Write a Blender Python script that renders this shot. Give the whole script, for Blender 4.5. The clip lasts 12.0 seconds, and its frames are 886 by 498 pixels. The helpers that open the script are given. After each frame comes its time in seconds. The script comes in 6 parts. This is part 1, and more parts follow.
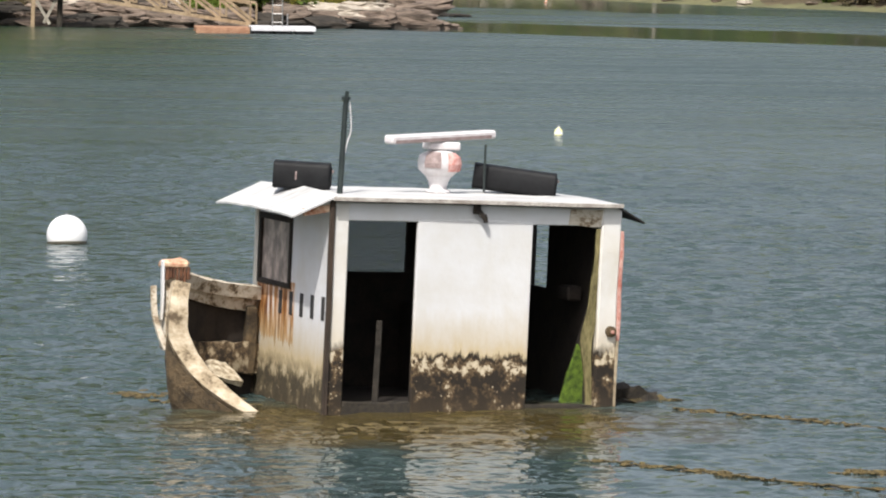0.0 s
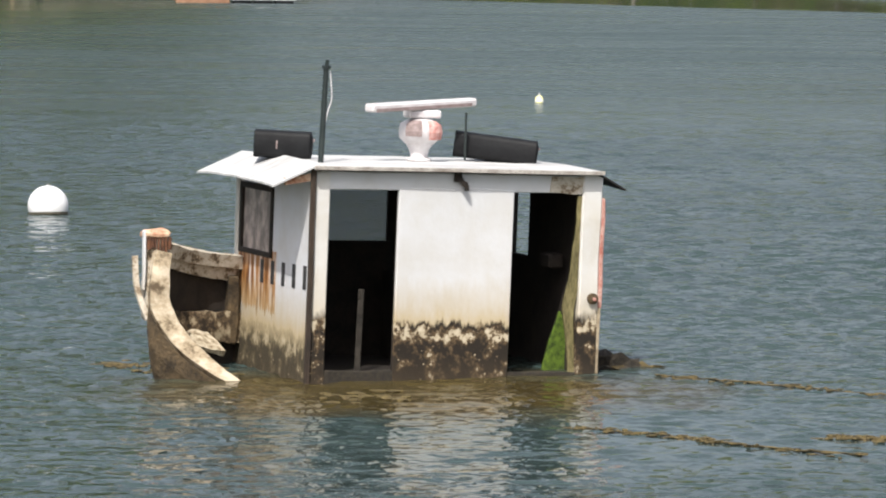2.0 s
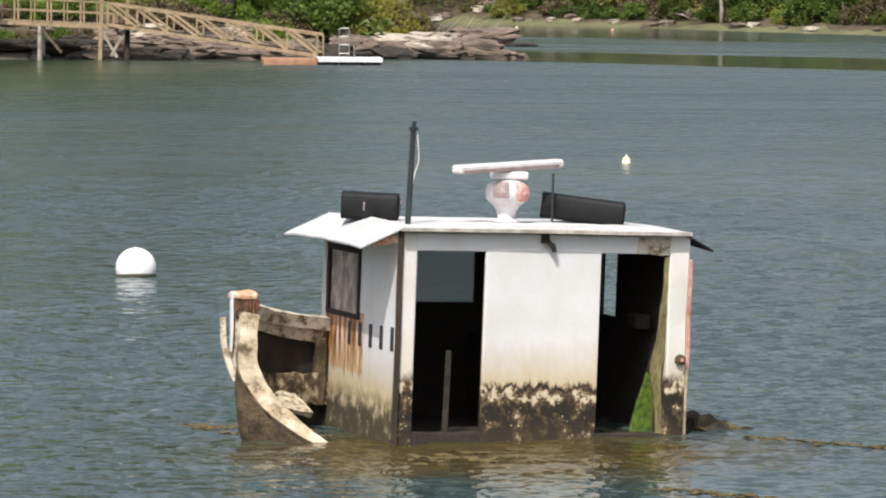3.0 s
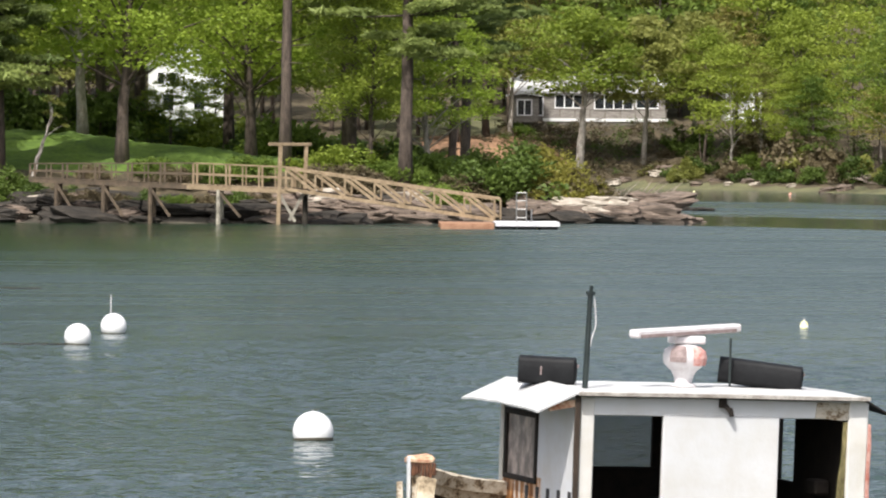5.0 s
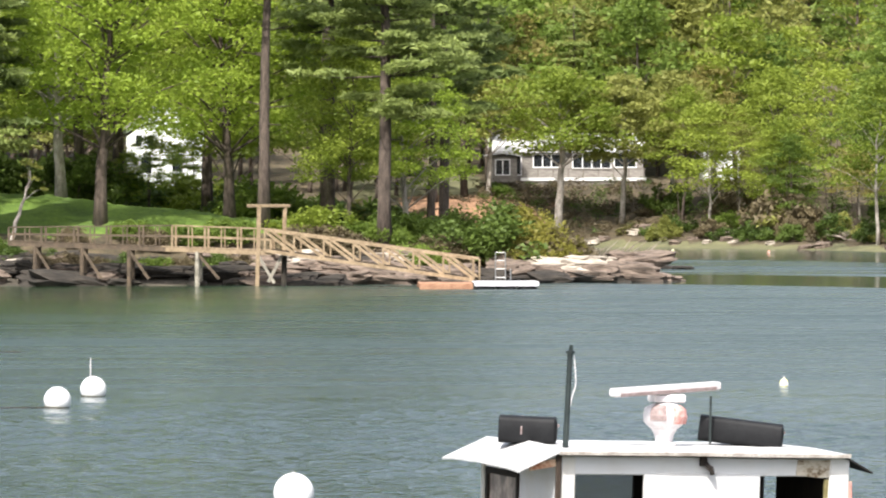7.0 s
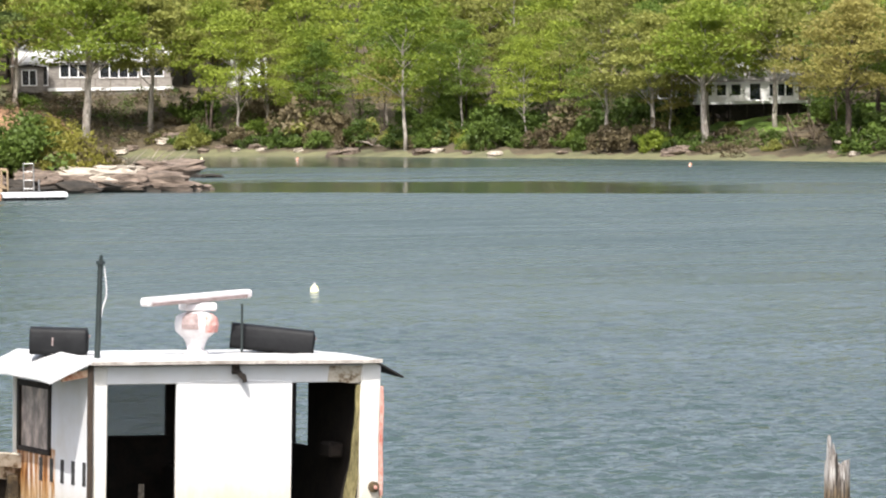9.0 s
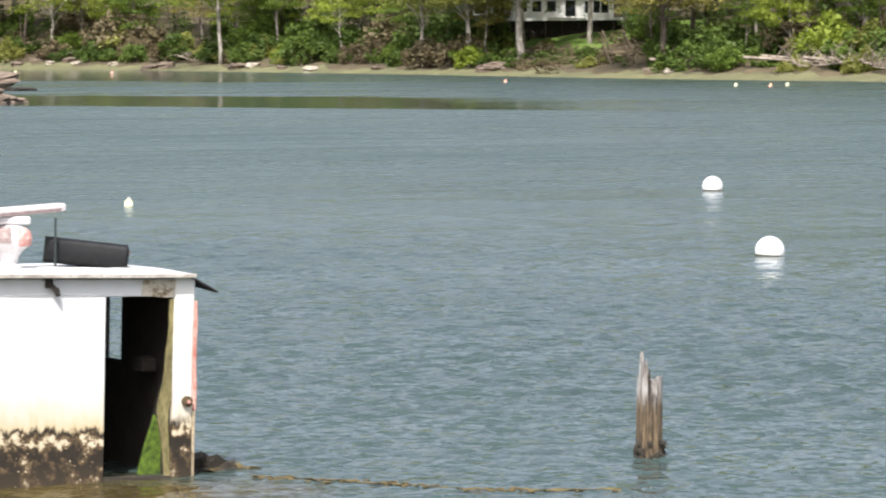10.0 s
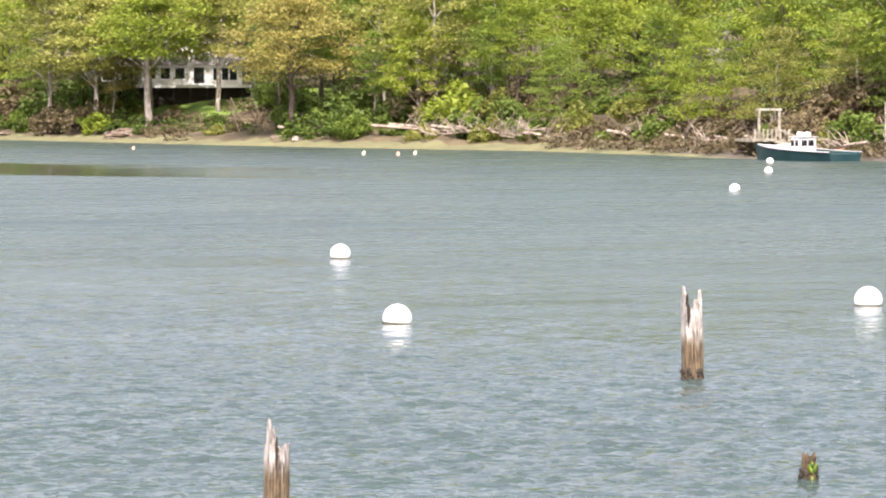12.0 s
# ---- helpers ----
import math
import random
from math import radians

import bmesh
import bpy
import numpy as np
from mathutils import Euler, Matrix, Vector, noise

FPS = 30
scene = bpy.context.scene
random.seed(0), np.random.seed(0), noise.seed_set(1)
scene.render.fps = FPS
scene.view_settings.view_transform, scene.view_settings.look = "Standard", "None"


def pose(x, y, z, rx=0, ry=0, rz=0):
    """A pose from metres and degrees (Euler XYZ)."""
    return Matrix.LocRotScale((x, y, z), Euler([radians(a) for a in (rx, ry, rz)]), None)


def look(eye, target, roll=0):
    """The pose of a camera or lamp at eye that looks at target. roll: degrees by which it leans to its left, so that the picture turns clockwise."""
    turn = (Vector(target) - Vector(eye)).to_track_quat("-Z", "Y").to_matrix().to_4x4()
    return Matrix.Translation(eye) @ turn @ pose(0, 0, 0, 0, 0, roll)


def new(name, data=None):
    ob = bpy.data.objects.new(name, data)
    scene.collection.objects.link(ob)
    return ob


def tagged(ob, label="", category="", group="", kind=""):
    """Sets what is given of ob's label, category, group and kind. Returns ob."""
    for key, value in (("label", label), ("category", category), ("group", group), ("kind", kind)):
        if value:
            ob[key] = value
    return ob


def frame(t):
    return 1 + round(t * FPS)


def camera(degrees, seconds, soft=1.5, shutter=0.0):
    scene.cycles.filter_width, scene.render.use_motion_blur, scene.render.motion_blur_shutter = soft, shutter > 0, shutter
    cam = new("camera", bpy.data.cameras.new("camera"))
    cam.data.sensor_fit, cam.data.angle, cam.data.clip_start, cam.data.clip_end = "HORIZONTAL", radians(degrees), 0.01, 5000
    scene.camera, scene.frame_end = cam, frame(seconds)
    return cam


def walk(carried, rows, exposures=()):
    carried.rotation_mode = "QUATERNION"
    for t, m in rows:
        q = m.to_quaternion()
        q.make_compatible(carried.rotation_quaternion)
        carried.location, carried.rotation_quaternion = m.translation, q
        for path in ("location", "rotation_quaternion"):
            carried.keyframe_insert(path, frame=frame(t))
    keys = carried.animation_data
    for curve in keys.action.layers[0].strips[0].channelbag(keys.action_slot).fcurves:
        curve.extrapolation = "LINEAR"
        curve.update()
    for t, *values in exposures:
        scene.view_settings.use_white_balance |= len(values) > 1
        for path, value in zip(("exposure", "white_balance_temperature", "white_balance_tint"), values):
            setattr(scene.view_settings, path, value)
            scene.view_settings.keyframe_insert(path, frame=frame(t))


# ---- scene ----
EXPOSURES = [(0.0, 0.36, 6390, 11), (2.7, 0.36, 6390, 11), (4.5, 0.35, 6330, 11), (5.5, 0.73, 6320, 11), (6.7, 1.0, 6340, 11), (8.3, 1.0, 6390, 13), (9.5, 0.88, 6290, 11), (10.5, 0.98, 6300, 11), (11.0, 1.27, 6400, 15), (11.5, 1.42, 6600, 18), (12.0, 1.46, 6750, 19)]  # seconds, stops, kelvin, tint
# camera: stands still on the near side of the bay, 4.6 m above the water, long lens, panned by hand
cam = camera(12.0, 12.0, soft=2.0, shutter=0.12)
TURNS = [  # seconds, yaw, pitch, roll
    (0.0, -4.764, -4.203, 0.965),
    (0.5, -4.759, -4.184, 1.000),
    (1.0, -4.789, -4.465, 0.872),
    (1.5, -4.809, -4.408, 0.719),
    (2.0, -5.023, -4.632, 0.615),
    (2.5, -4.533, -4.376, 0.404),
    (2.7, -4.211, -4.144, 0.398),
    (4.3, -2.897, -2.333, 0.537),
    (4.5, -2.667, -2.037, 0.525),
    (5.0, -1.401, -1.594, 0.393),
    (5.5, -0.568, -1.478, 0.148),
    (6.0, 0.000, -1.275, 0.000),
    (6.5, -0.557, -1.065, -0.130),
    (6.7, -1.006, -0.857, -0.009),
    (8.3, -5.728, -0.730, -1.103),
    (8.5, -6.670, -1.145, -0.879),
    (9.0, -8.064, -2.068, -0.836),
    (9.5, -8.794, -3.175, -0.600),
    (10.0, -10.574, -3.247, -0.423),
    (10.5, -12.983, -3.355, -0.035),
    (11.0, -13.269, -3.248, 0.228),
    (11.5, -15.276, -2.346, 0.236),
    (12.0, -15.638, -2.349, -0.005),
]
walk(cam, [(t, pose(0, 0, 4.6, 90 + p, 0, y) @ pose(0, 0, 0, 0, 0, r)) for t, y, p, r in TURNS],
     exposures=EXPOSURES)

# world: midday sun behind the camera's left shoulder, clear sky
SUN_EL, SUN_AZ = 54.0, 200.0      # degrees; azimuth clockwise from +y
world = bpy.data.worlds.new("world")
scene.world = world
world.use_nodes = True
wn, wl = world.node_tree.nodes, world.node_tree.links
sky = wn.new("ShaderNodeTexSky")
sky.sky_type = "NISHITA"
sky.sun_disc = False
sky.sun_elevation, sky.sun_rotation = radians(SUN_EL), radians(SUN_AZ)
sky.air_density, sky.dust_density, sky.ozone_density = 1.0, 5.0, 1.0
haze = wn.new("ShaderNodeHueSaturation")          # thin high haze pales the blue
haze.inputs["Saturation"].default_value = 0.56
wl.new(sky.outputs[0], haze.inputs["Color"])
wl.new(haze.outputs[0], wn["Background"].inputs[0])
wn["Background"].inputs[1].default_value = 0.135
sun_way = Vector((math.sin(radians(SUN_AZ)) * math.cos(radians(SUN_EL)),
                  math.cos(radians(SUN_AZ)) * math.cos(radians(SUN_EL)), math.sin(radians(SUN_EL))))
sun = new("sun", bpy.data.lights.new("sun", "SUN"))
sun.data.energy, sun.data.angle, sun.data.color = 3.7, radians(0.55), (1.0, 0.95, 0.87)
sun.matrix_world = look(sun_way * 200, (0, 0, 0))


# ---------------------------------------------------------------- materials
def mat(name, base, rough=0.7, metal=0.0):
    """A principled material; returns it with a small node builder."""
    m = bpy.data.materials.new(name)
    m.use_nodes = True
    b = m.node_tree.nodes["Principled BSDF"]
    b.inputs["Base Color"].default_value = (*base, 1)
    b.inputs["Roughness"].default_value = rough
    b.inputs["Metallic"].default_value = metal
    return m, m.node_tree.nodes, m.node_tree.links, b


def coords(nt, kind="Object", scale=(1, 1, 1)):
    c, mp = nt.nodes.new("ShaderNodeTexCoord"), nt.nodes.new("ShaderNodeMapping")
    mp.inputs["Scale"].default_value = scale
    nt.links.new(c.outputs[kind], mp.inputs["Vector"])
    return mp.outputs["Vector"]


def noise_of(nt, vec, scale, detail=4.0, rough=0.6):
    n = nt.nodes.new("ShaderNodeTexNoise")
    n.inputs["Scale"].default_value, n.inputs["Detail"].default_value = scale, detail
    n.inputs["Roughness"].default_value = rough
    nt.links.new(vec, n.inputs["Vector"])
    return n.outputs["Fac"]


def ramp(nt, fac, stops):
    r = nt.nodes.new("ShaderNodeValToRGB")
    while len(r.color_ramp.elements) < len(stops):
        r.color_ramp.elements.new(0.5)
    for e, (p, c) in zip(r.color_ramp.elements, stops):
        e.position, e.color = p, (*c, 1) if len(c) == 3 else c
    nt.links.new(fac, r.inputs["Fac"])
    return r.outputs["Color"]


def grey(v):
    return (v, v, v)


def mix(nt, fac, a, b):
    x = nt.nodes.new("ShaderNodeMix")
    x.data_type = "RGBA"
    for sock, val in ((x.inputs["Factor"], fac), (x.inputs["A"], a), (x.inputs["B"], b)):
        if isinstance(val, (int, float)):
            sock.default_value = val
        elif isinstance(val, tuple):
            sock.default_value = (*val, 1)
        else:
            nt.links.new(val, sock)
    return x.outputs["Result"]


def arith(nt, op, a, b=0.0):
    x = nt.nodes.new("ShaderNodeMath")
    x.operation = op
    for sock, val in zip(x.inputs, (a, b)):
        if isinstance(val, (int, float)):
            sock.default_value = val
        else:
            nt.links.new(val, sock)
    return x.outputs[0]


def axis(nt, vec, i):
    s = nt.nodes.new("ShaderNodeSeparateXYZ")
    nt.links.new(vec, s.inputs[0])
    return s.outputs[i]


def bump(nt, bsdf, height, strength=0.4, distance=0.01):
    b = nt.nodes.new("ShaderNodeBump")
    b.inputs["Strength"].default_value, b.inputs["Distance"].default_value = strength, distance
    nt.links.new(height, b.inputs["Height"])
    nt.links.new(b.outputs[0], bsdf.inputs["Normal"])


def plain(name, dark, light, rough=0.7, scale=6.0, metal=0.0, stretch=(1, 1, 1), relief=0.3, dist=0.01, fine=5.0):
    """Two-scale mottled surface between two colours."""
    m, n, l, b = mat(name, dark, rough, metal)
    nt = m.node_tree
    v = coords(nt, "Object", stretch)
    big, small = noise_of(nt, v, scale, 3), noise_of(nt, v, scale * fine, 5)
    f = arith(nt, "ADD", arith(nt, "MULTIPLY", big, 0.6), arith(nt, "MULTIPLY", small, 0.4))
    l.new(ramp(nt, f, [(0.36, dark), (0.64, light)]), b.inputs["Base Color"])
    bump(nt, b, small, relief, dist)
    return m


def mottled(name, stops, scale=6.0, stretch=(1, 1, 1), rough=0.85, relief=0.6, dist=0.02):
    """Patchy surface with sharp-edged blotches: stops as of a colour ramp."""
    m, n, l, b = mat(name, stops[0][1], rough)
    nt = m.node_tree
    v = coords(nt, "Object", stretch)
    f = arith(nt, "ADD", arith(nt, "MULTIPLY", noise_of(nt, v, scale, 5, 0.65), 0.75), arith(nt, "MULTIPLY", noise_of(nt, v, scale * 4.5, 4), 0.25))
    l.new(ramp(nt, f, stops), b.inputs["Base Color"])
    bump(nt, b, f, relief, dist)
    return m


def fouled(name, paint, top, soft=0.08, tones=((0.016, 0.011, 0.006), (0.115, 0.075, 0.036), (0.46, 0.39, 0.27), (0.66, 0.59, 0.45)), rust=0.0, rust_area=(9, 9), dirt=0.25, yellow=0.9):
    """Weathered white paint over wood with tide growth below the local height `top` and, if asked, rust runs."""
    m, n, l, b = mat(name, paint, 0.55)
    nt = m.node_tree
    v = coords(nt)
    z = axis(nt, v, 2)
    n1, n2, n3 = noise_of(nt, v, 2.2, 4), noise_of(nt, v, 14, 5), noise_of(nt, coords(nt, "Object", (16, 16, 1.6)), 1.0, 4)
    paint2 = tuple(c * k for c, k in zip(paint, (0.80, 0.74, 0.62)))
    col = mix(nt, arith(nt, "MULTIPLY", ramp(nt, n1, [(0.42, grey(0)), (0.7, grey(1))]), dirt * 2), paint, paint2)
    # worn chips down to bare wood
    chips = ramp(nt, noise_of(nt, v, 7.5, 7, 0.7), [(0.70, grey(0)), (0.73, grey(1))])
    col = mix(nt, arith(nt, "MULTIPLY", chips, 0.7), col, (0.20, 0.15, 0.10))
    if rust:
        y = axis(nt, v, 1)
        runs = ramp(nt, n3, [(0.36, grey(0)), (0.50, grey(1))])
        inside = arith(nt, "MULTIPLY", arith(nt, "GREATER_THAN", y, rust_area[0]), arith(nt, "LESS_THAN", y, rust_area[1]))
        under = arith(nt, "MULTIPLY", arith(nt, "LESS_THAN", z, 1.20), arith(nt, "GREATER_THAN", arith(nt, "ADD", z, arith(nt, "MULTIPLY", n3, 0.5)), 0.85))
        k = arith(nt, "MULTIPLY", arith(nt, "MULTIPLY", runs, inside), arith(nt, "MULTIPLY", under, rust))
        tone = mix(nt, ramp(nt, n3, [(0.42, grey(0)), (0.62, grey(1))]), (0.56, 0.27, 0.07), (0.13, 0.045, 0.018))
        col = mix(nt, k, col, tone)
    # yellow-brown stain above the growth, then black growth with pale barnacle patches
    edge = arith(nt, "ADD", z, arith(nt, "MULTIPLY", arith(nt, "SUBTRACT", noise_of(nt, coords(nt, "Object", (7, 7, 2.0)), 1.6, 5, 0.7), 0.5), 0.34))
    stain = ramp(nt, arith(nt, "SUBTRACT", edge, top), [(0.0, grey(1)), (0.16, grey(0.55)), (0.46, grey(0))])
    col = mix(nt, arith(nt, "MULTIPLY", stain, yellow), col, (0.47, 0.37, 0.20))
    grow = ramp(nt, arith(nt, "SUBTRACT", arith(nt, "ADD", top + 0.5, 0.0), edge), [(0.48, grey(0)), (0.48 + soft, grey(1))])
    rim = ramp(nt, arith(nt, "ADD", arith(nt, "SUBTRACT", edge, top), 0.5), [(0.26, grey(0)), (0.34, grey(1)), (0.42, grey(1)), (0.47, grey(0))])
    patches = ramp(nt, arith(nt, "ADD", noise_of(nt, coords(nt, "Object", (6.5, 6.5, 6.0)), 1.0, 6, 0.68), arith(nt, "MULTIPLY", arith(nt, "SUBTRACT", rim, 0.32), 0.13)), [(0.47, tones[0]), (0.57, tones[1]), (0.605, tones[2]), (0.78, tones[3])])
    deep = ramp(nt, edge, [(0.0, grey(0.5)), (0.30, grey(0.0))])
    col = mix(nt, grow, col, mix(nt, deep, patches, (0.06, 0.042, 0.022)))
    l.new(col, b.inputs["Base Color"])
    rr = mix(nt, grow, (0.5, 0.5, 0.5), (0.9, 0.9, 0.9))
    l.new(rr, b.inputs["Roughness"])
    bump(nt, b, arith(nt, "ADD", arith(nt, "MULTIPLY", n2, 0.3), arith(nt, "MULTIPLY", noise_of(nt, v, 8.5, 5, 0.62), grow)), 0.6, 0.02)
    return m


M_WHITE = fouled("weathered_white_paint", (0.64, 0.645, 0.65), 0.60, 0.05, dirt=0.2)
M_FRONT = fouled("rust_streaked_white_paint", (0.64, 0.65, 0.67), 0.46, 0.16, ((0.05, 0.04, 0.022), (0.15, 0.12, 0.065), (0.30, 0.245, 0.15), (0.58, 0.50, 0.36)), 1.0, (0.95, 2.3))
M_POST = fouled("peeling_post_paint", (0.66, 0.65, 0.62), 0.70, 0.10, dirt=0.3, yellow=0.5)
M_CORNER = plain("dark_stained_corner_wood", (0.012, 0.009, 0.006), (0.058, 0.038, 0.025), 0.85, 5, stretch=(4, 4, 0.7), relief=0.6)
M_ROOF = plain("chalky_white_roof", (0.36, 0.36, 0.355), (0.62, 0.62, 0.61), 0.6, 1.6, stretch=(0.6, 2.2, 1))
# dark wood; inside the cabin its near-black stands for shade
M_DARKWOOD = plain("dark_wood_and_shade", (0.008, 0.006, 0.005), (0.028, 0.020, 0.014), 0.9, 5)
M_HULLIN = mottled("barnacled_planking", [(0.42, (0.025, 0.017, 0.010)), (0.50, (0.13, 0.09, 0.05)), (0.56, (0.40, 0.33, 0.22)), (0.7, (0.58, 0.51, 0.38))], 5.0)
M_BARNACLE = mottled("cream_barnacle", [(0.40, (0.20, 0.15, 0.09)), (0.62, (0.64, 0.57, 0.43))], 14.0)
M_BEAM = mottled("bleached_rail_timber", [(0.37, (0.06, 0.04, 0.022)), (0.44, (0.24, 0.18, 0.115)), (0.50, (0.48, 0.42, 0.33)), (0.68, (0.66, 0.61, 0.53))], 7.0, (1, 1, 1.3))
M_TIMBER = plain("weed_stained_timber", (0.18, 0.13, 0.075), (0.56, 0.47, 0.33), 0.85, 3.5, relief=0.6)
M_SHEER = mottled("tan_worn_sheer_plank", [(0.38, (0.10, 0.07, 0.04)), (0.46, (0.34, 0.27, 0.175)), (0.6, (0.56, 0.48, 0.36))], 4.0, (1, 1, 1.4))
M_OLIVESTRIP = plain("olive_slimed_timber", (0.060, 0.050, 0.016), (0.250, 0.215, 0.095), 0.8, 4, stretch=(3, 3, 0.8), relief=0.5)
M_EDGE = plain("weathered_roof_edge", (0.22, 0.19, 0.16), (0.52, 0.49, 0.45), 0.8, 7, relief=0.4)
M_RUST = plain("orange_rust_cap", (0.33, 0.09, 0.03), (0.72, 0.55, 0.38), 0.8, 7)
M_RUSTRUN = plain("dark_rust_runs", (0.035, 0.014, 0.008), (0.20, 0.085, 0.04), 0.85, 14)
M_REDPAINT = plain("faded_red_paint", (0.36, 0.08, 0.05), (0.62, 0.42, 0.36), 0.7, 9)
M_BLACK = plain("black_plastic", (0.006, 0.006, 0.007), (0.014, 0.015, 0.016), 0.6, 4)
M_BLACK.node_tree.nodes["Principled BSDF"].inputs["Specular IOR Level"].default_value = 0.2
M_MAST = plain("dark_green_pipe", (0.008, 0.014, 0.014), (0.022, 0.032, 0.03), 0.5, 5)
M_RADAR = plain("radar_white_plastic", (0.55, 0.51, 0.51), (0.70, 0.68, 0.68), 0.4, 8)
M_RADARRED = plain("flaked_red_label", (0.46, 0.12, 0.09), (0.74, 0.52, 0.47), 0.6, 20)
M_RADARGREY = plain("brown_grey_shell", (0.16, 0.11, 0.10), (0.34, 0.27, 0.26), 0.5, 16)
M_METAL = plain("dull_steel", (0.22, 0.22, 0.22), (0.42, 0.41, 0.39), 0.45, 20, 0.8)
M_MARK = plain("black_marking_paint", (0.02, 0.02, 0.022), (0.05, 0.05, 0.05), 0.6, 20)
M_ALGAE = plain("bright_green_algae", (0.014, 0.035, 0.003), (0.15, 0.24, 0.02), 0.8, 14, relief=0.8)
M_WEED = plain("rockweed", (0.030, 0.022, 0.008), (0.17, 0.125, 0.04), 0.75, 9, relief=0.9, dist=0.03)
M_BUOY = plain("white_mooring_ball", (0.74, 0.74, 0.73), (0.86, 0.86, 0.85), 0.35, 3)
M_BUOYLINE = plain("dark_waterline_and_scuff", (0.03, 0.028, 0.02), (0.09, 0.08, 0.05), 0.8, 9)
M_YELLOW = plain("pale_yellow_float", (0.62, 0.60, 0.22), (0.80, 0.78, 0.50), 0.5, 12)
M_ORANGE = plain("orange_float", (0.6, 0.20, 0.10), (0.75, 0.36, 0.2), 0.5, 12)
def pile_wood():
    """Split grey wood, tan where it stays damp lower down."""
    m, n, l, b = mat("split_pile_wood", (0.3, 0.25, 0.2), 0.9)
    nt = m.node_tree
    v = coords(nt, "Object", (9, 9, 0.8))
    f = arith(nt, "ADD", arith(nt, "MULTIPLY", noise_of(nt, v, 4.5, 4), 0.6), arith(nt, "MULTIPLY", noise_of(nt, v, 14, 4), 0.4))
    high = ramp(nt, f, [(0.40, (0.06, 0.045, 0.038)), (0.49, (0.30, 0.275, 0.25)), (0.64, (0.60, 0.585, 0.565))])
    low = ramp(nt, f, [(0.42, (0.030, 0.020, 0.012)), (0.64, (0.215, 0.155, 0.090))])
    z = arith(nt, "ADD", axis(nt, coords(nt), 2), arith(nt, "MULTIPLY", noise_of(nt, v, 2.0, 4), 0.5))
    l.new(mix(nt, ramp(nt, z, [(0.78, grey(0)), (1.15, grey(1))]), low, high), b.inputs["Base Color"])
    bump(nt, b, f, 0.9, 0.03)
    return m


M_PILE = pile_wood()
M_MUSSEL = plain("black_mussel_crust", (0.010, 0.009, 0.007), (0.07, 0.055, 0.035), 0.7, 22, relief=1.0, dist=0.03)
M_ROCK = plain("ledge_rock", (0.034, 0.025, 0.019), (0.25, 0.19, 0.145), 0.9, 0.9, stretch=(1, 1, 3.5), relief=0.8, dist=0.08, fine=4)
# dark weedy rock, also the shaded tone of the left ledge
M_ROCKDARK = plain("weedy_and_shaded_ledge", (0.008, 0.007, 0.005), (0.048, 0.039, 0.029), 0.9, 1.2, relief=0.8, dist=0.06)
M_ROCKPALE = plain("pale_ledge_rock", (0.22, 0.19, 0.15), (0.52, 0.46, 0.38), 0.9, 0.9, stretch=(1, 1, 3), relief=0.8, dist=0.06, fine=4)
M_DECK = plain("tan_dock_timber", (0.17, 0.12, 0.066), (0.35, 0.265, 0.165), 0.8, 2.5, relief=0.3)
# darker timber, also the shaded tone of the boardwalk's left part
M_DECKDARK = plain("dark_and_shaded_timber", (0.050, 0.037, 0.024), (0.135, 0.098, 0.063), 0.85, 2.5, relief=0.3)
M_PILEGREY = plain("dock_pile_wood", (0.14, 0.125, 0.10), (0.38, 0.35, 0.28), 0.85, 3, relief=0.4)
M_FLOATWOOD = plain("brown_float_planks", (0.22, 0.11, 0.06), (0.40, 0.23, 0.14), 0.8, 3)
M_FLOATGREY = plain("grey_float_deck", (0.50, 0.50, 0.52), (0.72, 0.72, 0.74), 0.6, 3)
M_TUB = plain("black_float_tub", (0.012, 0.013, 0.015), (0.03, 0.03, 0.032), 0.5, 3)
M_BARK = plain("dark_bark", (0.035, 0.026, 0.020), (0.15, 0.115, 0.09), 0.95, 2.2, stretch=(3, 3, 0.6), relief=0.8, dist=0.05)
M_PALEBARK = plain("pale_bark", (0.17, 0.145, 0.12), (0.44, 0.40, 0.35), 0.9, 2.2, stretch=(2, 2, 0.8), relief=0.6, dist=0.04)
M_DRIFT = plain("bleached_driftwood", (0.12, 0.09, 0.07), (0.40, 0.34, 0.28), 0.9, 2.5, relief=0.4)
M_SHINGLE = plain("grey_shingle_wall", (0.14, 0.125, 0.11), (0.30, 0.275, 0.245), 0.85, 1.5, stretch=(1, 1, 6), relief=0.4)
M_CLAP = plain("white_clapboard", (0.70, 0.70, 0.68), (0.82, 0.82, 0.80), 0.7, 1.5, stretch=(0.4, 0.4, 8), relief=0.3)
M_HOUSEROOF = plain("light_metal_roof", (0.40, 0.40, 0.39), (0.58, 0.57, 0.55), 0.6, 1.4)
M_TILEROOF = plain("grey_shingle_roof", (0.16, 0.15, 0.145), (0.30, 0.28, 0.27), 0.85, 2.5)
M_PINKROOF = plain("faded_red_roof", (0.30, 0.17, 0.14), (0.46, 0.30, 0.26), 0.85, 2.5)
M_TRIM = plain("white_trim", (0.74, 0.74, 0.73), (0.82, 0.82, 0.81), 0.6, 6)
M_LATTICE = plain("weathered_skirting", (0.10, 0.088, 0.072), (0.21, 0.19, 0.16), 0.8, 3)
M_TEALHULL = plain("dark_teal_hull", (0.006, 0.028, 0.033), (0.018, 0.052, 0.058), 0.35, 1.0)
M_BOATWHITE = plain("white_gelcoat", (0.56, 0.54, 0.54), (0.68, 0.66, 0.66), 0.35, 3)
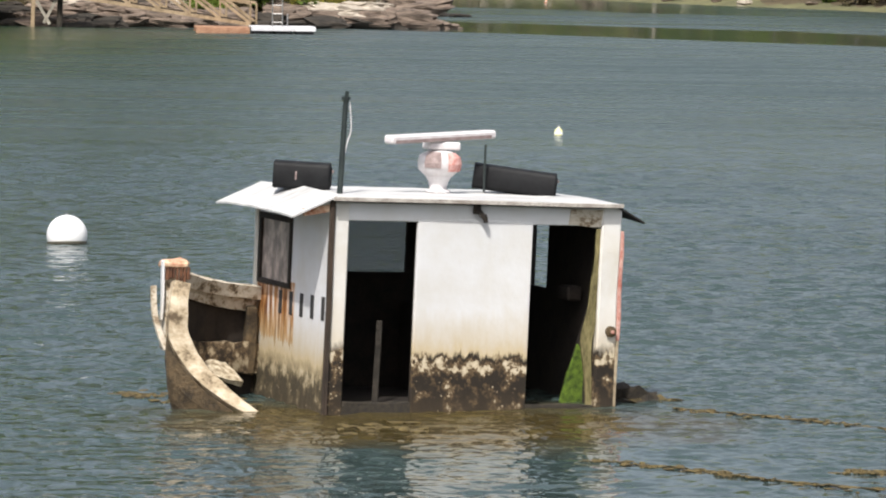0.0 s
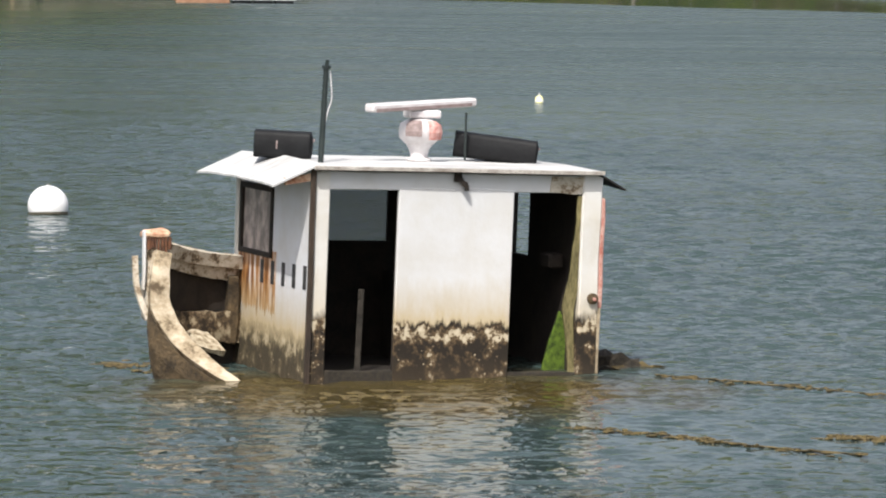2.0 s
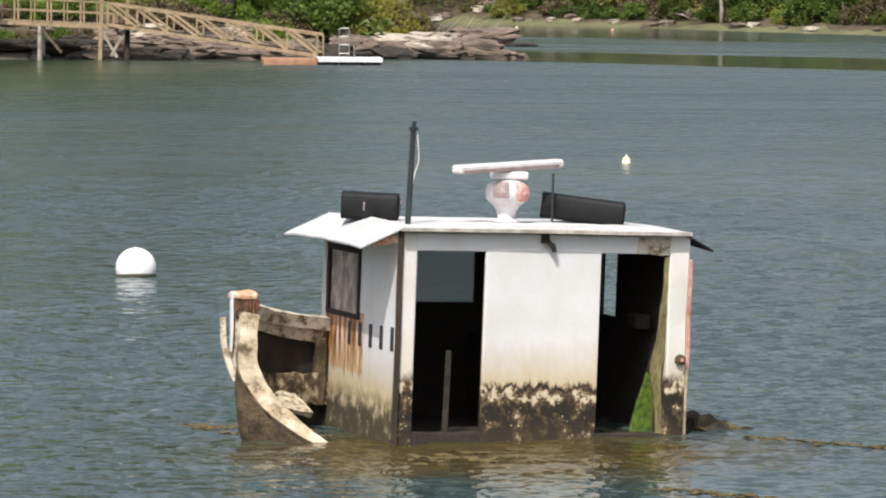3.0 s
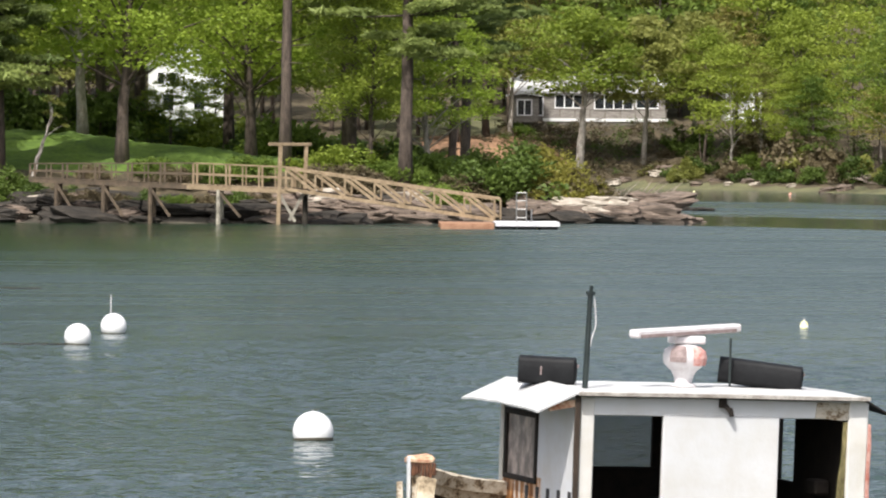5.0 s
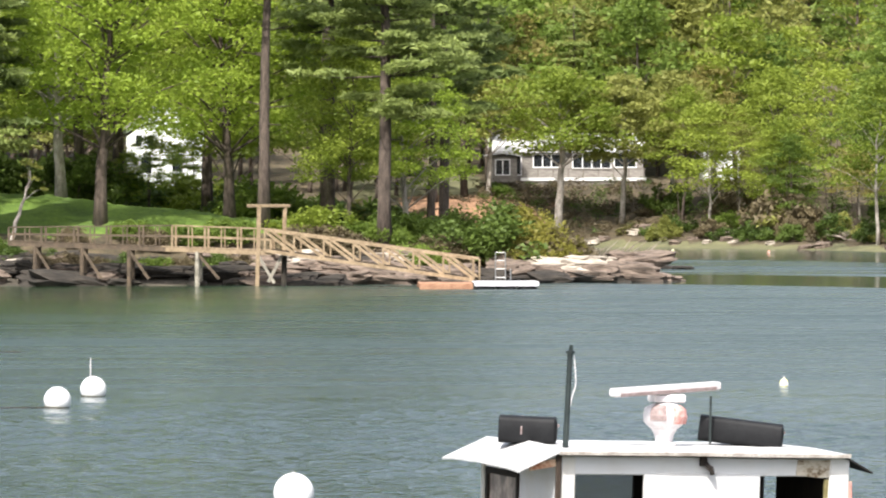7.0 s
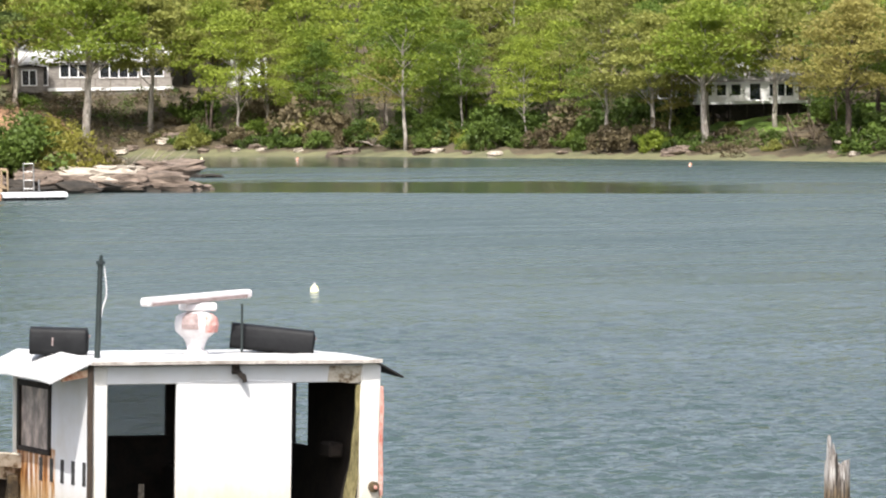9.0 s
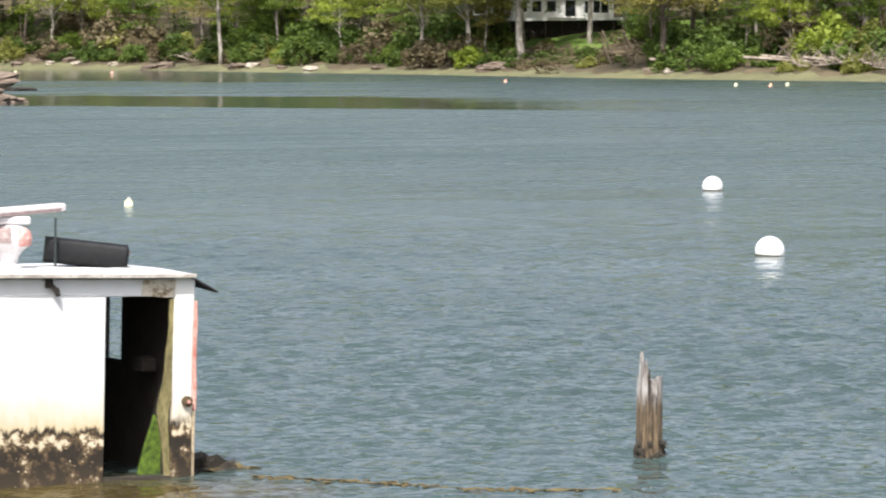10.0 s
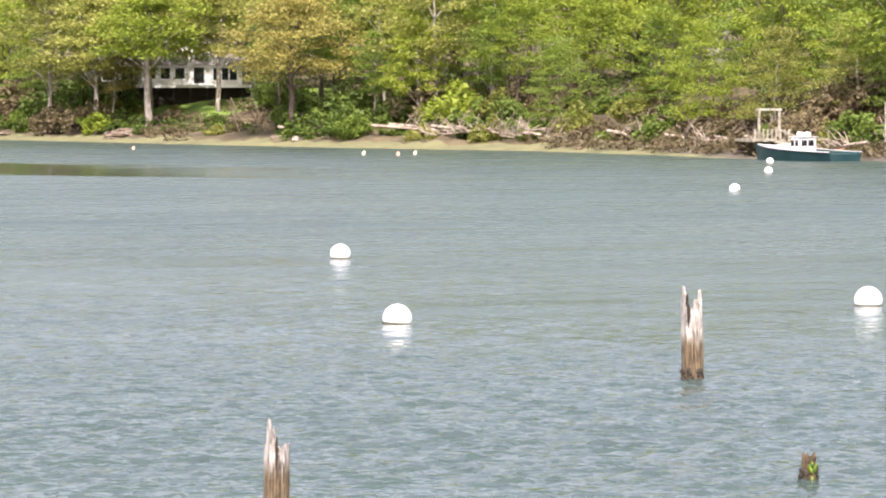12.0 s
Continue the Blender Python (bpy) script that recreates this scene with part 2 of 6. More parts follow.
M_LAWN = plain("mown_lawn", (0.045, 0.088, 0.011), (0.150, 0.235, 0.030), 0.95, 0.35, relief=0.8, dist=0.08, fine=12)
M_FLOOR = plain("leaf_litter", (0.032, 0.026, 0.014), (0.125, 0.095, 0.052), 0.95, 0.5, relief=0.8, dist=0.10, fine=9)
M_MARSH = plain("shore_grass", (0.075, 0.076, 0.038), (0.155, 0.150, 0.070), 0.95, 0.4, relief=0.8, dist=0.08, fine=9)
M_MUD = plain("tidal_mud", (0.035, 0.030, 0.022), (0.115, 0.098, 0.072), 0.8, 0.7, relief=0.6, dist=0.06)
M_SOIL = plain("red_brown_soil", (0.09, 0.05, 0.028), (0.36, 0.205, 0.115), 0.95, 0.5, relief=0.8, dist=0.1, fine=8)


def glass(name, tint, rough=0.05):
    m, n, l, b = mat(name, tint, rough)
    nt = m.node_tree
    f = noise_of(nt, coords(nt, "Object", (3, 3, 2)), 2.0, 5)
    l.new(ramp(nt, f, [(0.42, tuple(c * 0.35 for c in tint)), (0.62, tint)]), b.inputs["Base Color"])
    b.inputs["Specular IOR Level"].default_value = 0.8
    return m


def grimed_film():
    """Old plastic window film, half clear."""
    m, n, l, b = mat("grimed_film", (0.30, 0.30, 0.27), 0.6)
    t, mx = n.new("ShaderNodeBsdfTransparent"), n.new("ShaderNodeMixShader")
    mx.inputs[0].default_value = 0.5
    l.new(b.outputs[0], mx.inputs[1]), l.new(t.outputs[0], mx.inputs[2])
    l.new(mx.outputs[0], n["Material Output"].inputs["Surface"])
    return m


M_FILM = grimed_film()
M_PANE = glass("dark_window_glass", (0.03, 0.035, 0.04))
M_DIRTY = glass("salt_grimed_glass", (0.52, 0.43, 0.38), 0.5)


def foliage(name, dark, light, through_=0.45):
    """Leaves: varied per clump and per tree, some light passes through them."""
    m, n, l, b = mat(name, dark, 0.55)
    nt = m.node_tree
    g, oi = n.new("ShaderNodeNewGeometry"), n.new("ShaderNodeObjectInfo")
    clump = ramp(nt, noise_of(nt, coords(nt), 0.8, 3), [(0.34, grey(0)), (0.66, grey(1))])
    f = arith(nt, "ADD", arith(nt, "MULTIPLY", g.outputs["Random Per Island"], 0.30), arith(nt, "MULTIPLY", oi.outputs["Random"], 0.40))
    f = arith(nt, "ADD", f, arith(nt, "MULTIPLY", clump, 0.30))
    col = ramp(nt, f, [(0.1, dark), (0.9, light)])
    l.new(col, b.inputs["Base Color"])
    b.inputs["Specular IOR Level"].default_value = 0.25
    t = n.new("ShaderNodeBsdfTranslucent")
    l.new(col, t.inputs["Color"])
    mx = n.new("ShaderNodeMixShader")
    mx.inputs[0].default_value = through_
    l.new(b.outputs[0], mx.inputs[1])
    l.new(t.outputs[0], mx.inputs[2])
    l.new(mx.outputs[0], n["Material Output"].inputs["Surface"])
    return m


M_LEAF = [foliage("spring_leaves", (0.120, 0.175, 0.020), (0.330, 0.390, 0.056)),
          foliage("mid_green_leaves", (0.080, 0.130, 0.020), (0.215, 0.295, 0.052)),
          foliage("olive_leaves", (0.150, 0.165, 0.036), (0.325, 0.335, 0.088)),
          foliage("tawny_buds", (0.195, 0.175, 0.045), (0.37, 0.335, 0.100))]
M_NEEDLE = foliage("pine_needles", (0.120, 0.165, 0.052), (0.325, 0.385, 0.110), 0.45)
M_MAPLE = foliage("maple_leaves", (0.130, 0.210, 0.021), (0.350, 0.445, 0.058), 0.5)
# green darkened in the colour for the shade under overhanging crowns
M_SHRUB = foliage("shade_dark_shrub_leaves", (0.046, 0.080, 0.015), (0.140, 0.200, 0.038), 0.35)
M_FEATHER = foliage("feathery_yellow_leaves", (0.150, 0.155, 0.030), (0.340, 0.310, 0.065))
M_BRUSH = foliage("dry_brush", (0.075, 0.058, 0.032), (0.19, 0.155, 0.085), 0.2)


M_HULLDARK = plain("weed_brown_planking", (0.020, 0.014, 0.007), (0.125, 0.085, 0.042), 0.85, 6, relief=0.8, dist=0.02)


def water_material():
    m, n, l, b = mat("bay_water", (0.020, 0.040, 0.040), 0.3)
    nt = m.node_tree
    b.inputs["IOR"].default_value = 1.33
    v = coords(nt)
    x, y = axis(nt, v, 0), axis(nt, v, 1)
    body = ramp(nt, noise_of(nt, v, 0.03, 3), [(0.35, (0.034, 0.054, 0.051)), (0.65, (0.041, 0.062, 0.059))])
    # brown tint round the wreck: sunken hull and weed, and the fouled side's reflection
    ex, ey = arith(nt, "MULTIPLY", arith(nt, "SUBTRACT", x, 3.3), 0.30), arith(nt, "MULTIPLY", arith(nt, "SUBTRACT", y, 39.7), 0.40)
    rad = arith(nt, "SQRT", arith(nt, "ADD", arith(nt, "MULTIPLY", ex, ex), arith(nt, "MULTIPLY", ey, ey)))
    rad = arith(nt, "ADD", rad, arith(nt, "MULTIPLY", arith(nt, "SUBTRACT", noise_of(nt, v, 0.9, 4), 0.5), 0.9))
    body = mix(nt, ramp(nt, rad, [(0.55, grey(1.0)), (1.05, grey(0))]), body, (0.056, 0.043, 0.016))
    # wind ripples: short-crested chop over finer ripples
    wob = noise_of(nt, coords(nt, "Object", (1.7, 1.15, 1)), 1.0, 1, 0.5)
    wob = arith(nt, "SUBTRACT", 1.0, arith(nt, "ABSOLUTE", arith(nt, "SUBTRACT", arith(nt, "MULTIPLY", wob, 2.0), 1.0)))      # peaked crests
    rip = noise_of(nt, coords(nt, "Object", (3.0, 3.4, 1)), 1.0, 2, 0.5)
    gust = ramp(nt, noise_of(nt, coords(nt, "Object", (0.014, 0.06, 1)), 1.0, 3), [(0.36, grey(0.5)), (0.62, grey(1.0))])
    # calm water in the cove behind the point, wind-rough water elsewhere, a quiet lee beside the wreck
    line = arith(nt, "ADD", arith(nt, "SUBTRACT", y, 207.0), arith(nt, "MULTIPLY", arith(nt, "SUBTRACT", x, 19.0), 0.93))
    line = arith(nt, "ADD", line, arith(nt, "MULTIPLY", arith(nt, "SUBTRACT", noise_of(nt, coords(nt, "Object", (0.05, 0.12, 1)), 1.0, 3), 0.5), 7.0))
    cove = ramp(nt, arith(nt, "MULTIPLY", line, 0.5), [(0.0, grey(0)), (1.0, grey(1))])
    streak = ramp(nt, arith(nt, "ADD", arith(nt, "MULTIPLY", noise_of(nt, coords(nt, "Object", (0.016, 0.09, 1)), 1.0, 3), 0.45), arith(nt, "MULTIPLY", ramp(nt, arith(nt, "MULTIPLY", line, 0.01), [(0.0, grey(1)), (0.26, grey(1)), (0.34, grey(0.36)), (0.85, grey(0.42)), (1.0, grey(0.8))]), 0.55)), [(0.42, grey(0.0)), (0.56, grey(1))])
    cove = arith(nt, "MULTIPLY", arith(nt, "MULTIPLY", cove, streak), ramp(nt, arith(nt, "MULTIPLY", arith(nt, "SUBTRACT", x, 38.0), 0.07), [(0.0, grey(1)), (1.0, grey(0.0))]))
    # sheltered water under the near point
    under_bank = ramp(nt, arith(nt, "MULTIPLY", arith(nt, "ADD", x, 8.0), 0.07), [(0.0, grey(0.80)), (1.0, grey(0))])
    under_bank = arith(nt, "MULTIPLY", under_bank, ramp(nt, arith(nt, "MULTIPLY", arith(nt, "SUBTRACT", y, 132.0), 0.02), [(0.0, grey(0)), (1.0, grey(1))]))
    body = mix(nt, under_bank, body, (0.020, 0.042, 0.012))      # dark green tint stands for the trees' reflection
    l.new(body, b.inputs["Base Color"])
    still = arith(nt, "MAXIMUM", arith(nt, "MULTIPLY", cove, 0.92), arith(nt, "MULTIPLY", under_bank, 0.98))
    cove = arith(nt, "MAXIMUM", cove, under_bank)
    lee = ramp(nt, arith(nt, "MULTIPLY", arith(nt, "SUBTRACT", y, 40.0), 0.011), [(0.0, grey(0.10)), (1.0, grey(0.40))])
    cat = noise_of(nt, coords(nt, "Object", (0.07, 0.42, 1)), 1.0, 5, 0.7)
    lee = arith(nt, "MULTIPLY", lee, ramp(nt, cat, [(0.38, grey(0.45)), (0.60, grey(1.0))]))
    qx, qy = arith(nt, "MULTIPLY", arith(nt, "SUBTRACT", x, 3.7), 0.27), arith(nt, "MULTIPLY", arith(nt, "SUBTRACT", y, 37.0), 0.22)
    quiet = arith(nt, "SQRT", arith(nt, "ADD", arith(nt, "MULTIPLY", qx, qx), arith(nt, "MULTIPLY", qy, qy)))
    quiet = ramp(nt, quiet, [(0.5, grey(0.55)), (1.0, grey(1.0))])
    lee = arith(nt, "MULTIPLY", lee, quiet)
    windy = arith(nt, "MULTIPLY", lee, arith(nt, "ADD", 0.75, arith(nt, "MULTIPLY", gust, 0.25)))
    l.new(mix(nt, cove, windy, (0.06, 0.06, 0.06)), b.inputs["Roughness"])
    swell = ramp(nt, arith(nt, "MULTIPLY", arith(nt, "SUBTRACT", y, 55.0), 0.014), [(0.0, grey(0.13)), (1.0, grey(0.60))])
    fine = ramp(nt, arith(nt, "MULTIPLY", arith(nt, "SUBTRACT", y, 40.0), 0.012), [(0.0, grey(0.55)), (1.0, grey(0.26))])
    h = arith(nt, "ADD", arith(nt, "MULTIPLY", wob, swell), arith(nt, "MULTIPLY", rip, fine))
    h = arith(nt, "MULTIPLY", arith(nt, "MULTIPLY", h, gust), arith(nt, "SUBTRACT", 1.0, still))
    bump(nt, b, arith(nt, "MULTIPLY", h, arith(nt, "MULTIPLY", quiet, quiet)), 1.0, 0.34)
    return m


M_WATER = water_material()


# ---------------------------------------------------------------- builders
def mesh_of(name, bm, material, smooth=False):
    me = bpy.data.meshes.new(name)
    bm.to_mesh(me)
    bm.free()
    for m in (material if isinstance(material, (list, tuple)) else (material,)):
        me.materials.append(m)
    if smooth:
        me.polygons.foreach_set("use_smooth", [True] * len(me.polygons))
    return me


def part(name, bm, material, parent, label="", smooth=False):
    """Links a bmesh as one mesh object under a thing or a part."""
    ob = new(name, bm if isinstance(bm, bpy.types.Mesh) else mesh_of(name, bm, material, smooth))
    ob.parent = parent
    return tagged(ob, label)


def thing(name, label, category, m=None, group="", kind=""):
    ob = tagged(new(name), label, category, group, kind)
    ob.empty_display_size = 0.2
    if m is not None:
        ob.matrix_world = m
    return ob


def solo(name, bm, material, label, category, m=None, group="", kind="", smooth=False):
    ob = tagged(new(name, bm if isinstance(bm, bpy.types.Mesh) else mesh_of(name, bm, material, smooth)), label, category, group, kind)
    if m is not None:
        ob.matrix_world = m
    return ob


def box(lo, hi, bevel=0.0, bm=None, wear=0.0, cuts=0):
    bm = bm or bmesh.new()
    lo, hi = Vector(lo), Vector(hi)
    r = bmesh.ops.create_cube(bm, size=1, matrix=Matrix.Translation((lo + hi) / 2) @ Matrix.Diagonal((*(hi - lo), 1)))
    vs = r["verts"]
    es = list({e for v in vs for e in v.link_edges})
    if bevel:
        r2 = bmesh.ops.bevel(bm, geom=es, offset=bevel, segments=1, affect="EDGES")
        vs = list({v for f in r2["faces"] for v in f.verts} | {v for v in vs if v.is_valid})
    if cuts:
        es = list({e for v in vs if v.is_valid for e in v.link_edges})
        bmesh.ops.subdivide_edges(bm, edges=es, cuts=cuts, use_grid_fill=True)
    if wear:
        for v in bm.verts:
            v.co += noise.noise_vector(v.co * 3.7) * wear
    return bm


def beam(p, q, w, h, bm=None, up=(0, 0, 1), bevel=0.0):
    """A rectangular bar from p to q."""
    bm = bm or bmesh.new()
    p, q = Vector(p), Vector(q)
    d = q - p
    z = d.normalized()
    x = Vector(up).cross(z)
    x = x.normalized() if x.length > 1e-4 else Vector((1, 0, 0))
    y = z.cross(x)
    m = Matrix((x, y, z)).transposed().to_4x4()
    m.translation = (p + q) / 2
    r = bmesh.ops.create_cube(bm, size=1, matrix=m @ Matrix.Diagonal((w, h, d.length, 1)))
    if bevel:
        bmesh.ops.bevel(bm, geom=list({e for v in r["verts"] for e in v.link_edges}), offset=bevel, segments=1, affect="EDGES")
    return bm


def tube(points, radii, sides=8, bm=None, flat=1.0, rough=0.0, seed=0, caps=True):
    """A tapering round bar along points."""
    bm = bm or bmesh.new()
    pts = [Vector(p) for p in points]
    rings = []
    for i, p in enumerate(pts):
        d = (pts[min(i + 1, len(pts) - 1)] - pts[max(i - 1, 0)]).normalized()
        ref = Vector((0, 0, 1)) if abs(d.z) < 0.9 else Vector((1, 0, 0))
        x = ref.cross(d).normalized()
        y = d.cross(x)
        r = radii[i] if isinstance(radii, (list, tuple)) else radii
        ring = []
        for k in range(sides):
            a = 2 * math.pi * k / sides
            c = p + (x * math.cos(a) + y * math.sin(a) * flat) * r
            if rough:
                c += noise.noise_vector(c * (1.2 / max(r, 0.02)) * 0.5 + Vector((seed, 0, 0))) * rough
            ring.append(bm.verts.new(c))
        rings.append(ring)
    for a, b in zip(rings, rings[1:]):
        for k in range(sides):
            bm.faces.new((a[k], a[(k + 1) % sides], b[(k + 1) % sides], b[k]))
    if caps:
        bm.faces.new(rings[0][::-1])
        bm.faces.new(rings[-1])
    return bm


def curve_points(ctrl, n):
    """Smooth points through a few control points."""
    P = [Vector(c) for c in ctrl]
    P = [2 * P[0] - P[1]] + P + [2 * P[-1] - P[-2]]
    out = []
    segs = len(P) - 3
    for i in range(n + 1):
        u = i / n * segs
        k = min(int(u), segs - 1)
        t = u - k
        a, b, c, d = P[k:k + 4]
        out.append(0.5 * ((2 * b) + (c - a) * t + (2 * a - 5 * b + 4 * c - d) * t * t + (3 * b - a - 3 * c + d) * t ** 3))
    return out


def plank_along(points, width, thick, side=(0, 1, 0), bm=None, wear=0.0):
    """A plank swept along points; `side` is the way of its width."""
    bm = bm or bmesh.new()
    rings = []
    for i, p in enumerate(points):
        d = (points[min(i + 1, len(points) - 1)] - points[max(i - 1, 0)]).normalized()
        s = Vector(side)
        s = (s - d * s.dot(d)).normalized()
        n = d.cross(s)
        w = width[i] if isinstance(width, (list, tuple)) else width
        ring = []
        for u, v in ((-1, -1), (0, -1.05), (1, -1), (1, 1), (0, 1.1), (-1, 1)):
            c = p + s * u * w / 2 + n * v * thick / 2
            c += noise.noise_vector(c * 6) * wear
            ring.append(bm.verts.new(c))
        rings.append(ring)
    for a, b in zip(rings, rings[1:]):
        for k in range(6):
            bm.faces.new((a[k], a[(k + 1) % 6], b[(k + 1) % 6], b[k]))
    bm.faces.new(rings[0][::-1])
    bm.faces.new(rings[-1])
    bmesh.ops.recalc_face_normals(bm, faces=bm.faces)
    return bm


def blob(center, radii, sub=2, rough=0.25, freq=1.5, seed=0, bm=None):
    bm = bm or bmesh.new()
    r = bmesh.ops.create_icosphere(bm, subdivisions=sub, radius=1)
    for v in r["verts"]:
        n = noise.noise(v.co * freq + Vector((seed * 7.3, seed * 1.7, 0)))
        v.co *= 1 + n * rough
        v.co = Vector((v.co.x * radii[0], v.co.y * radii[1], v.co.z * radii[2])) + Vector(center)
    return bm


def disc(center, radius, depth, axis_="x", sides=20, bm=None, radius2=None):
    bm = bm or bmesh.new()
    rot = {"x": Euler((0, radians(90), 0)), "y": Euler((radians(90), 0, 0)), "z": Euler((0, 0, 0))}[axis_]
    bmesh.ops.create_cone(bm, cap_ends=True, segments=sides, radius1=radius, radius2=radius if radius2 is None else radius2,
                          depth=depth, matrix=Matrix.LocRotScale(center, rot, None))
    return bm


def lathe(profile, sides=24, bm=None, center=(0, 0, 0)):
    """Turns (radius, height) pairs about the vertical."""
    bm = bm or bmesh.new()
    c = Vector(center)
    rings = [[bm.verts.new(c + Vector((r * math.cos(2 * math.pi * k / sides), r * math.sin(2 * math.pi * k / sides), z))) for k in range(sides)]
             for r, z in profile]
    for a, b in zip(rings, rings[1:]):
        for k in range(sides):
            bm.faces.new((a[k], a[(k + 1) % sides], b[(k + 1) % sides], b[k]))
    bm.faces.new(rings[0][::-1])
    bm.faces.new(rings[-1])
    return bm


# ---------------------------------------------------------------- the setting: water and land
rw_ = np.random.RandomState(5)


def wavelets(px, py, step):
    """Small wind waves: many crossing wave trains, those too short for the local spacing fade out."""
    z = np.zeros(px.shape)
    for k in range(84):
        lam = 0.14 * (4.4 ** rw_.rand())
        th = radians(90) + rw_.normal() * 0.55
        kx, ky = 2 * math.pi / lam * math.cos(th), 2 * math.pi / lam * math.sin(th)
        amp = 0.0046 * lam ** 0.6
        fade = np.clip(lam / (2.2 * step) - 0.6, 0, 1) * np.clip(1.7 - lam / (9.0 * step), 0.12, 1)      # longer waves where the wind has more room
        z += amp * fade * np.sin(kx * px + ky * py + rw_.rand() * 6.28 + 1.2 * np.sin(px * 0.21 * rw_.rand() + py * 0.17))
    z = z + 9.0 * (np.abs(z) * z)                                             # steeper crests
    patch = 0.62 + 0.38 * np.sin(px * 0.11 + 1.7 * np.sin(py * 0.06)) * np.sin(py * 0.13 + np.sin(px * 0.07))
    lee = 1 + 0.6 * np.exp(-((px - 3.7) / 3.2) ** 2 - ((py - 37.4) / 3.6) ** 2)      # glassy lapping water before the wreck
    bank = 1 - 0.92 * np.clip((6 - px) / 14, 0, 1) * np.clip((py - 142) / 40, 0, 1)      # sheltered water under the near point
    return z * patch * lee * bank


# the bay: a rippled sheet, finest nearest, inside one flat sheet that reaches the horizon
wr = np.exp(np.concatenate([np.arange(math.log(29.0), math.log(95.0), 0.0016), np.arange(math.log(95.0), math.log(235.0), 0.0029)]))
wa = np.arange(-0.125, 0.395, 0.0021)
WR, WA = np.meshgrid(wr, wa, indexing="ij")
WX, WY = WR * np.sin(WA), WR * np.cos(WA)
edge = np.clip((WR - 29) / 3, 0, 1) * np.clip((wr[-1] - WR) / 15, 0, 1)
WZ = wavelets(WX, WY, WR * np.interp(WR, [80, 110], [0.0018, 0.0027])) * edge
nr, na = WR.shape
wverts = np.stack([WX.ravel(), WY.ravel(), WZ.ravel()], 1)
wi = (np.arange(nr - 1)[:, None] * na + np.arange(na - 1)[None, :]).ravel()
wquads = np.stack([wi, wi + na, wi + na + 1, wi + 1], 1)
wbase = len(wverts)
wverts = np.vstack([wverts, [(-2500, -2500, -0.06), (2500, -2500, -0.06), (2500, 2500, -0.06), (-2500, 2500, -0.06)]])
wme = bpy.data.meshes.new("water")
wme.from_pydata(wverts.tolist(), [], wquads.tolist() + [[wbase, wbase + 1, wbase + 2, wbase + 3]])
wme.materials.append(M_WATER)
wme.polygons.foreach_set("use_smooth", [True] * len(wme.polygons))
wme.update()
solo("water", wme, None, "grey-green rippled bay water", "water", kind="structure")

SHORE = np.array([(-700, 330), (-150, 222), (-60, 210), (-20, 206.5), (-3, 208), (6, 210), (13, 213.5), (18, 217), (16, 222), (12, 234),
                  (6, 262), (4, 300), (9, 335), (15, 354), (21, 359), (30, 351), (39, 337), (46, 318), (52, 306), (65, 271),
                  (76, 251), (79, 236), (80, 224), (84.5, 211), (95, 203), (130, 190), (300, 160), (900, 60)], float)


def shore_distance(px, py):
    """Metres inland (+) or out on the water (-)."""
    px, py = np.asarray(px, float), np.asarray(py, float)
    best = np.full(px.shape, 1e9)
    for (ax, ay), (bx, by) in zip(SHORE, SHORE[1:]):
        t = np.clip(((px - ax) * (bx - ax) + (py - ay) * (by - ay)) / ((bx - ax) ** 2 + (by - ay) ** 2), 0, 1)
        best = np.minimum(best, np.hypot(px - ax - t * (bx - ax), py - ay - t * (by - ay)))
    poly = np.vstack([SHORE, [(900, 1500), (-700, 1500)]])
    inside = np.zeros(px.shape, bool)
    for (ax, ay), (bx, by) in zip(poly, np.roll(poly, -1, 0)):
        if ay != by:
            inside ^= ((ay > py) != (by > py)) & (px < (bx - ax) * (py - ay) / (by - ay) + ax)
    return np.where(inside, best, -best)


def land_height(px, py):
    d = shore_distance(px, py)
    px, py = np.asarray(px, float), np.asarray(py, float)
    z = np.interp(d, [-30, -6, 0, 2, 5, 9, 14, 25, 60, 150, 420, 900], [-5, -1.6, -0.05, 0.28, 0.75, 1.9, 2.7, 4.1, 6.4, 15, 42, 70])
    z = z + 1.3 * np.exp(-(((px - 22) / 16) ** 2 + ((py - 390) / 20) ** 2)) * (d > 0)      # knoll under the grey house
    z = z + 1.3 * np.exp(-(((px - 13.0) / 8) ** 2 + ((py - 367) / 7.5) ** 2)) * (d > 2)        # the raw earth bank
    wob = 0.22 * np.sin(px * 0.9 + 1.3 * np.sin(py * 0.5)) * np.sin(py * 0.8 + np.sin(px * 0.6)) + 0.12 * np.sin(px * 2.1 + py * 1.7)
    return z + wob * np.clip(d / 6, 0, 1) * np.clip(1.4 - d / 90, 0.2, 1)


def ground_z(x, y):
    return float(land_height(np.array([x]), np.array([y]))[0])


def spaced(*runs):
    out = []
    for a, b, step in runs:
        out += list(np.arange(a, b, step))
    return np.array(out + [runs[-1][1]])


gx = spaced((-700, -100, 30), (-100, -40, 5), (-40, 100, 1.0), (100, 160, 5), (160, 900, 40))
gy = spaced((120, 195, 8), (195, 300, 1.0), (300, 400, 1.5), (400, 520, 8), (520, 1500, 50))
GX, GY = np.meshgrid(gx, gy)
GZ = land_height(GX.ravel(), GY.ravel())
GD = shore_distance(GX.ravel(), GY.ravel())
nx, ny = len(gx), len(gy)
verts = np.stack([GX.ravel(), GY.ravel(), GZ], 1)
ii = (np.arange(ny - 1)[:, None] * nx + np.arange(nx - 1)[None, :]).ravel()
quads = np.stack([ii, ii + 1, ii + nx + 1, ii + nx], 1)
quads = quads[GD[quads].max(1) > -12]
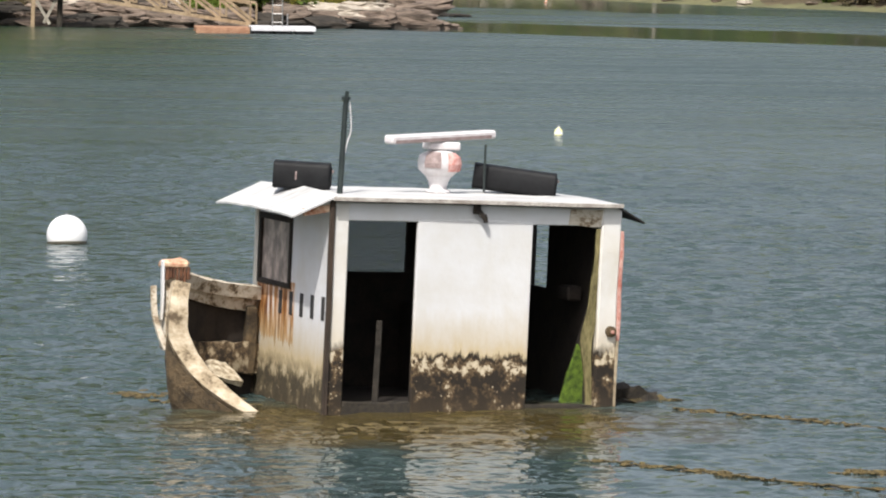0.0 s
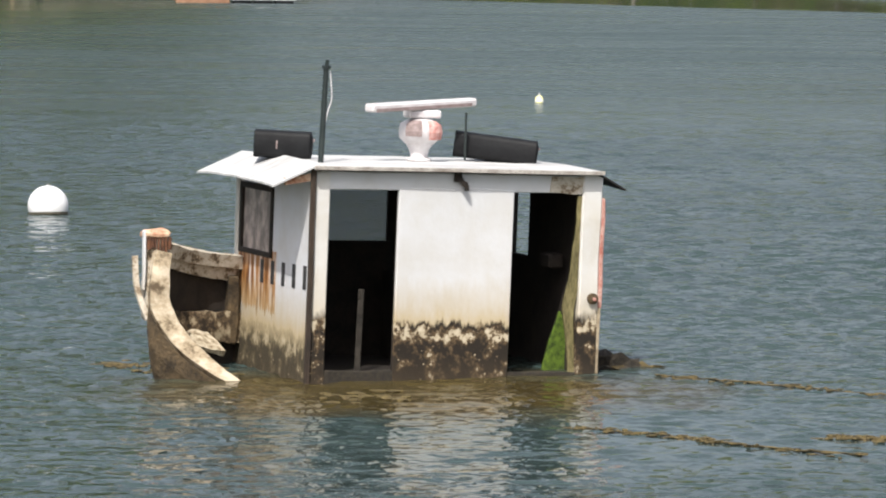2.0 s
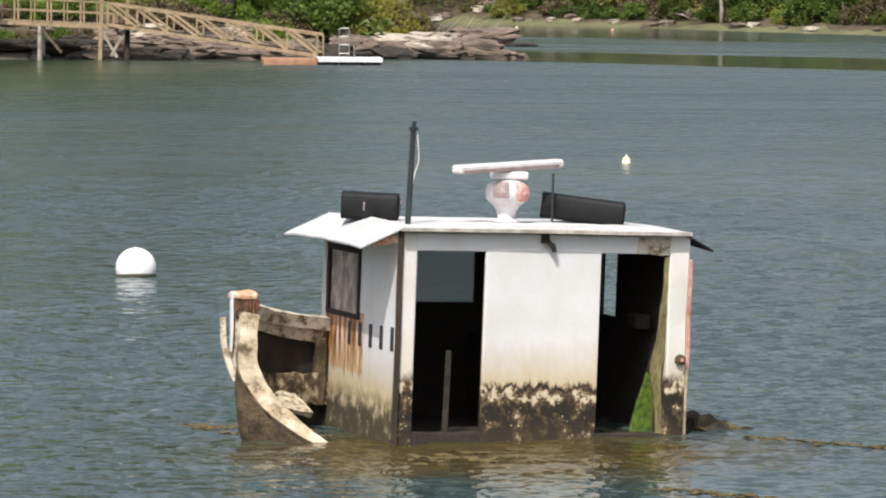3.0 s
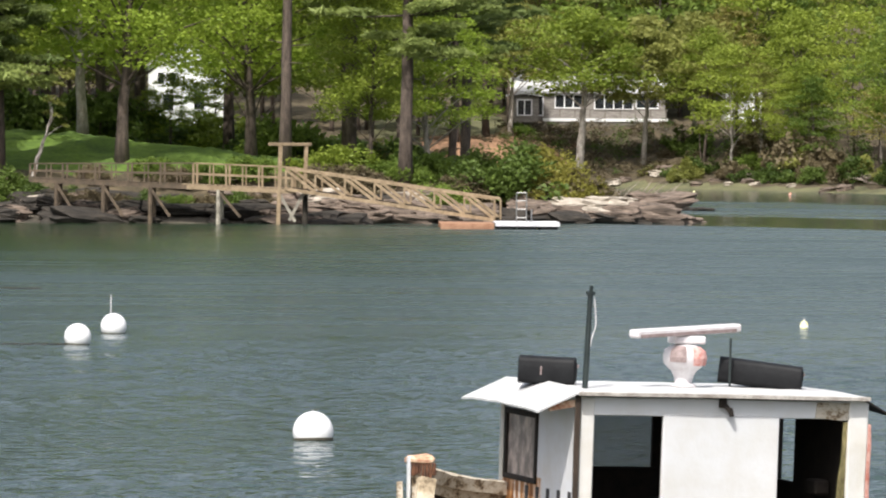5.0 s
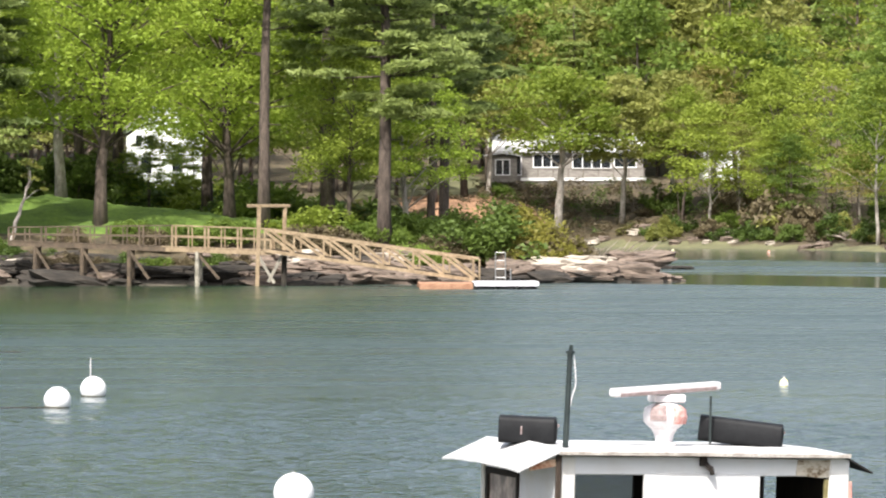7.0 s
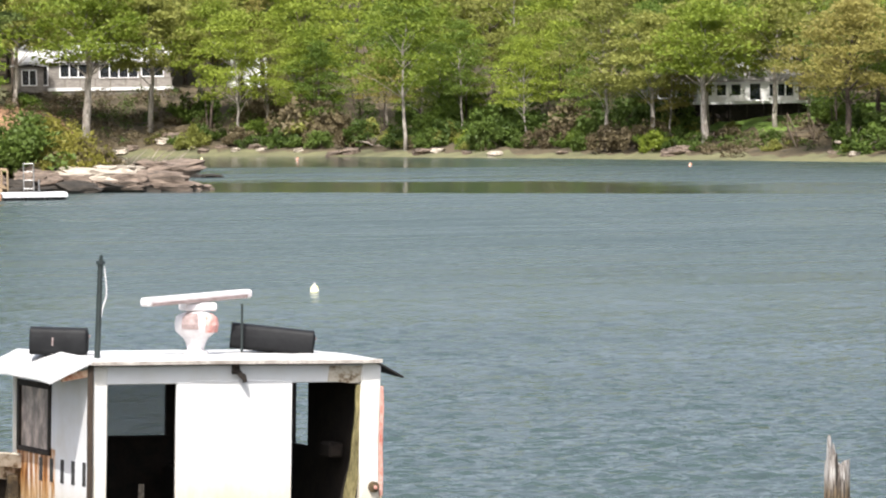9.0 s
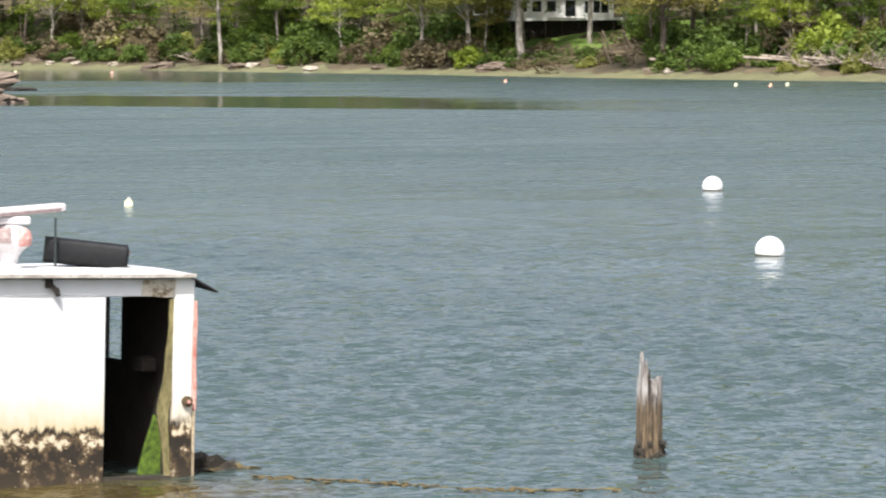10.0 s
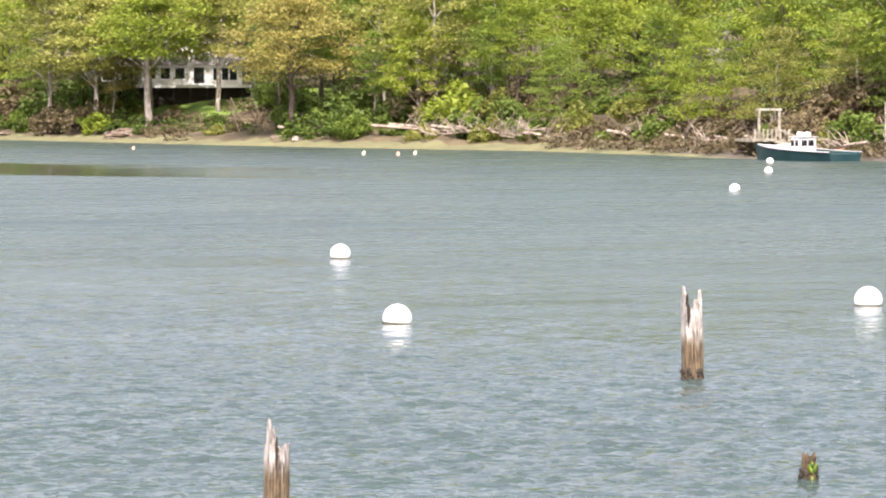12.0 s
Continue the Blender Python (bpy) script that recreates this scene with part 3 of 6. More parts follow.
me = bpy.data.meshes.new("ground")
me.from_pydata(verts.tolist(), [], quads.tolist())
mid = verts[quads].mean(1)
md = shore_distance(mid[:, 0], mid[:, 1])
jit = 0.8 + 0.8 * np.sin(mid[:, 0] * 0.7) * np.sin(mid[:, 1] * 0.9)
slot = np.full(len(mid), 1)
slot[(md + jit) < 3.0] = 2
slot[md < 0.4] = 3
slot[(md < 0.4) & (mid[:, 1] > 226)] = 2
point = (mid[:, 0] < 20) & (mid[:, 1] < 300)
slot[point & (md > 11 + jit)] = 0
slot[point & (md <= 11 + jit)] = 1
slot[point & (md < 4)] = 3
slot[(mid[:, 0] > 3) & (mid[:, 0] < 15) & (mid[:, 1] > 374) & (mid[:, 1] < 400)] = 2
az = mid[:, 0] / mid[:, 1]
slot[(az > 0.019 + jit * 0.003) & (az < 0.050 + jit * 0.004) & (mid[:, 1] < 378 - jit * 2) & (mid[:, 1] > 344) & (md > 4)] = 4
slot[(mid[:, 0] > 79.5) & (md < 3)] = 3
slot[(mid[:, 0] > 80) & (md > 2 + jit) & (md < 8 + jit * 2) & (mid[:, 1] < 226)] = 4
slot[(((mid[:, 0] - 62) / 14) ** 2 + ((mid[:, 1] - 302) / 9) ** 2 < 1) & (md > 9)] = 0
for m in (M_LAWN, M_FLOOR, M_MARSH, M_MUD, M_SOIL):
    me.materials.append(m)
me.polygons.foreach_set("material_index", slot.astype(np.int32))
me.polygons.foreach_set("use_smooth", [True] * len(me.polygons))
solo("ground", me, None, "wooded shore with lawn, marsh grass and bare banks", "ground", kind="structure")


# ---------------------------------------------------------------- the sunken workboat
# local axes: x aft along the cabin's near side, y across the boat, z up; the cabin's near front corner is the origin
wreck = thing("sunken_workboat", "half-sunk derelict white workboat with rusty fouled wheelhouse", "boat", pose(2.24, 40.42, 0, 0, 1.8, 17.5))
W, LEN, TOP = 2.08, 3.0, 2.06
# near side: posts, panel, header and sill, each a board with worn edges
part("front_post", box((0.0, 0.0, -0.5), (0.18, 0.07, TOP), 0.012, wear=0.012, cuts=3), M_POST, wreck, "white front post with black growth at its foot")
part("corner_strip", box((-0.035, -0.03, -0.5), (0.022, -0.003, TOP + 0.01), 0.006, wear=0.008, cuts=4), M_CORNER, wreck, "dark weathered corner strip")
bm = box((0.895, 0.0, -0.5), (2.115, 0.05, 1.90), 0.01, cuts=5)
for v in bm.verts:                                   # the sheet has warped a little
    v.co.y += 0.018 * math.sin((v.co.x - 0.9) * 2.6) * math.sin(max(v.co.z, 0) * 1.6)
    if v.co.z > 1.8:
        v.co.z += 0.025 * math.sin((v.co.x - 0.9) / 1.22 * math.pi)
side_panel = part("side_panel", bm, M_WHITE, wreck, "white side panel, barnacled below the tide line")
part("header", box((0.0, 0.008, 1.885), (LEN, 0.09, TOP), 0.008, wear=0.006, cuts=4), M_WHITE, wreck, "white header board")
bm = box((0.18, 0.0, -0.4), (0.90, 0.08, 0.135), 0.01, wear=0.02, cuts=4)
part("door_sill", bm, M_MUSSEL, wreck, "fouled door sill")
bm = box((2.11, 0.0, -0.4), (2.85, 0.08, 0.11), 0.01, wear=0.02, cuts=4)
part("door_sill", bm, M_MUSSEL, wreck, "fouled door sill")
bm = box((2.845, -0.01, -0.5), (3.06, 0.10, TOP + 0.02), 0.015, wear=0.018, cuts=5)
part("aft_post", bm, M_POST, wreck, "peeling white aft post with fouled foot")
bm = box((3.06, -0.005, 0.75), (3.10, 0.14, 1.84), 0.006, wear=0.012, cuts=4)
part("red_trim", bm, M_REDPAINT, wreck, "faded red and white trim strip")
part("red_trim", box((3.06, 0.0, -0.5), (3.095, 0.13, 0.75), 0.006, wear=0.014, cuts=4), M_TIMBER, wreck, "bare stained timber strip")
bm = plank_along(curve_points([(2.835, 0.03, 1.86), (2.83, 0.04, 1.4), (2.81, 0.05, 1.0), (2.765, 0.06, 0.75), (2.80, 0.06, 0.4), (2.83, 0.05, -0.1)], 18), [0.05 + 0.075 * math.exp(-((k - 9) / 5) ** 2) for k in range(19)], 0.03, (1, 0, 0), wear=0.012)
part("hanging_strip", bm, M_OLIVESTRIP, wreck, "olive slimed peeling strip beside the post")
bm = disc((2.99, -0.02, 0.845), 0.055, 0.05, "y", 16)
disc((2.99, -0.05, 0.845), 0.03, 0.03, "y", 12, bm)
part("hose_fitting", bm, M_HULLDARK, wreck, "dark round through-fitting")
part("fitting_plug", disc((2.99, -0.068, 0.845), 0.018, 0.02, "y", 10), M_REDPAINT, wreck, "pale red plug")
bm = box((1.46, -0.05, 1.98), (1.53, 0.0, 2.07), 0.006)
beam((1.50, -0.04, 2.02), (1.58, -0.06, 1.93), 0.03, 0.05, bm)
beam((1.56, -0.06, 1.98), (1.58, -0.06, 1.90), 0.05, 0.03, bm)
part("bracket", bm, M_DARKWOOD, wreck, "broken dark lamp bracket")
# peeled plywood beside the aft opening's head
part("peeled_header", box((2.50, -0.006, 1.885), (2.85, 0.008, 2.05), 0.002, wear=0.02, cuts=5), M_BEAM, wreck, "peeled bare board")
# front: raked panel with a window
bm = bmesh.new()
for lo, hi in (((0.0, 0.03, -0.5), (0.05, 1.12, 2.06)), ((0.0, 1.12, -0.5), (0.05, 2.06, 1.17)), ((0.0, 1.12, 1.80), (0.05, 2.06, 2.06)), ((0.0, 1.99, 1.17), (0.05, 2.06, 1.80))):
    box(lo, hi, 0.0, bm)
front = part("front_panel", bm, M_FRONT, wreck, "white front panel streaked with rust")
win = part("front_window", box((0.012, 1.12, 1.17), (0.03, 1.99, 1.80)), M_DIRTY, wreck, "grimy windscreen")
for lo, hi in (((-0.02, 1.07, 1.14), (0.02, 1.13, 1.84)), ((-0.02, 1.96, 1.14), (0.02, 2.02, 1.84)), ((-0.02, 1.07, 1.78), (0.02, 2.02, 1.84)), ((-0.02, 1.07, 1.13), (0.02, 2.02, 1.18))):
    part("window_frame", box(lo, hi, 0.006), M_DARKWOOD, win)
for i in range(5):
    y0 = 1.40 - i * 0.30
    part("marking", box((-0.006, y0 - 0.10, 0.87 + 0.008 * i), (0.004, y0 - 0.015, 1.10 + 0.008 * i)), M_MARK, front, "black marking")
part("corner_strip", box((-0.03, 2.04, -0.5), (0.04, 2.12, 2.04), 0.01, wear=0.014, cuts=4), M_POST, wreck, "worn far corner strip")
# far side and aft bulkhead; their near-black colour stands for the unlit cabin
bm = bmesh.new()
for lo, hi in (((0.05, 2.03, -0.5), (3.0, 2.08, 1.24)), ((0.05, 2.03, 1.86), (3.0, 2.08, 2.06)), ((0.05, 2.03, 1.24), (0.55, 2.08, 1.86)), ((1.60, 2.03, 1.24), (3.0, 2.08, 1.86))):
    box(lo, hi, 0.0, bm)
part("far_side_panel", bm, M_DARKWOOD, wreck, "far side with a window opening, coloured dark as unlit")
part("far_window_film", box((0.55, 2.05, 1.24), (1.60, 2.055, 1.86)), M_FILM, wreck, "grey half-clear window film")
part("window_frame", box((0.52, 1.99, 1.21), (1.64, 2.03, 1.25), 0.004), M_DARKWOOD, wreck)
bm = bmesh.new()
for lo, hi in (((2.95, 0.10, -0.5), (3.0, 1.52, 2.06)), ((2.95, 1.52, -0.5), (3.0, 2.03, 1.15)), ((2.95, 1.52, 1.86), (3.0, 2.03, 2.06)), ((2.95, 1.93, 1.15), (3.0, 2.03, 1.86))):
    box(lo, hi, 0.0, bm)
part("aft_bulkhead", bm, M_DARKWOOD, wreck, "aft bulkhead coloured dark as unlit")
# added linings and raised sole, near-black to keep the doorways unlit
part("inner_lining", box((0.06, 0.08, -0.5), (0.08, 2.02, 1.16)), M_DARKWOOD, wreck, "lining coloured dark as unlit")
part("inner_lining", box((0.90, 0.055, -0.5), (2.11, 0.075, 1.88)), M_DARKWOOD, wreck, "lining coloured dark as unlit")
part("ceiling_lining", box((0.05, 0.09, 1.99), (2.95, 2.03, 2.02)), M_DARKWOOD, wreck, "ceiling lining coloured dark as unlit")
part("cabin_sole", box((0.05, 0.085, -0.40), (2.95, 2.03, 0.07)), M_DARKWOOD, wreck, "dark cabin sole raised above the water")
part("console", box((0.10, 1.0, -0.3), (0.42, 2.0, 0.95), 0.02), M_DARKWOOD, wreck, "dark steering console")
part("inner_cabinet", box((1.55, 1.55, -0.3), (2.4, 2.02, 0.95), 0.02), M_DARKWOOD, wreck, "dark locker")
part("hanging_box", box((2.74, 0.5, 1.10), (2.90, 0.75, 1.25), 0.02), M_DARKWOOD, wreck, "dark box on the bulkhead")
part("leaning_board", beam((0.735, 0.5, 0.88), (0.685, 0.42, -0.1), 0.06, 0.03, bevel=0.005), M_ROCKDARK, wreck, "dark board leaning in the doorway")
bm = bmesh.new()
low_ = [bm.verts.new((x, y, z)) for y in (0.50, 0.55) for x, z in ((2.69, -0.2), (3.0, -0.2), (2.985, 0.36), (2.94, 0.55), (2.885, 0.67), (2.85, 0.55), (2.79, 0.38), (2.72, 0.10))]
bm.faces.new(low_[:8]), bm.faces.new(low_[:7:-1])
for k in range(8):
    bm.faces.new((low_[k], low_[k + 8], low_[(k + 1) % 8 + 8], low_[(k + 1) % 8]))
bmesh.ops.recalc_face_normals(bm, faces=bm.faces)
part("algae_board", bm, M_ALGAE, wreck, "board coated with bright green algae")
# roof: a thin cambered sheet with visor and drooping aft flap
bm = bmesh.new()
ny_r, nx_r = 8, 14
rows_t = []
for j in range(ny_r + 1):
    yv = -0.10 + (W + 0.16) * j / ny_r
    rows_t.append([bm.verts.new((-0.03 + (LEN + 0.06) * i / nx_r + (0.012 * noise.noise((i, j, 0.3))), yv,
                                 2.085 + 0.022 * math.sin(math.pi * j / ny_r) + 0.012 * noise.noise((i * 0.8, j * 0.9, 2.0)))) for i in range(nx_r + 1)])
for j in range(ny_r):
    for i in range(nx_r):
        bm.faces.new((rows_t[j][i], rows_t[j][i + 1], rows_t[j + 1][i + 1], rows_t[j + 1][i]))
g = bmesh.ops.extrude_face_region(bm, geom=bm.faces[:])
for e in g["geom"]:
    if isinstance(e, bmesh.types.BMVert):
        e.co.z += 0.022
bmesh.ops.recalc_face_normals(bm, faces=bm.faces)
roof = part("roof", bm, M_ROOF, wreck, "chalky white roof sheet")
part("roof_edge", box((-0.03, -0.115, 2.075), (3.03, -0.098, 2.115), 0.004, wear=0.006, cuts=6), M_EDGE, roof, "weathered tan roof edge")
bm = bmesh.new()
vis = []
for j in range(7):
    u = j / 6
    vis.append([bm.verts.new((0.03 - 0.47 * k / 4 + 0.02 * noise.noise((j, k, 5.0)), -0.07 + 2.22 * u, 2.135 - 0.215 * (k / 4) + 0.03 * math.sin(math.pi * u) + 0.012 * noise.noise((j * 1.3, k, 1.0)))) for k in range(5)])
for a, b2 in zip(vis, vis[1:]):
    for k in range(4):
        bm.faces.new((a[k], a[k + 1], b2[k + 1], b2[k]))
g = bmesh.ops.extrude_face_region(bm, geom=bm.faces[:])
for e in g["geom"]:
    if isinstance(e, bmesh.types.BMVert):
        e.co.z -= 0.018
bmesh.ops.recalc_face_normals(bm, faces=bm.faces)
part("visor", bm, M_ROOF, wreck, "white sloping visor over the windscreen")
part("visor_beam", beam((-0.02, 0.02, 2.0), (-0.30, 0.0, 1.955), 0.04, 0.07), M_RUST, wreck, "rust-stained visor beam")
bm = bmesh.new()
a0 = [bm.verts.new(c) for c in ((3.00, -0.06, 2.09), (3.0, 0.9, 2.10), (3.26, 0.9, 2.0), (3.41, 0.20, 1.925))]
bm.faces.new(a0)
g = bmesh.ops.extrude_face_region(bm, geom=bm.faces[:])
for e in g["geom"]:
    if isinstance(e, bmesh.types.BMVert):
        e.co.z -= 0.02
bmesh.ops.recalc_face_normals(bm, faces=bm.faces)
part("aft_flap", bm, M_DARKWOOD, wreck, "dark drooping roof flap")
# barnacle crust standing proud of the panel, post and front
rb = random.Random(4)


def crust(n, place):
    bm_ = bmesh.new()
    for i in range(n):
        c, nrm = place(rb)
        r = rb.uniform(0.005, 0.014)
        q = bmesh.ops.create_icosphere(bm_, subdivisions=1, radius=1)
        sc = Vector((1, 1, 1)) * r - Vector([abs(k) for k in nrm]) * r * 0.55
        for v in q["verts"]:
            v.co = Vector((v.co.x * sc.x * rb.uniform(0.8, 1.3), v.co.y * sc.y, v.co.z * sc.z)) + c
    return bm_


tagged(part("barnacle_crust", crust(44, lambda r: (Vector((r.uniform(0.91, 2.10), 0.004, 0.58 * r.random() ** 0.8 - 0.05)), Vector((0, 1, 0)))), M_HULLIN, side_panel, "barnacle crust"), kind="stuff")
tagged(part("barnacle_crust", crust(30, lambda r: (Vector((0.002, r.uniform(0.1, 2.0), 0.36 * r.random() - 0.05)), Vector((1, 0, 0)))), M_HULLIN, front, "barnacle crust"), kind="stuff")
tagged(part("barnacle_crust", crust(24, lambda r: (Vector((r.uniform(0.02, 0.17), 0.0, 0.58 * r.random() - 0.05)), Vector((0, 1, 0)))), M_HULLIN, wreck, "barnacle crust"), kind="stuff")
# radar
radar = part("radar_pedestal", lathe([(0.13, 2.13), (0.12, 2.16), (0.085, 2.17), (0.10, 2.24), (0.14, 2.31), (0.15, 2.33)], 20, center=(1.45, 0.9, 0)), M_RADAR, wreck, "white radar pedestal", smooth=True)
part("radar_housing", lathe([(0.14, 2.30), (0.205, 2.36), (0.215, 2.43), (0.20, 2.50), (0.12, 2.545), (0.05, 2.56)], 24, center=(1.45, 0.9, 0)), M_RADAR, radar, "white round radar gearbox", smooth=True)
bm = bmesh.new()
for (a1, a2, mname) in ((-42, 20, 0),):
    pr = [(0.21, 2.35), (0.225, 2.42), (0.21, 2.49), (0.15, 2.535)]
    prev = None
    for k in range(9):
        an = radians(-90 + a1 + (a2 - a1) * k / 8 + 45)
        ring = [bm.verts.new((1.45 + (r + 0.004) * math.cos(an), 0.9 + (r + 0.004) * math.sin(an), z)) for r, z in pr]
        if prev:
            for q in range(3):
                bm.faces.new((prev[q], ring[q], ring[q + 1], prev[q + 1]))
        prev = ring
part("radar_label", bm, M_RADARRED, radar, "flaked red label")
bm = bmesh.new()
prev = None
for k in range(7):
    an = radians(-152 + 46 * k / 6)
    ring = [bm.verts.new((1.45 + (r + 0.003) * math.cos(an), 0.9 + (r + 0.003) * math.sin(an), z)) for r, z in ((0.215, 2.38), (0.222, 2.43), (0.205, 2.50), (0.14, 2.54))]
    if prev:
        for q in range(3):
            bm.faces.new((prev[q], ring[q], ring[q + 1], prev[q + 1]))
    prev = ring
part("radar_shell", bm, M_RADARGREY, radar, "brown-grey weathered shell")
part("radar_neck", box((1.30, 0.80, 2.56), (1.64, 1.0, 2.64), 0.015), M_RADAR, radar)
bm = beam((0.79, 0.64, 2.653), (2.11, 1.13, 2.722), 0.14, 0.085, bevel=0.02)
part("radar_bar", bm, M_RADAR, radar, "long white radar antenna bar")
part("radar_stripe", beam((0.86, 0.585, 2.632), (2.06, 1.035, 2.70), 0.012, 0.034), M_RADARGREY, radar, "brown-grey lower edge")
part("whip", tube([(1.99, 1.0, 2.14), (1.985, 1.0, 2.62)], 0.012, 6), M_MAST, wreck, "thin dark whip")
mast = part("mast", tube([(0.235, 0.45, 2.12), (0.245, 0.45, 2.5), (0.26, 0.46, 3.04)], [0.029, 0.028, 0.026], 10), M_MAST, wreck, "dark pipe mast")
bm = disc((0.262, 0.46, 3.05), 0.045, 0.03, "z", 10)
beam((0.262, 0.46, 3.06), (0.272, 0.46, 3.12), 0.03, 0.03, bm)
part("mast_cap", bm, M_MAST, mast)
part("halyard", tube(curve_points([(0.30, 0.45, 3.02), (0.325, 0.45, 2.75), (0.29, 0.45, 2.62), (0.262, 0.45, 2.45)], 10), 0.006, 5), M_RADAR, mast, "frayed white line")


def canister(name, p, q, r, label):
    """A black plastic drum lying on the roof, with end rims and a handle slot."""
    p, q = Vector(p), Vector(q)
    d = (q - p).normalized()
    bm_ = tube([p, p + d * 0.015, p + d * 0.03, q - d * 0.03, q - d * 0.015, q], [r * 0.95, r, r * 0.98, r * 0.98, r, r * 0.95], 32)
    for v in bm_.verts:                                  # flattened, squarish section
        c = p + d * (v.co - p).dot(d)
        e = v.co - c
        u_ = max(abs(e.z), (e - Vector((0, 0, e.z))).length)
        v.co = c + e * (1 + 0.55 * (e.length / max(u_, 1e-4) - 1)) * (1 + 0.03 * noise.noise(v.co * 5))
    t_ = part(name, bm_, M_BLACK, wreck, label, smooth=True)
    part("end_cap", tube([q - d * 0.002, q + d * 0.012], [r * 0.72, r * 0.68], 18), M_BLACK, t_)
    part("lug", beam(q + d * 0.01 + Vector((0, 0, r * 0.3)), q + d * 0.025 + Vector((0, 0, r * 0.5)), 0.03, 0.03), M_RADARGREY, t_)
    part("strap", tube([p + d * 0.22, p + d * 0.235], r * 1.0, 22), M_RADARGREY, t_) if name == "front_drum" else None


canister("front_drum", (-0.20, 1.15, 2.265), (0.31, 0.92, 2.255), 0.14, "black plastic drum at the roof's front")
canister("aft_drum", (1.97, 1.25, 2.30), (2.74, 0.93, 2.22), 0.135, "black plastic drum at the roof's back")
# bow: stem with rusty head, curved near timber, far bulwark
bm = box((-1.27, 1.13, 0.50), (-1.06, 1.33, 1.33), 0.03, wear=0.03, cuts=5)
stem = part("stem", bm, M_BEAM, wreck, "weathered wooden stem post")
part("stem_cap", box((-1.30, 1.10, 1.31), (-1.04, 1.36, 1.40), 0.03, wear=0.03, cuts=3), M_RUST, stem, "orange rusted stem head")
rc = random.Random(8)      # rust runs under the cap
for k in range(7):
    xk = -1.285 + 0.036 * k
    part("rust_run", box((xk, 1.112, 1.29 - rc.uniform(0.06, 0.20)), (xk + rc.uniform(0.018, 0.034), 1.135, 1.325), 0.004), M_RUSTRUN, stem, "dark rust run")
part("stem_side", box((-1.313, 1.12, 0.80), (-1.29, 1.19, 1.385), 0.008, wear=0.01, cuts=3), M_WHITE, stem, "flaking white strip")
cp = curve_points([(-1.14, 1.09, 1.17), (-1.20, 0.98, 0.92), (-1.21, 0.88, 0.64), (-1.11, 0.78, 0.42), (-0.94, 0.66, 0.22), (-0.73, 0.52, 0.05), (-0.47, 0.38, -0.12)], 30)
part("near_sheer_plank", plank_along(cp, [0.16 + 0.05 * math.sin(math.pi * k / 22) if k < 22 else 0.16 - 0.012 * (k - 22) for k in range(31)], 0.09, (1, 0.3, 0.5), wear=0.014), M_SHEER, wreck, "broken curved sheer plank running under water")
bm = bmesh.new()
skin = []
for k, c in enumerate(cp):
    skin.append([bm.verts.new(c + Vector((-0.11 - 0.05 * math.sin(q * 3), -0.05, -0.03)) + Vector((0.04 * q + 0.26 * q * q, 0.10 * q, (-0.45 - c.z) * q)) + noise.noise_vector(c * 5 + Vector((0, 0, q * 4))) * 0.012) for q in (0, 0.25, 0.5, 0.75, 1.0)])
for a_, b_ in zip(skin, skin[1:]):
    for q in range(4):
        bm.faces.new((a_[q], b_[q], b_[q + 1], a_[q + 1]))
g = bmesh.ops.extrude_face_region(bm, geom=bm.faces[:])
for e in g["geom"]:
    if isinstance(e, bmesh.types.BMVert):
        e.co += Vector((0.02, 0.05, 0))
bmesh.ops.recalc_face_normals(bm, faces=bm.faces)
part("hull_side", bm, M_HULLDARK, wreck, "weed-brown hull side at the bow")
part("loose_strip", plank_along(curve_points([(-1.385, 1.2, 1.13), (-1.375, 1.17, 0.9), (-1.34, 1.10, 0.70), (-1.28, 1.04, 0.52)], 12), 0.055, 0.03, (1, 0, 0), wear=0.008), M_BEAM, wreck, "loose pale strip at the stem")
part("far_rail", plank_along(curve_points([(-1.05, 1.30, 1.20), (-0.6, 1.68, 1.10), (-0.02, 1.98, 1.02)], 12), 0.15, 0.13, (0.3, 1, 0), wear=0.014), M_BEAM, wreck, "bleached far rail")
part("far_rail_plank", plank_along(curve_points([(-1.02, 1.34, 1.08), (-0.6, 1.70, 0.97), (-0.02, 2.0, 0.88)], 12), 0.13, 0.04, (0, 0, 1), wear=0.012), M_BEAM, wreck, "bleached plank under the rail")
bm = plank_along(curve_points([(-1.04, 1.40, 0.55), (-0.6, 1.78, 0.48), (0.0, 2.06, 0.42)], 12), 1.0, 0.04, (0, 0, 1), wear=0.02)
part("far_hull_side", bm, M_DARKWOOD, wreck, "dark inside of the far hull")
bm = plank_along(curve_points([(-1.02, 1.32, 0.42), (-0.6, 1.66, 0.40), (0.0, 1.95, 0.36)], 12), 0.30, 0.06, (0, 0, 1), wear=0.03)
part("inner_stringer", bm, M_HULLIN, wreck, "barnacled inner stringer")
bm = plank_along(curve_points([(-1.0, 1.36, 0.33), (-0.7, 1.44, 0.29), (-0.38, 1.58, 0.24)], 12), 0.34, 0.05, (0, 1, 0.45), wear=0.03)
part("fore_deck", bm, M_BARNACLE, wreck, "pale barnacled fore deck")
part("knee", box((-0.16, 1.86, 0.2), (-0.04, 2.02, 0.9), 0.02, wear=0.03, cuts=3), M_HULLDARK, wreck, "fouled knee beside the cabin")
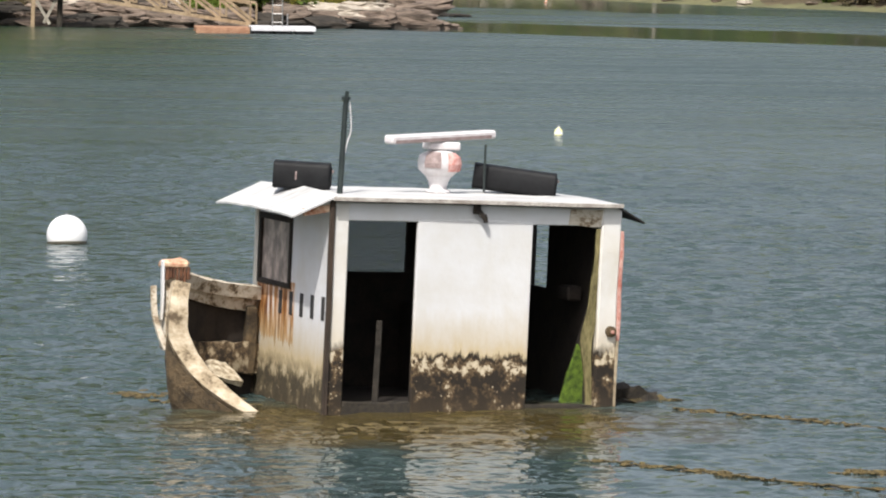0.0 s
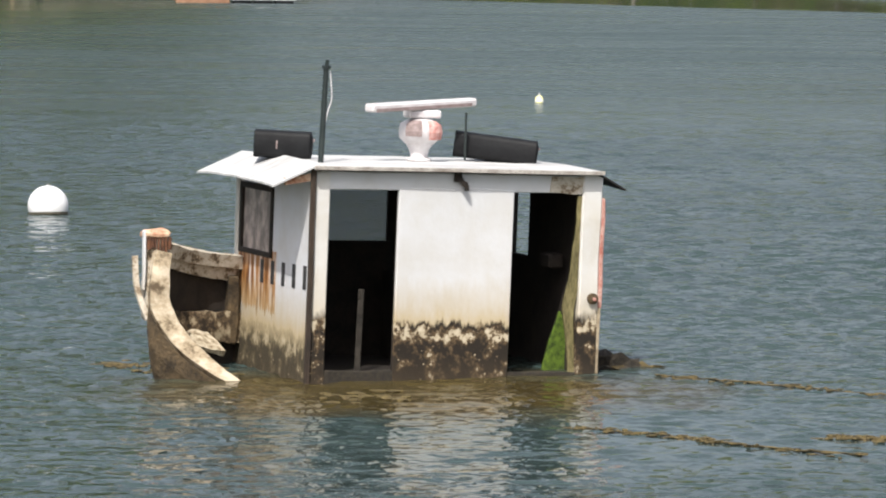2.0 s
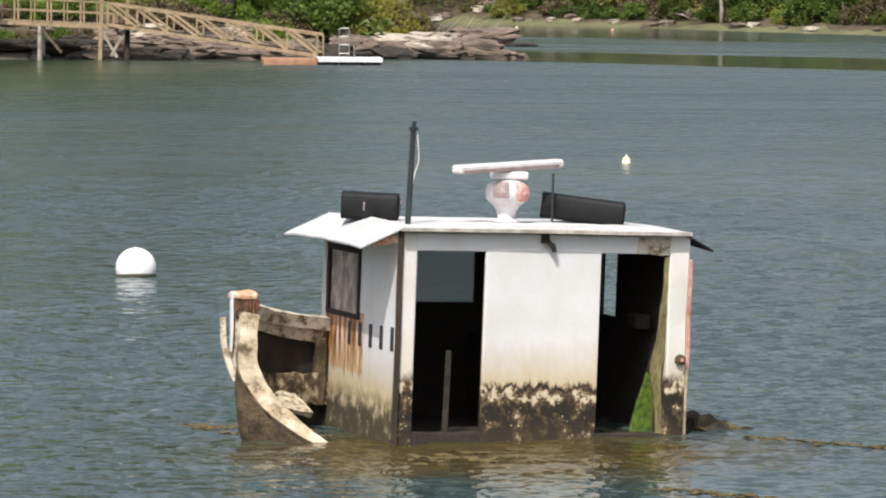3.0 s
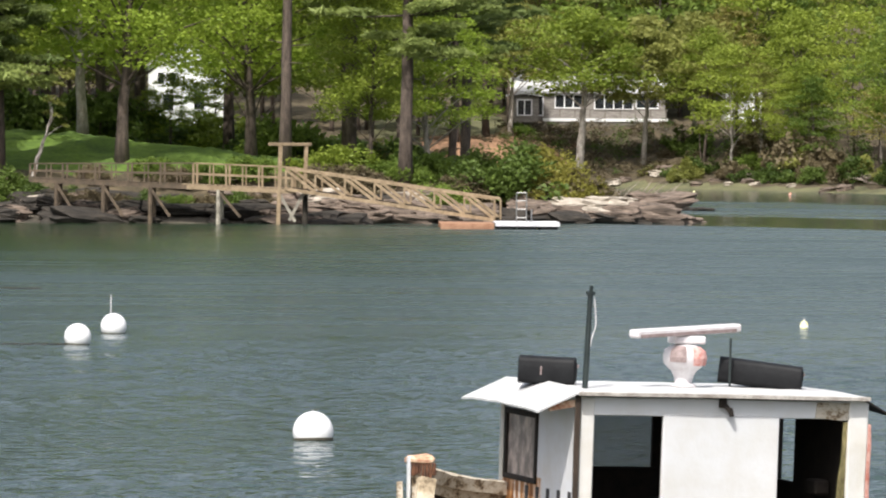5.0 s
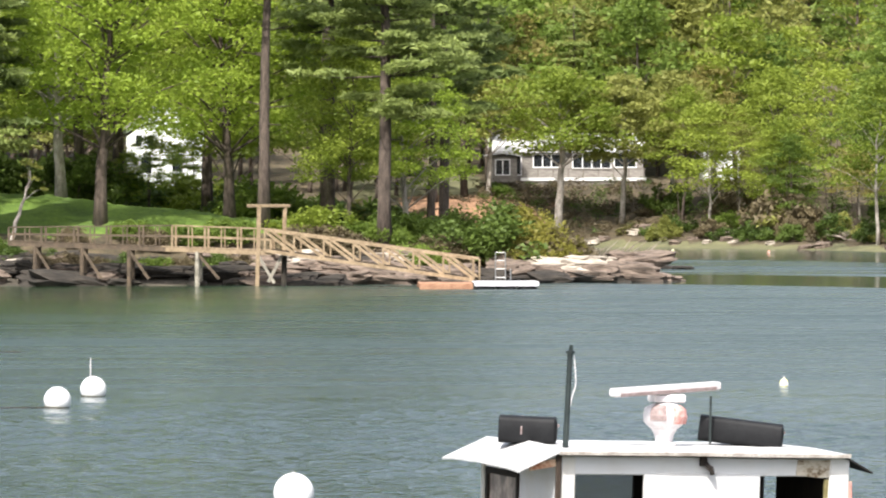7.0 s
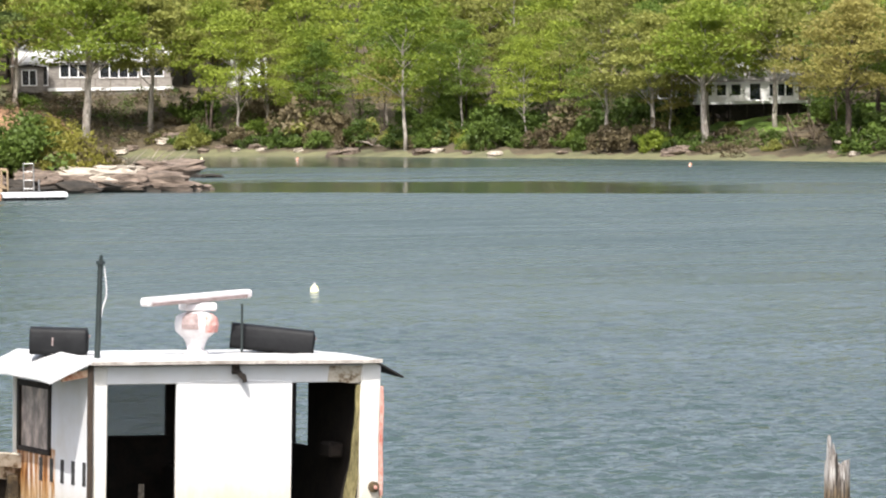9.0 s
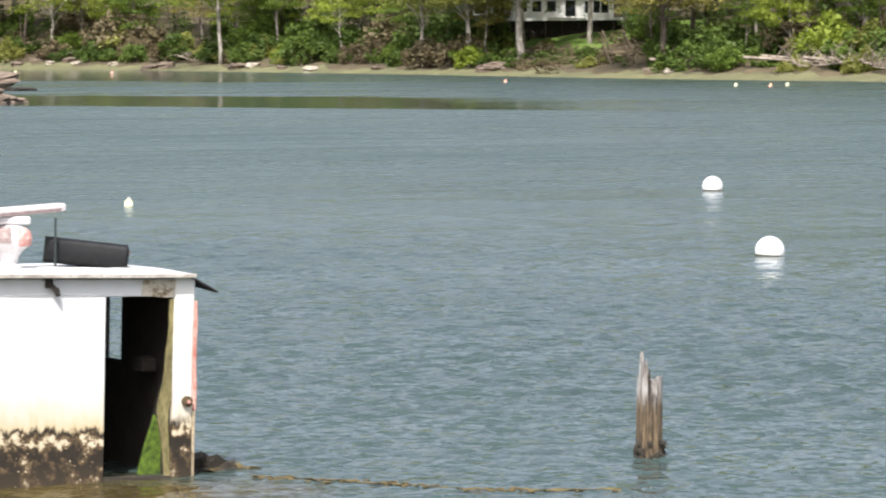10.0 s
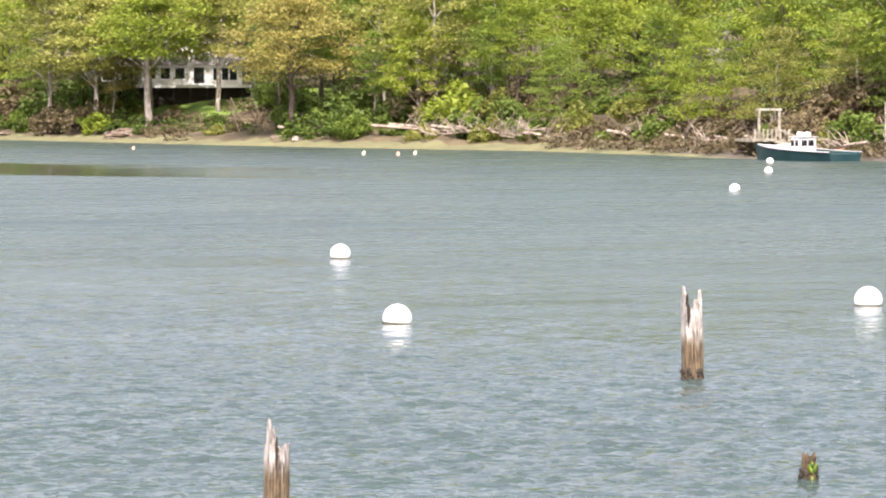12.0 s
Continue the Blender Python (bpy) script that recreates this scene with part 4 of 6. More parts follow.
# stern remains, awash
bm = blob((3.40, 0.50, 0.02), (0.40, 0.24, 0.21), 3, 0.8, 3.5, 3)
part("stern_timber", bm, M_MUSSEL, wreck, "dark weed-hung stern timber awash")
bm = blob((3.78, 0.45, 0.02), (0.42, 0.22, 0.11), 3, 0.9, 4.5, 8)
blob((4.15, 0.38, 0.0), (0.42, 0.16, 0.06), 3, 0.9, 5.0, 5, bm)
part("stern_weed", bm, M_WEED, wreck, "rockweed on the stern remains")
part("stern_plank", plank_along(curve_points([(3.25, 0.55, 0.24), (3.6, 0.48, 0.14), (3.95, 0.42, 0.05)], 8), 0.10, 0.04, (0, 1, 0.3), wear=0.02), M_HULLIN, wreck, "pale broken stern plank")


# floating weed lines and patches
def weed_line(ctrl, width, seed, label, material=M_WEED):
    rr = random.Random(seed)
    pts = curve_points(ctrl, 70)
    bm_ = bmesh.new()
    tube([p + Vector((rr.gauss(0, 0.015), rr.gauss(0, 0.03), 0.012)) for p in pts], [width * (0.35 + 0.65 * abs(noise.noise((i * 0.21, seed, 0)))) for i in range(len(pts))], 6, bm_, flat=0.5, rough=0.02, seed=seed)
    for p in pts:
        for _ in range(3):
            if rr.random() < 0.3:
                q = p + Vector((rr.gauss(0, 0.08), rr.gauss(0, 0.10), rr.uniform(0, 0.012)))
                blob(q, (rr.uniform(0.02, 0.07), rr.uniform(0.015, 0.04), rr.uniform(0.006, 0.014)), 1, 0.5, 3, rr.random() * 9, bm_)
    return solo("seaweed_line", bm_, material, label, "seaweed", group="floating seaweed lines")


weed_line([(5.75, 41.1, 0), (6.3, 40.7, 0), (6.9, 40.2, 0), (7.6, 39.55, 0), (8.2, 39.3, 0), (9.0, 39.1, 0)], 0.035, 3, "brown rockweed line trailing from the wreck's stern")
weed_line([(4.45, 36.95, 0), (4.75, 36.7, 0), (5.25, 36.3, 0), (5.6, 35.9, 0), (6.1, 35.4, 0), (6.7, 35.0, 0)], 0.04, 5, "brown rockweed line floating before the wreck")
weed_line([(6.6, 36.3, 0), (6.85, 36.2, 0), (7.15, 36.1, 0)], 0.05, 8, "short brown rockweed mat on the water")
weed_line([(-12.4, 133.2, 0), (-11.6, 133, 0), (-10.9, 132.9, 0)], 0.06, 12, "dark weed line drifting off the point", M_MUSSEL)
weed_line([(-10.1, 121.8, 0), (-9.3, 121.6, 0), (-8.6, 121.6, 0)], 0.06, 13, "dark weed line drifting off the point", M_MUSSEL)
weed_line([(-7.2, 90.0, 0), (-6.5, 90.1, 0), (-5.7, 90.1, 0)], 0.03, 14, "thin dark weed line beside a mooring ball", M_MUSSEL)
for i, (wx, wy, ww) in enumerate(((2.75, 39.3, 0.25), (1.1, 41.6, 0.22), (0.55, 42.0, 0.18))):
    rr = random.Random(20 + i)
    bm = bmesh.new()
    for _ in range(26):
        blob((rr.gauss(0, ww), rr.gauss(0, ww * 1.0), 0.0), (rr.uniform(0.04, 0.11), rr.uniform(0.03, 0.08), 0.012), 1, 0.4, 2, rr.random() * 9, bm)
    solo("seaweed_patch", bm, M_WEED, "yellow-brown weed patch floating beside the wreck", "seaweed", pose(wx, wy, 0.004), kind="stuff")


# ---------------------------------------------------------------- mooring balls and pot floats
def mooring_ball(x, y, d, sunk, pole=0.0, lean=0.0, dirt=False):
    b_ = thing("mooring_buoy", "white mooring ball afloat with a dark waterline" + (" and a thin pole" if pole else ""), "buoy", pose(x, y, 0, lean, lean * 0.7, 40 * lean), "mooring buoys")
    r = d / 2
    zc = r * (1 - sunk)
    prof = [(max(r * math.sin(math.pi * k / 16), 0.002), zc - r * math.cos(math.pi * k / 16)) for k in range(17)]
    ball = part("ball", lathe(prof, 28), M_BUOY, b_, smooth=True)
    rw = math.sqrt(max(r * r - (zc - 0.02) ** 2, 0.01))
    # dark ring paints the reflection line where ball meets water
    part("waterline_band", lathe([(rw * 0.90, -0.05), (rw + 0.006, -0.01), (rw + 0.006, 0.022), (rw * 0.97, 0.03)], 28), M_BUOYLINE, b_, "dark band standing for the reflection line")
    part("shackle", tube([(0.018 * math.cos(a / 6 * math.pi), 0, zc + r - 0.005 + 0.022 * math.sin(a / 6 * math.pi)) for a in range(7)], 0.008, 6), M_METAL, b_, "steel eye")
    if pole:
        part("pole", tube([(-0.07, 0.02, zc), (-0.075, 0.02, zc + r + pole)], 0.012, 6), M_RADAR, b_, "thin pale pole")
    if dirt:
        part("stain", blob((-0.14, -r * 0.83, zc + r * 0.42), (0.035, 0.02, 0.05), 2, 0.5, 3, 1), M_BUOYLINE, b_, "dark scuff")
    return b_


for x, y, d, s, pole, lean, dirt in ((-0.38, 62.75, 0.61, 0.62, 0, 4, True), (-5.60, 90.2, 0.58, 0.44, 0, 2, False), (-5.10, 95.2, 0.59, 0.46, 0.42, 1, False),
                                     (26.14, 103.0, 0.52, 0.58, 0, 3, False), (20.28, 75.63, 0.55, 0.68, 0, -3, False), (30.99, 79.05, 0.57, 0.66, 0, 1, False),
                                     (68.7, 188.2, 0.40, 0.5, 0, 2, False), (76.7, 209.9, 0.38, 0.5, 0, 1, False), (56.9, 159.8, 0.44, 0.7, 0, 6, False)):
    mooring_ball(x, y, d, s, pole, lean, dirt)


def pot_float(x, y, size, material, lean):
    b_ = thing("pot_buoy", "small %s lobster pot float tilted on the water" % ("yellow and white" if material is M_YELLOW else "orange"), "buoy", pose(x, y, 0.02, lean, 12, 30), "pot buoys")
    part("float_body", lathe([(0.02, -size * 0.6), (size * 0.42, -size * 0.45), (size * 0.45, size * 0.3), (size * 0.36, size * 0.52), (size * 0.15, size * 0.68), (0.03, size * 0.72)], 14), material, b_, smooth=True)
    part("spindle", tube([(0, 0, size * 0.68), (0, 0, size * 0.95)], size * 0.07, 6), M_RADAR, b_, "pale spindle")
    part("band", lathe([(size * 0.455, size * -0.05), (size * 0.46, size * 0.0), (size * 0.455, size * 0.16)], 14), M_BUOY, b_, "white band")


pot_float(11.0, 99.5, 0.23, M_YELLOW, -14)
for x, y, mt in ((53.0, 262.0, M_ORANGE), (62.6, 241.0, M_YELLOW), (63.9, 238.0, M_ORANGE), (65.6, 240.5, M_YELLOW), (34.0, 318.0, M_ORANGE), (27.3, 325.0, M_YELLOW), (-12.6, 121.0, M_YELLOW)):
    pot_float(x, y, 0.22, mt, 10)


# ---------------------------------------------------------------- rotten pilings
def piling(x, y, r, height, spikes, lean, seed, label, low=0.45):
    """A splintered post: the top edge follows spikes (angle, width, extra height)."""
    rr = random.Random(seed)
    p_ = thing("piling", label, "piling", pose(x, y, 0, lean[0], lean[1], 0), "rotten pilings")
    sides, levels = 34, 12

    def top(a):
        h = height * (0.95 + 0.10 * noise.noise((math.cos(a) * 1.6, math.sin(a) * 1.6, seed))) + 0.05 * noise.noise((math.cos(a) * 6, math.sin(a) * 6, seed * 2))
        for sa, sw, sh in spikes:
            da = (a - radians(sa) + math.pi) % (2 * math.pi) - math.pi
            h += sh * max(0.0, 1 - abs(da) / radians(sw))
        return h

    def shell(z0, z1, rad, use_top):
        bm_ = bmesh.new()
        rings = []
        for j in range(levels + 1):
            ring = []
            for k in range(sides):
                a = 2 * math.pi * k / sides
                zt = top(a) if use_top else z1
                z = z0 + (zt - z0) * j / levels
                groove = 0.12 * noise.noise((math.cos(a) * 5, math.sin(a) * 5, seed + z * 0.6)) + 0.07 * noise.noise((math.cos(a) * 13, math.sin(a) * 13, seed))
                q = rad * (1 + 1.3 * groove) * (1.0 - 0.08 * z / max(height, 0.2))
                ring.append(bm_.verts.new((q * math.cos(a), q * math.sin(a), z)))
            rings.append(ring)
        inner = []
        for k in range(sides):
            v = rings[-1][k]
            inner.append(bm_.verts.new((v.co.x * 0.72, v.co.y * 0.72, v.co.z - 0.02)))
        floor_ = [bm_.verts.new((v.co.x * 0.5, v.co.y * 0.5, min(z1, height) - 0.34)) for v in inner]
        rings += [inner, floor_]
        for a, b in zip(rings, rings[1:]):
            for k in range(sides):
                bm_.faces.new((a[k], a[(k + 1) % sides], b[(k + 1) % sides], b[k]))
        bm_.faces.new(rings[-1])
        return bm_

    part("shaft", shell(-0.6, height, r, True), M_PILE, p_, "splintered grey shaft, tan and damp below")
    bm_ = bmesh.new()
    for _ in range(46):
        a, z = rr.uniform(0, 6.28), rr.uniform(-0.08, min(0.17, height * 0.5))
        blob((r * 1.0 * math.cos(a), r * 1.0 * math.sin(a), z), (0.035, 0.035, 0.045), 1, 0.5, 3, rr.random() * 9, bm_)
    tagged(part("mussel_crust", bm_, M_MUSSEL, p_, "black mussel crust"), kind="stuff")
    return p_


piling(9.96, 41.9, 0.14, 0.85, [(198, 22, 0.40), (236, 14, 0.22), (262, 18, -0.10), (330, 30, 0.06)], (0, 0.8), 3, "splintered rotten wooden piling with a tall spike")
piling(20.81, 60.33, 0.165, 1.22, [(178, 16, 0.34), (205, 13, 0.30), (236, 20, -0.20), (268, 16, 0.10), (300, 14, 0.05), (338, 22, 0.17)], (0, -0.6), 7, "tall splintered wooden piling bleached at its top")
piling(16.87, 44.87, 0.085, 0.31, [(120, 60, 0.03)], (0, 2), 11, "short broken piling stub coated with weed", 0.16)
piling(21.95, 54.9, 0.12, 0.62, [(200, 40, 0.1)], (0, 0), 15, "broken grey wooden piling", 0.25)
posts = [o for o in scene.objects if o.get("category") == "piling"]
for post, marks in ((posts[0], ((252, 0.72, 0.016, 0.20), (285, 0.52, 0.012, 0.16), (214, 0.38, 0.012, 0.14))), (posts[1], ((232, 1.00, 0.032, 0.19), (222, 1.22, 0.024, 0.10), (280, 0.72, 0.012, 0.18), (258, 0.45, 0.014, 0.14)))):
    for ang, z, w, tall in marks:
        rad_ = 0.128 if post is posts[0] else 0.15
        part("rot_crack", blob((rad_ * math.cos(radians(ang)), rad_ * math.sin(radians(ang)), z), (w, w, tall), 2, 0.5, 2.5, ang), M_DARKWOOD, post, "dark rotten crack")
stub = [o for o in scene.objects if o.get("category") == "piling"][2]
next(o for o in stub.children if o.name.startswith("shaft")).data.materials[0] = M_HULLDARK
bm = bmesh.new()
rr = random.Random(3)
for _ in range(12):
    a = rr.uniform(4.4, 6.0)
    blob((0.088 * math.cos(a), 0.088 * math.sin(a), rr.uniform(0.02, 0.2)), (0.02, 0.02, 0.035), 1, 0.4, 3, rr.random() * 9, bm)
tagged(part("weed_tuft", bm, M_ALGAE, stub, "bright green weed"), kind="stuff")


# ---------------------------------------------------------------- shore ledges and stones
def rock_mesh(seed, material, layered=0.5):
    bm_ = bmesh.new()
    bmesh.ops.create_icosphere(bm_, subdivisions=3, radius=1)
    for v in bm_.verts:
        c = v.co.copy()
        s = max(abs(c.x), abs(c.y), abs(c.z))
        c = c.lerp(c / s * 0.85, 0.55)
        c *= 1 + 0.30 * noise.noise(c * 1.3 + Vector((seed * 3.1, 0, 0))) + 0.14 * noise.noise(c * 3.5 + Vector((0, seed * 2.3, 0)))
        step = 0.28
        c.z += layered * (round(c.z / step) * step - c.z) * 0.7
        c.x += 0.10 * math.sin(round(c.z / step) * 2.4 + seed)
        v.co = c
    return mesh_of("shore_rock", bm_, material)


rock_kinds = [rock_mesh(i, (M_ROCK, M_ROCKDARK, M_ROCK, M_ROCKPALE, M_ROCK, M_ROCKDARK)[i % 6]) for i in range(12)]
rk = random.Random(11)


def shore_point(u):
    """A place along the visible near shore: u metres east of x = -40."""
    x = -40 + u
    return x, float(np.interp(x, SHORE[1:8, 0], SHORE[1:8, 1]))


LABEL_ROCK = {M_ROCK.name: "grey-brown layered ledge rock on the shore", M_ROCKDARK.name: "dark ledge rock, its colour standing for weed and shade",
              M_ROCKPALE.name: "pale sunlit ledge rock on the shore"}


def place_rock(kind, x, y, sx, sy, sz, z, turn):
    return solo("shore_rock", rock_kinds[kind], None, LABEL_ROCK[rock_kinds[kind].materials[0].name], "rock",
                Matrix.LocRotScale((x, y, z), Euler((rk.uniform(-0.12, 0.12), rk.uniform(-0.15, 0.15), turn)), (sx, sy, sz)), "shore rocks")


for i in range(110):
    x, y0 = shore_point(rk.uniform(8, 57))
    back = rk.uniform(-0.5, 5.5)
    low = back < 0.8
    # left of x = -4 dark kinds stand for the trees' shade
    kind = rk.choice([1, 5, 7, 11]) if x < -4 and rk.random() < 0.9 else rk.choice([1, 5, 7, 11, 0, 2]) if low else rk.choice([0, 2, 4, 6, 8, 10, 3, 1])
    s = rk.uniform(0.5, 1.3)
    place_rock(kind, x, y0 + back, s * rk.uniform(0.9, 2.1), s * rk.uniform(0.7, 1.2), s * rk.uniform(0.28, 0.5), max(0.0, back * 0.26) + rk.uniform(-0.1, 0.1), rk.uniform(-0.35, 0.35))
# the pale ledge at the point and the low bar beyond it
for x, y, sx, sy, sz, z, k in ((13.6, 216.0, 1.3, 1.0, 0.40, 0.95, 3), (12.1, 215.4, 1.5, 1.0, 0.45, 0.75, 9), (14.4, 215.4, 1.2, 0.9, 0.40, 0.55, 0), (11.0, 214.4, 1.8, 1.0, 0.5, 0.45, 0),
                               (13.4, 214.6, 1.8, 0.9, 0.35, 0.25, 2), (15.8, 216.4, 1.2, 0.8, 0.30, 0.2, 4), (17.2, 217.0, 1.1, 0.8, 0.33, 0.12, 10), (17.9, 217.2, 0.9, 0.6, 0.22, 0.05, 8),
                               (9.6, 213.6, 1.5, 1.0, 0.5, 0.5, 6), (8.4, 212.6, 1.4, 1.0, 0.45, 0.35, 1), (10.2, 213.0, 1.6, 0.8, 0.3, 0.12, 5), (14.8, 214.9, 1.5, 0.6, 0.22, 0.04, 1),
                               (6.8, 211.8, 1.5, 0.9, 0.5, 0.4, 2), (5.0, 211.2, 1.8, 0.9, 0.45, 0.5, 4), (3.2, 211.0, 1.7, 0.9, 0.5, 0.5, 0)):
    place_rock(k, x, y, sx, sy, sz, z, rk.uniform(-0.2, 0.2))
for i in range(5):
    place_rock(rk.choice([1, 5, 2]), 18.3 + i * 0.9, 258 - i * 1.2, 0.7, 0.4, 0.14, 0.02, 0.2)
# boulders strung along the far shore
for i in range(58):
    u = rk.random()
    k = int(np.interp(u, [0, 0.3, 0.7, 1.0], [13, 16, 19, 23.9]))
    a, b = SHORE[k], SHORE[min(k + 1, len(SHORE) - 1)]
    t = rk.random()
    p = a + (b - a) * t
    n = np.array([-(b - a)[1], (b - a)[0]]) / np.hypot(*(b - a))
    off = rk.uniform(0.5, 6.5)
    q = p + n * off
    s = rk.uniform(0.25, 0.75)
    place_rock(rk.choice([0, 2, 3, 4, 9, 10]), q[0], q[1], s * rk.uniform(1, 1.8), s, s * 0.55, ground_z(q[0], q[1]) + 0.1 * s, rk.uniform(0, 3))


# ---------------------------------------------------------------- boardwalk, gantry, gangway, floats
walkway = thing("boardwalk", "tan timber boardwalk with open railings on piles over the ledge", "boardwalk")
A0, A1 = Vector((-15.2, 208.6, 2.22)), Vector((-2.3, 207.0, 1.76))


def wv(t, off=0.0, up=0.0):
    p = A0.lerp(A1, t)
    return Vector((p.x + 0.12 * off, p.y + off, p.z + up))


# left part takes the dark timber: tree shade put into the colour
for k in range(44):
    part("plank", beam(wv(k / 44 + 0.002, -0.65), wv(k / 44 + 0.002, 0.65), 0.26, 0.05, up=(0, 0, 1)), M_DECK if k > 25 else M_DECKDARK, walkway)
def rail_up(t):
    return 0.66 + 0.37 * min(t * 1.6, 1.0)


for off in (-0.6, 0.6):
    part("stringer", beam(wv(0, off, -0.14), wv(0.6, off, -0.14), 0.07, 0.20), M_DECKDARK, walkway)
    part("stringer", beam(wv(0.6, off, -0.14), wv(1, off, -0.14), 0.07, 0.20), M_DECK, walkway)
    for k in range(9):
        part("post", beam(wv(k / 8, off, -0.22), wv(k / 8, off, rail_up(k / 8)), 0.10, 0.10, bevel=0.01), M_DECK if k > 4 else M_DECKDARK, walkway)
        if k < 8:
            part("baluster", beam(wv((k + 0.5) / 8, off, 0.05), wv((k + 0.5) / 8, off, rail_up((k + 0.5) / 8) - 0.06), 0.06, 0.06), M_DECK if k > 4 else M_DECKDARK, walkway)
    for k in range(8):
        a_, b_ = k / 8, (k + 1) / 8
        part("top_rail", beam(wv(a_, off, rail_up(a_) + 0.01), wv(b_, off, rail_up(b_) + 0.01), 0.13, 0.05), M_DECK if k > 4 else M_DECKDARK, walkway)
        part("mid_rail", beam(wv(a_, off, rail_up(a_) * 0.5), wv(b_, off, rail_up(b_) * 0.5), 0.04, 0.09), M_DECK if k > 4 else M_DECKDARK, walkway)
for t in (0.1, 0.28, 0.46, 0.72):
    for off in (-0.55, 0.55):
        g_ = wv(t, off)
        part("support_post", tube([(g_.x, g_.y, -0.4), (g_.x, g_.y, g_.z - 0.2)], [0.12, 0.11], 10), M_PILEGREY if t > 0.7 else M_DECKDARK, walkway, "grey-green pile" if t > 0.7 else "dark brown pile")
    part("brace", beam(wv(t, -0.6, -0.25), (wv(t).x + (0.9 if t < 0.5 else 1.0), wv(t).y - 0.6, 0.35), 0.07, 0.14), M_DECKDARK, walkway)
gantry = thing("gantry", "tan timber gantry frame at the head of the gangway", "gantry")
for x, y in ((-3.05, 206.5), (-1.8, 207.4)):
    part("post", beam((x, y, -0.5), (x + 0.12, y, 3.86), 0.20, 0.20, bevel=0.02), M_DECK, gantry)
part("crossbeam", beam((-3.5, 206.4, 3.93), (-1.45, 207.5, 3.93), 0.20, 0.16, bevel=0.02), M_DECK, gantry)
for x0, x1, z1 in ((-3.0, -2.2, 0.15), (-1.8, -2.5, 0.2), (-1.75, -1.2, 1.5)):
    part("brace", beam((x0, 206.5, 1.55), (x1, 206.4, z1), 0.08, 0.14), M_PILEGREY, gantry)
part("mooring_post", tube([(-1.75, 206.9, -0.5), (-1.7, 206.9, 1.5)], [0.16, 0.13], 10), M_ROCKDARK, gantry, "dark weedy pile")
gang = thing("gangway", "tan timber gangway with trussed sides sloping down to the float", "gangway")
G0, G1 = Vector((-2.5, 206.95, 1.74)), Vector((7.6, 203.6, 0.36))


def gv(t, off=0.0, up=0.0):
    p = G0.lerp(G1, t)
    return Vector((p.x + 0.3 * off, p.y + off, p.z + up))


for off in (-0.55, 0.55):
    part("bottom_chord", beam(gv(0, off, 0), gv(1, off, 0), 0.09, 0.16), M_DECK, gang)
    part("top_rail", beam(gv(0, off, 1.02), gv(1, off, 1.02), 0.11, 0.12), M_DECK, gang)
    n_bay = 7
    for k in range(n_bay + 1):
        part("upright", beam(gv(k / n_bay, off, 0), gv(k / n_bay, off, 1.0), 0.09, 0.09), M_DECK, gang)
        if k < n_bay:
            part("diagonal", beam(gv(k / n_bay, off, 0.96), gv((k + 1) / n_bay, off, 0.06), 0.06, 0.13), M_DECK, gang)
for k in range(36):
    part("plank", beam(gv((k + 0.5) / 36, -0.5, 0.08), gv((k + 0.5) / 36, 0.5, 0.08), 0.25, 0.04), M_DECKDARK, gang)
fl = thing("timber_float", "low brown timber float under the gangway's foot", "float")
for k in range(7):
    part("plank", box((4.75, 199.6 + k * 0.62, 0.20), (7.3, 199.6 + k * 0.62 + 0.58, 0.26), 0.008), M_FLOATWOOD, fl)
part("side_beam", box((4.75, 199.55, -0.2), (7.3, 199.75, 0.20), 0.02), M_FLOATWOOD, fl)
part("side_beam", box((4.75, 203.8, -0.2), (7.3, 204.0, 0.20), 0.02), M_FLOATWOOD, fl)
sw = thing("swim_float", "pale grey swim float on black tubs with a ladder", "float")
for k in range(6):
    part("deck_board", box((7.34, 199.2 + k * 0.5, 0.27), (10.4, 199.2 + k * 0.5 + 0.47, 0.34), 0.01), M_FLOATGREY, sw)
part("fascia", box((7.34, 199.12, 0.14), (10.4, 199.19, 0.33), 0.01), M_FLOATGREY, sw)
for k in range(3):
    part("tub", box((7.45 + k * 1.0, 199.3, -0.2), (8.3 + k * 1.0, 202.0, 0.16), 0.05), M_TUB, sw, "black float tub")
lad = part("ladder", tube([(8.35, 199.5, 0.0), (8.35, 199.5, 1.75)], 0.03, 8), M_METAL, sw, "aluminium swim ladder")
part("rail", tube([(8.82, 199.5, 0.0), (8.82, 199.5, 1.75)], 0.03, 8), M_METAL, lad)
for z in (0.55, 0.95, 1.35, 1.73):
    part("rung", tube([(8.35, 199.5, z), (8.82, 199.5, z)], 0.025, 6), M_METAL, lad)
part("grab_post", tube([(9.1, 200.3, 0.3), (9.1, 200.3, 0.95)], 0.04, 8), M_METAL, sw)


# ---------------------------------------------------------------- houses among the trees
def window_in(parent, x0, x1, y, z0, z1, panes=2):
    w_ = part("window", box((x0, y, z0), (x1, y + 0.05, z1)), M_PANE, parent, "dark window panes")
    for a, b in ((x0 - 0.10, x0), (x1, x1 + 0.10)):
        part("frame", box((a, y - 0.04, z0 - 0.1), (b, y + 0.04, z1 + 0.1)), M_TRIM, w_)
    part("frame", box((x0, y - 0.04, z1), (x1, y + 0.04, z1 + 0.10)), M_TRIM, w_)
    part("sill", box((x0 - 0.1, y - 0.07, z0 - 0.1), (x1 + 0.1, y + 0.04, z0)), M_TRIM, w_)
    for k in range(1, panes):
        xm = x0 + (x1 - x0) * k / panes
        part("mullion", box((xm - 0.05, y - 0.03, z0), (xm + 0.05, y + 0.03, z1)), M_TRIM, w_)


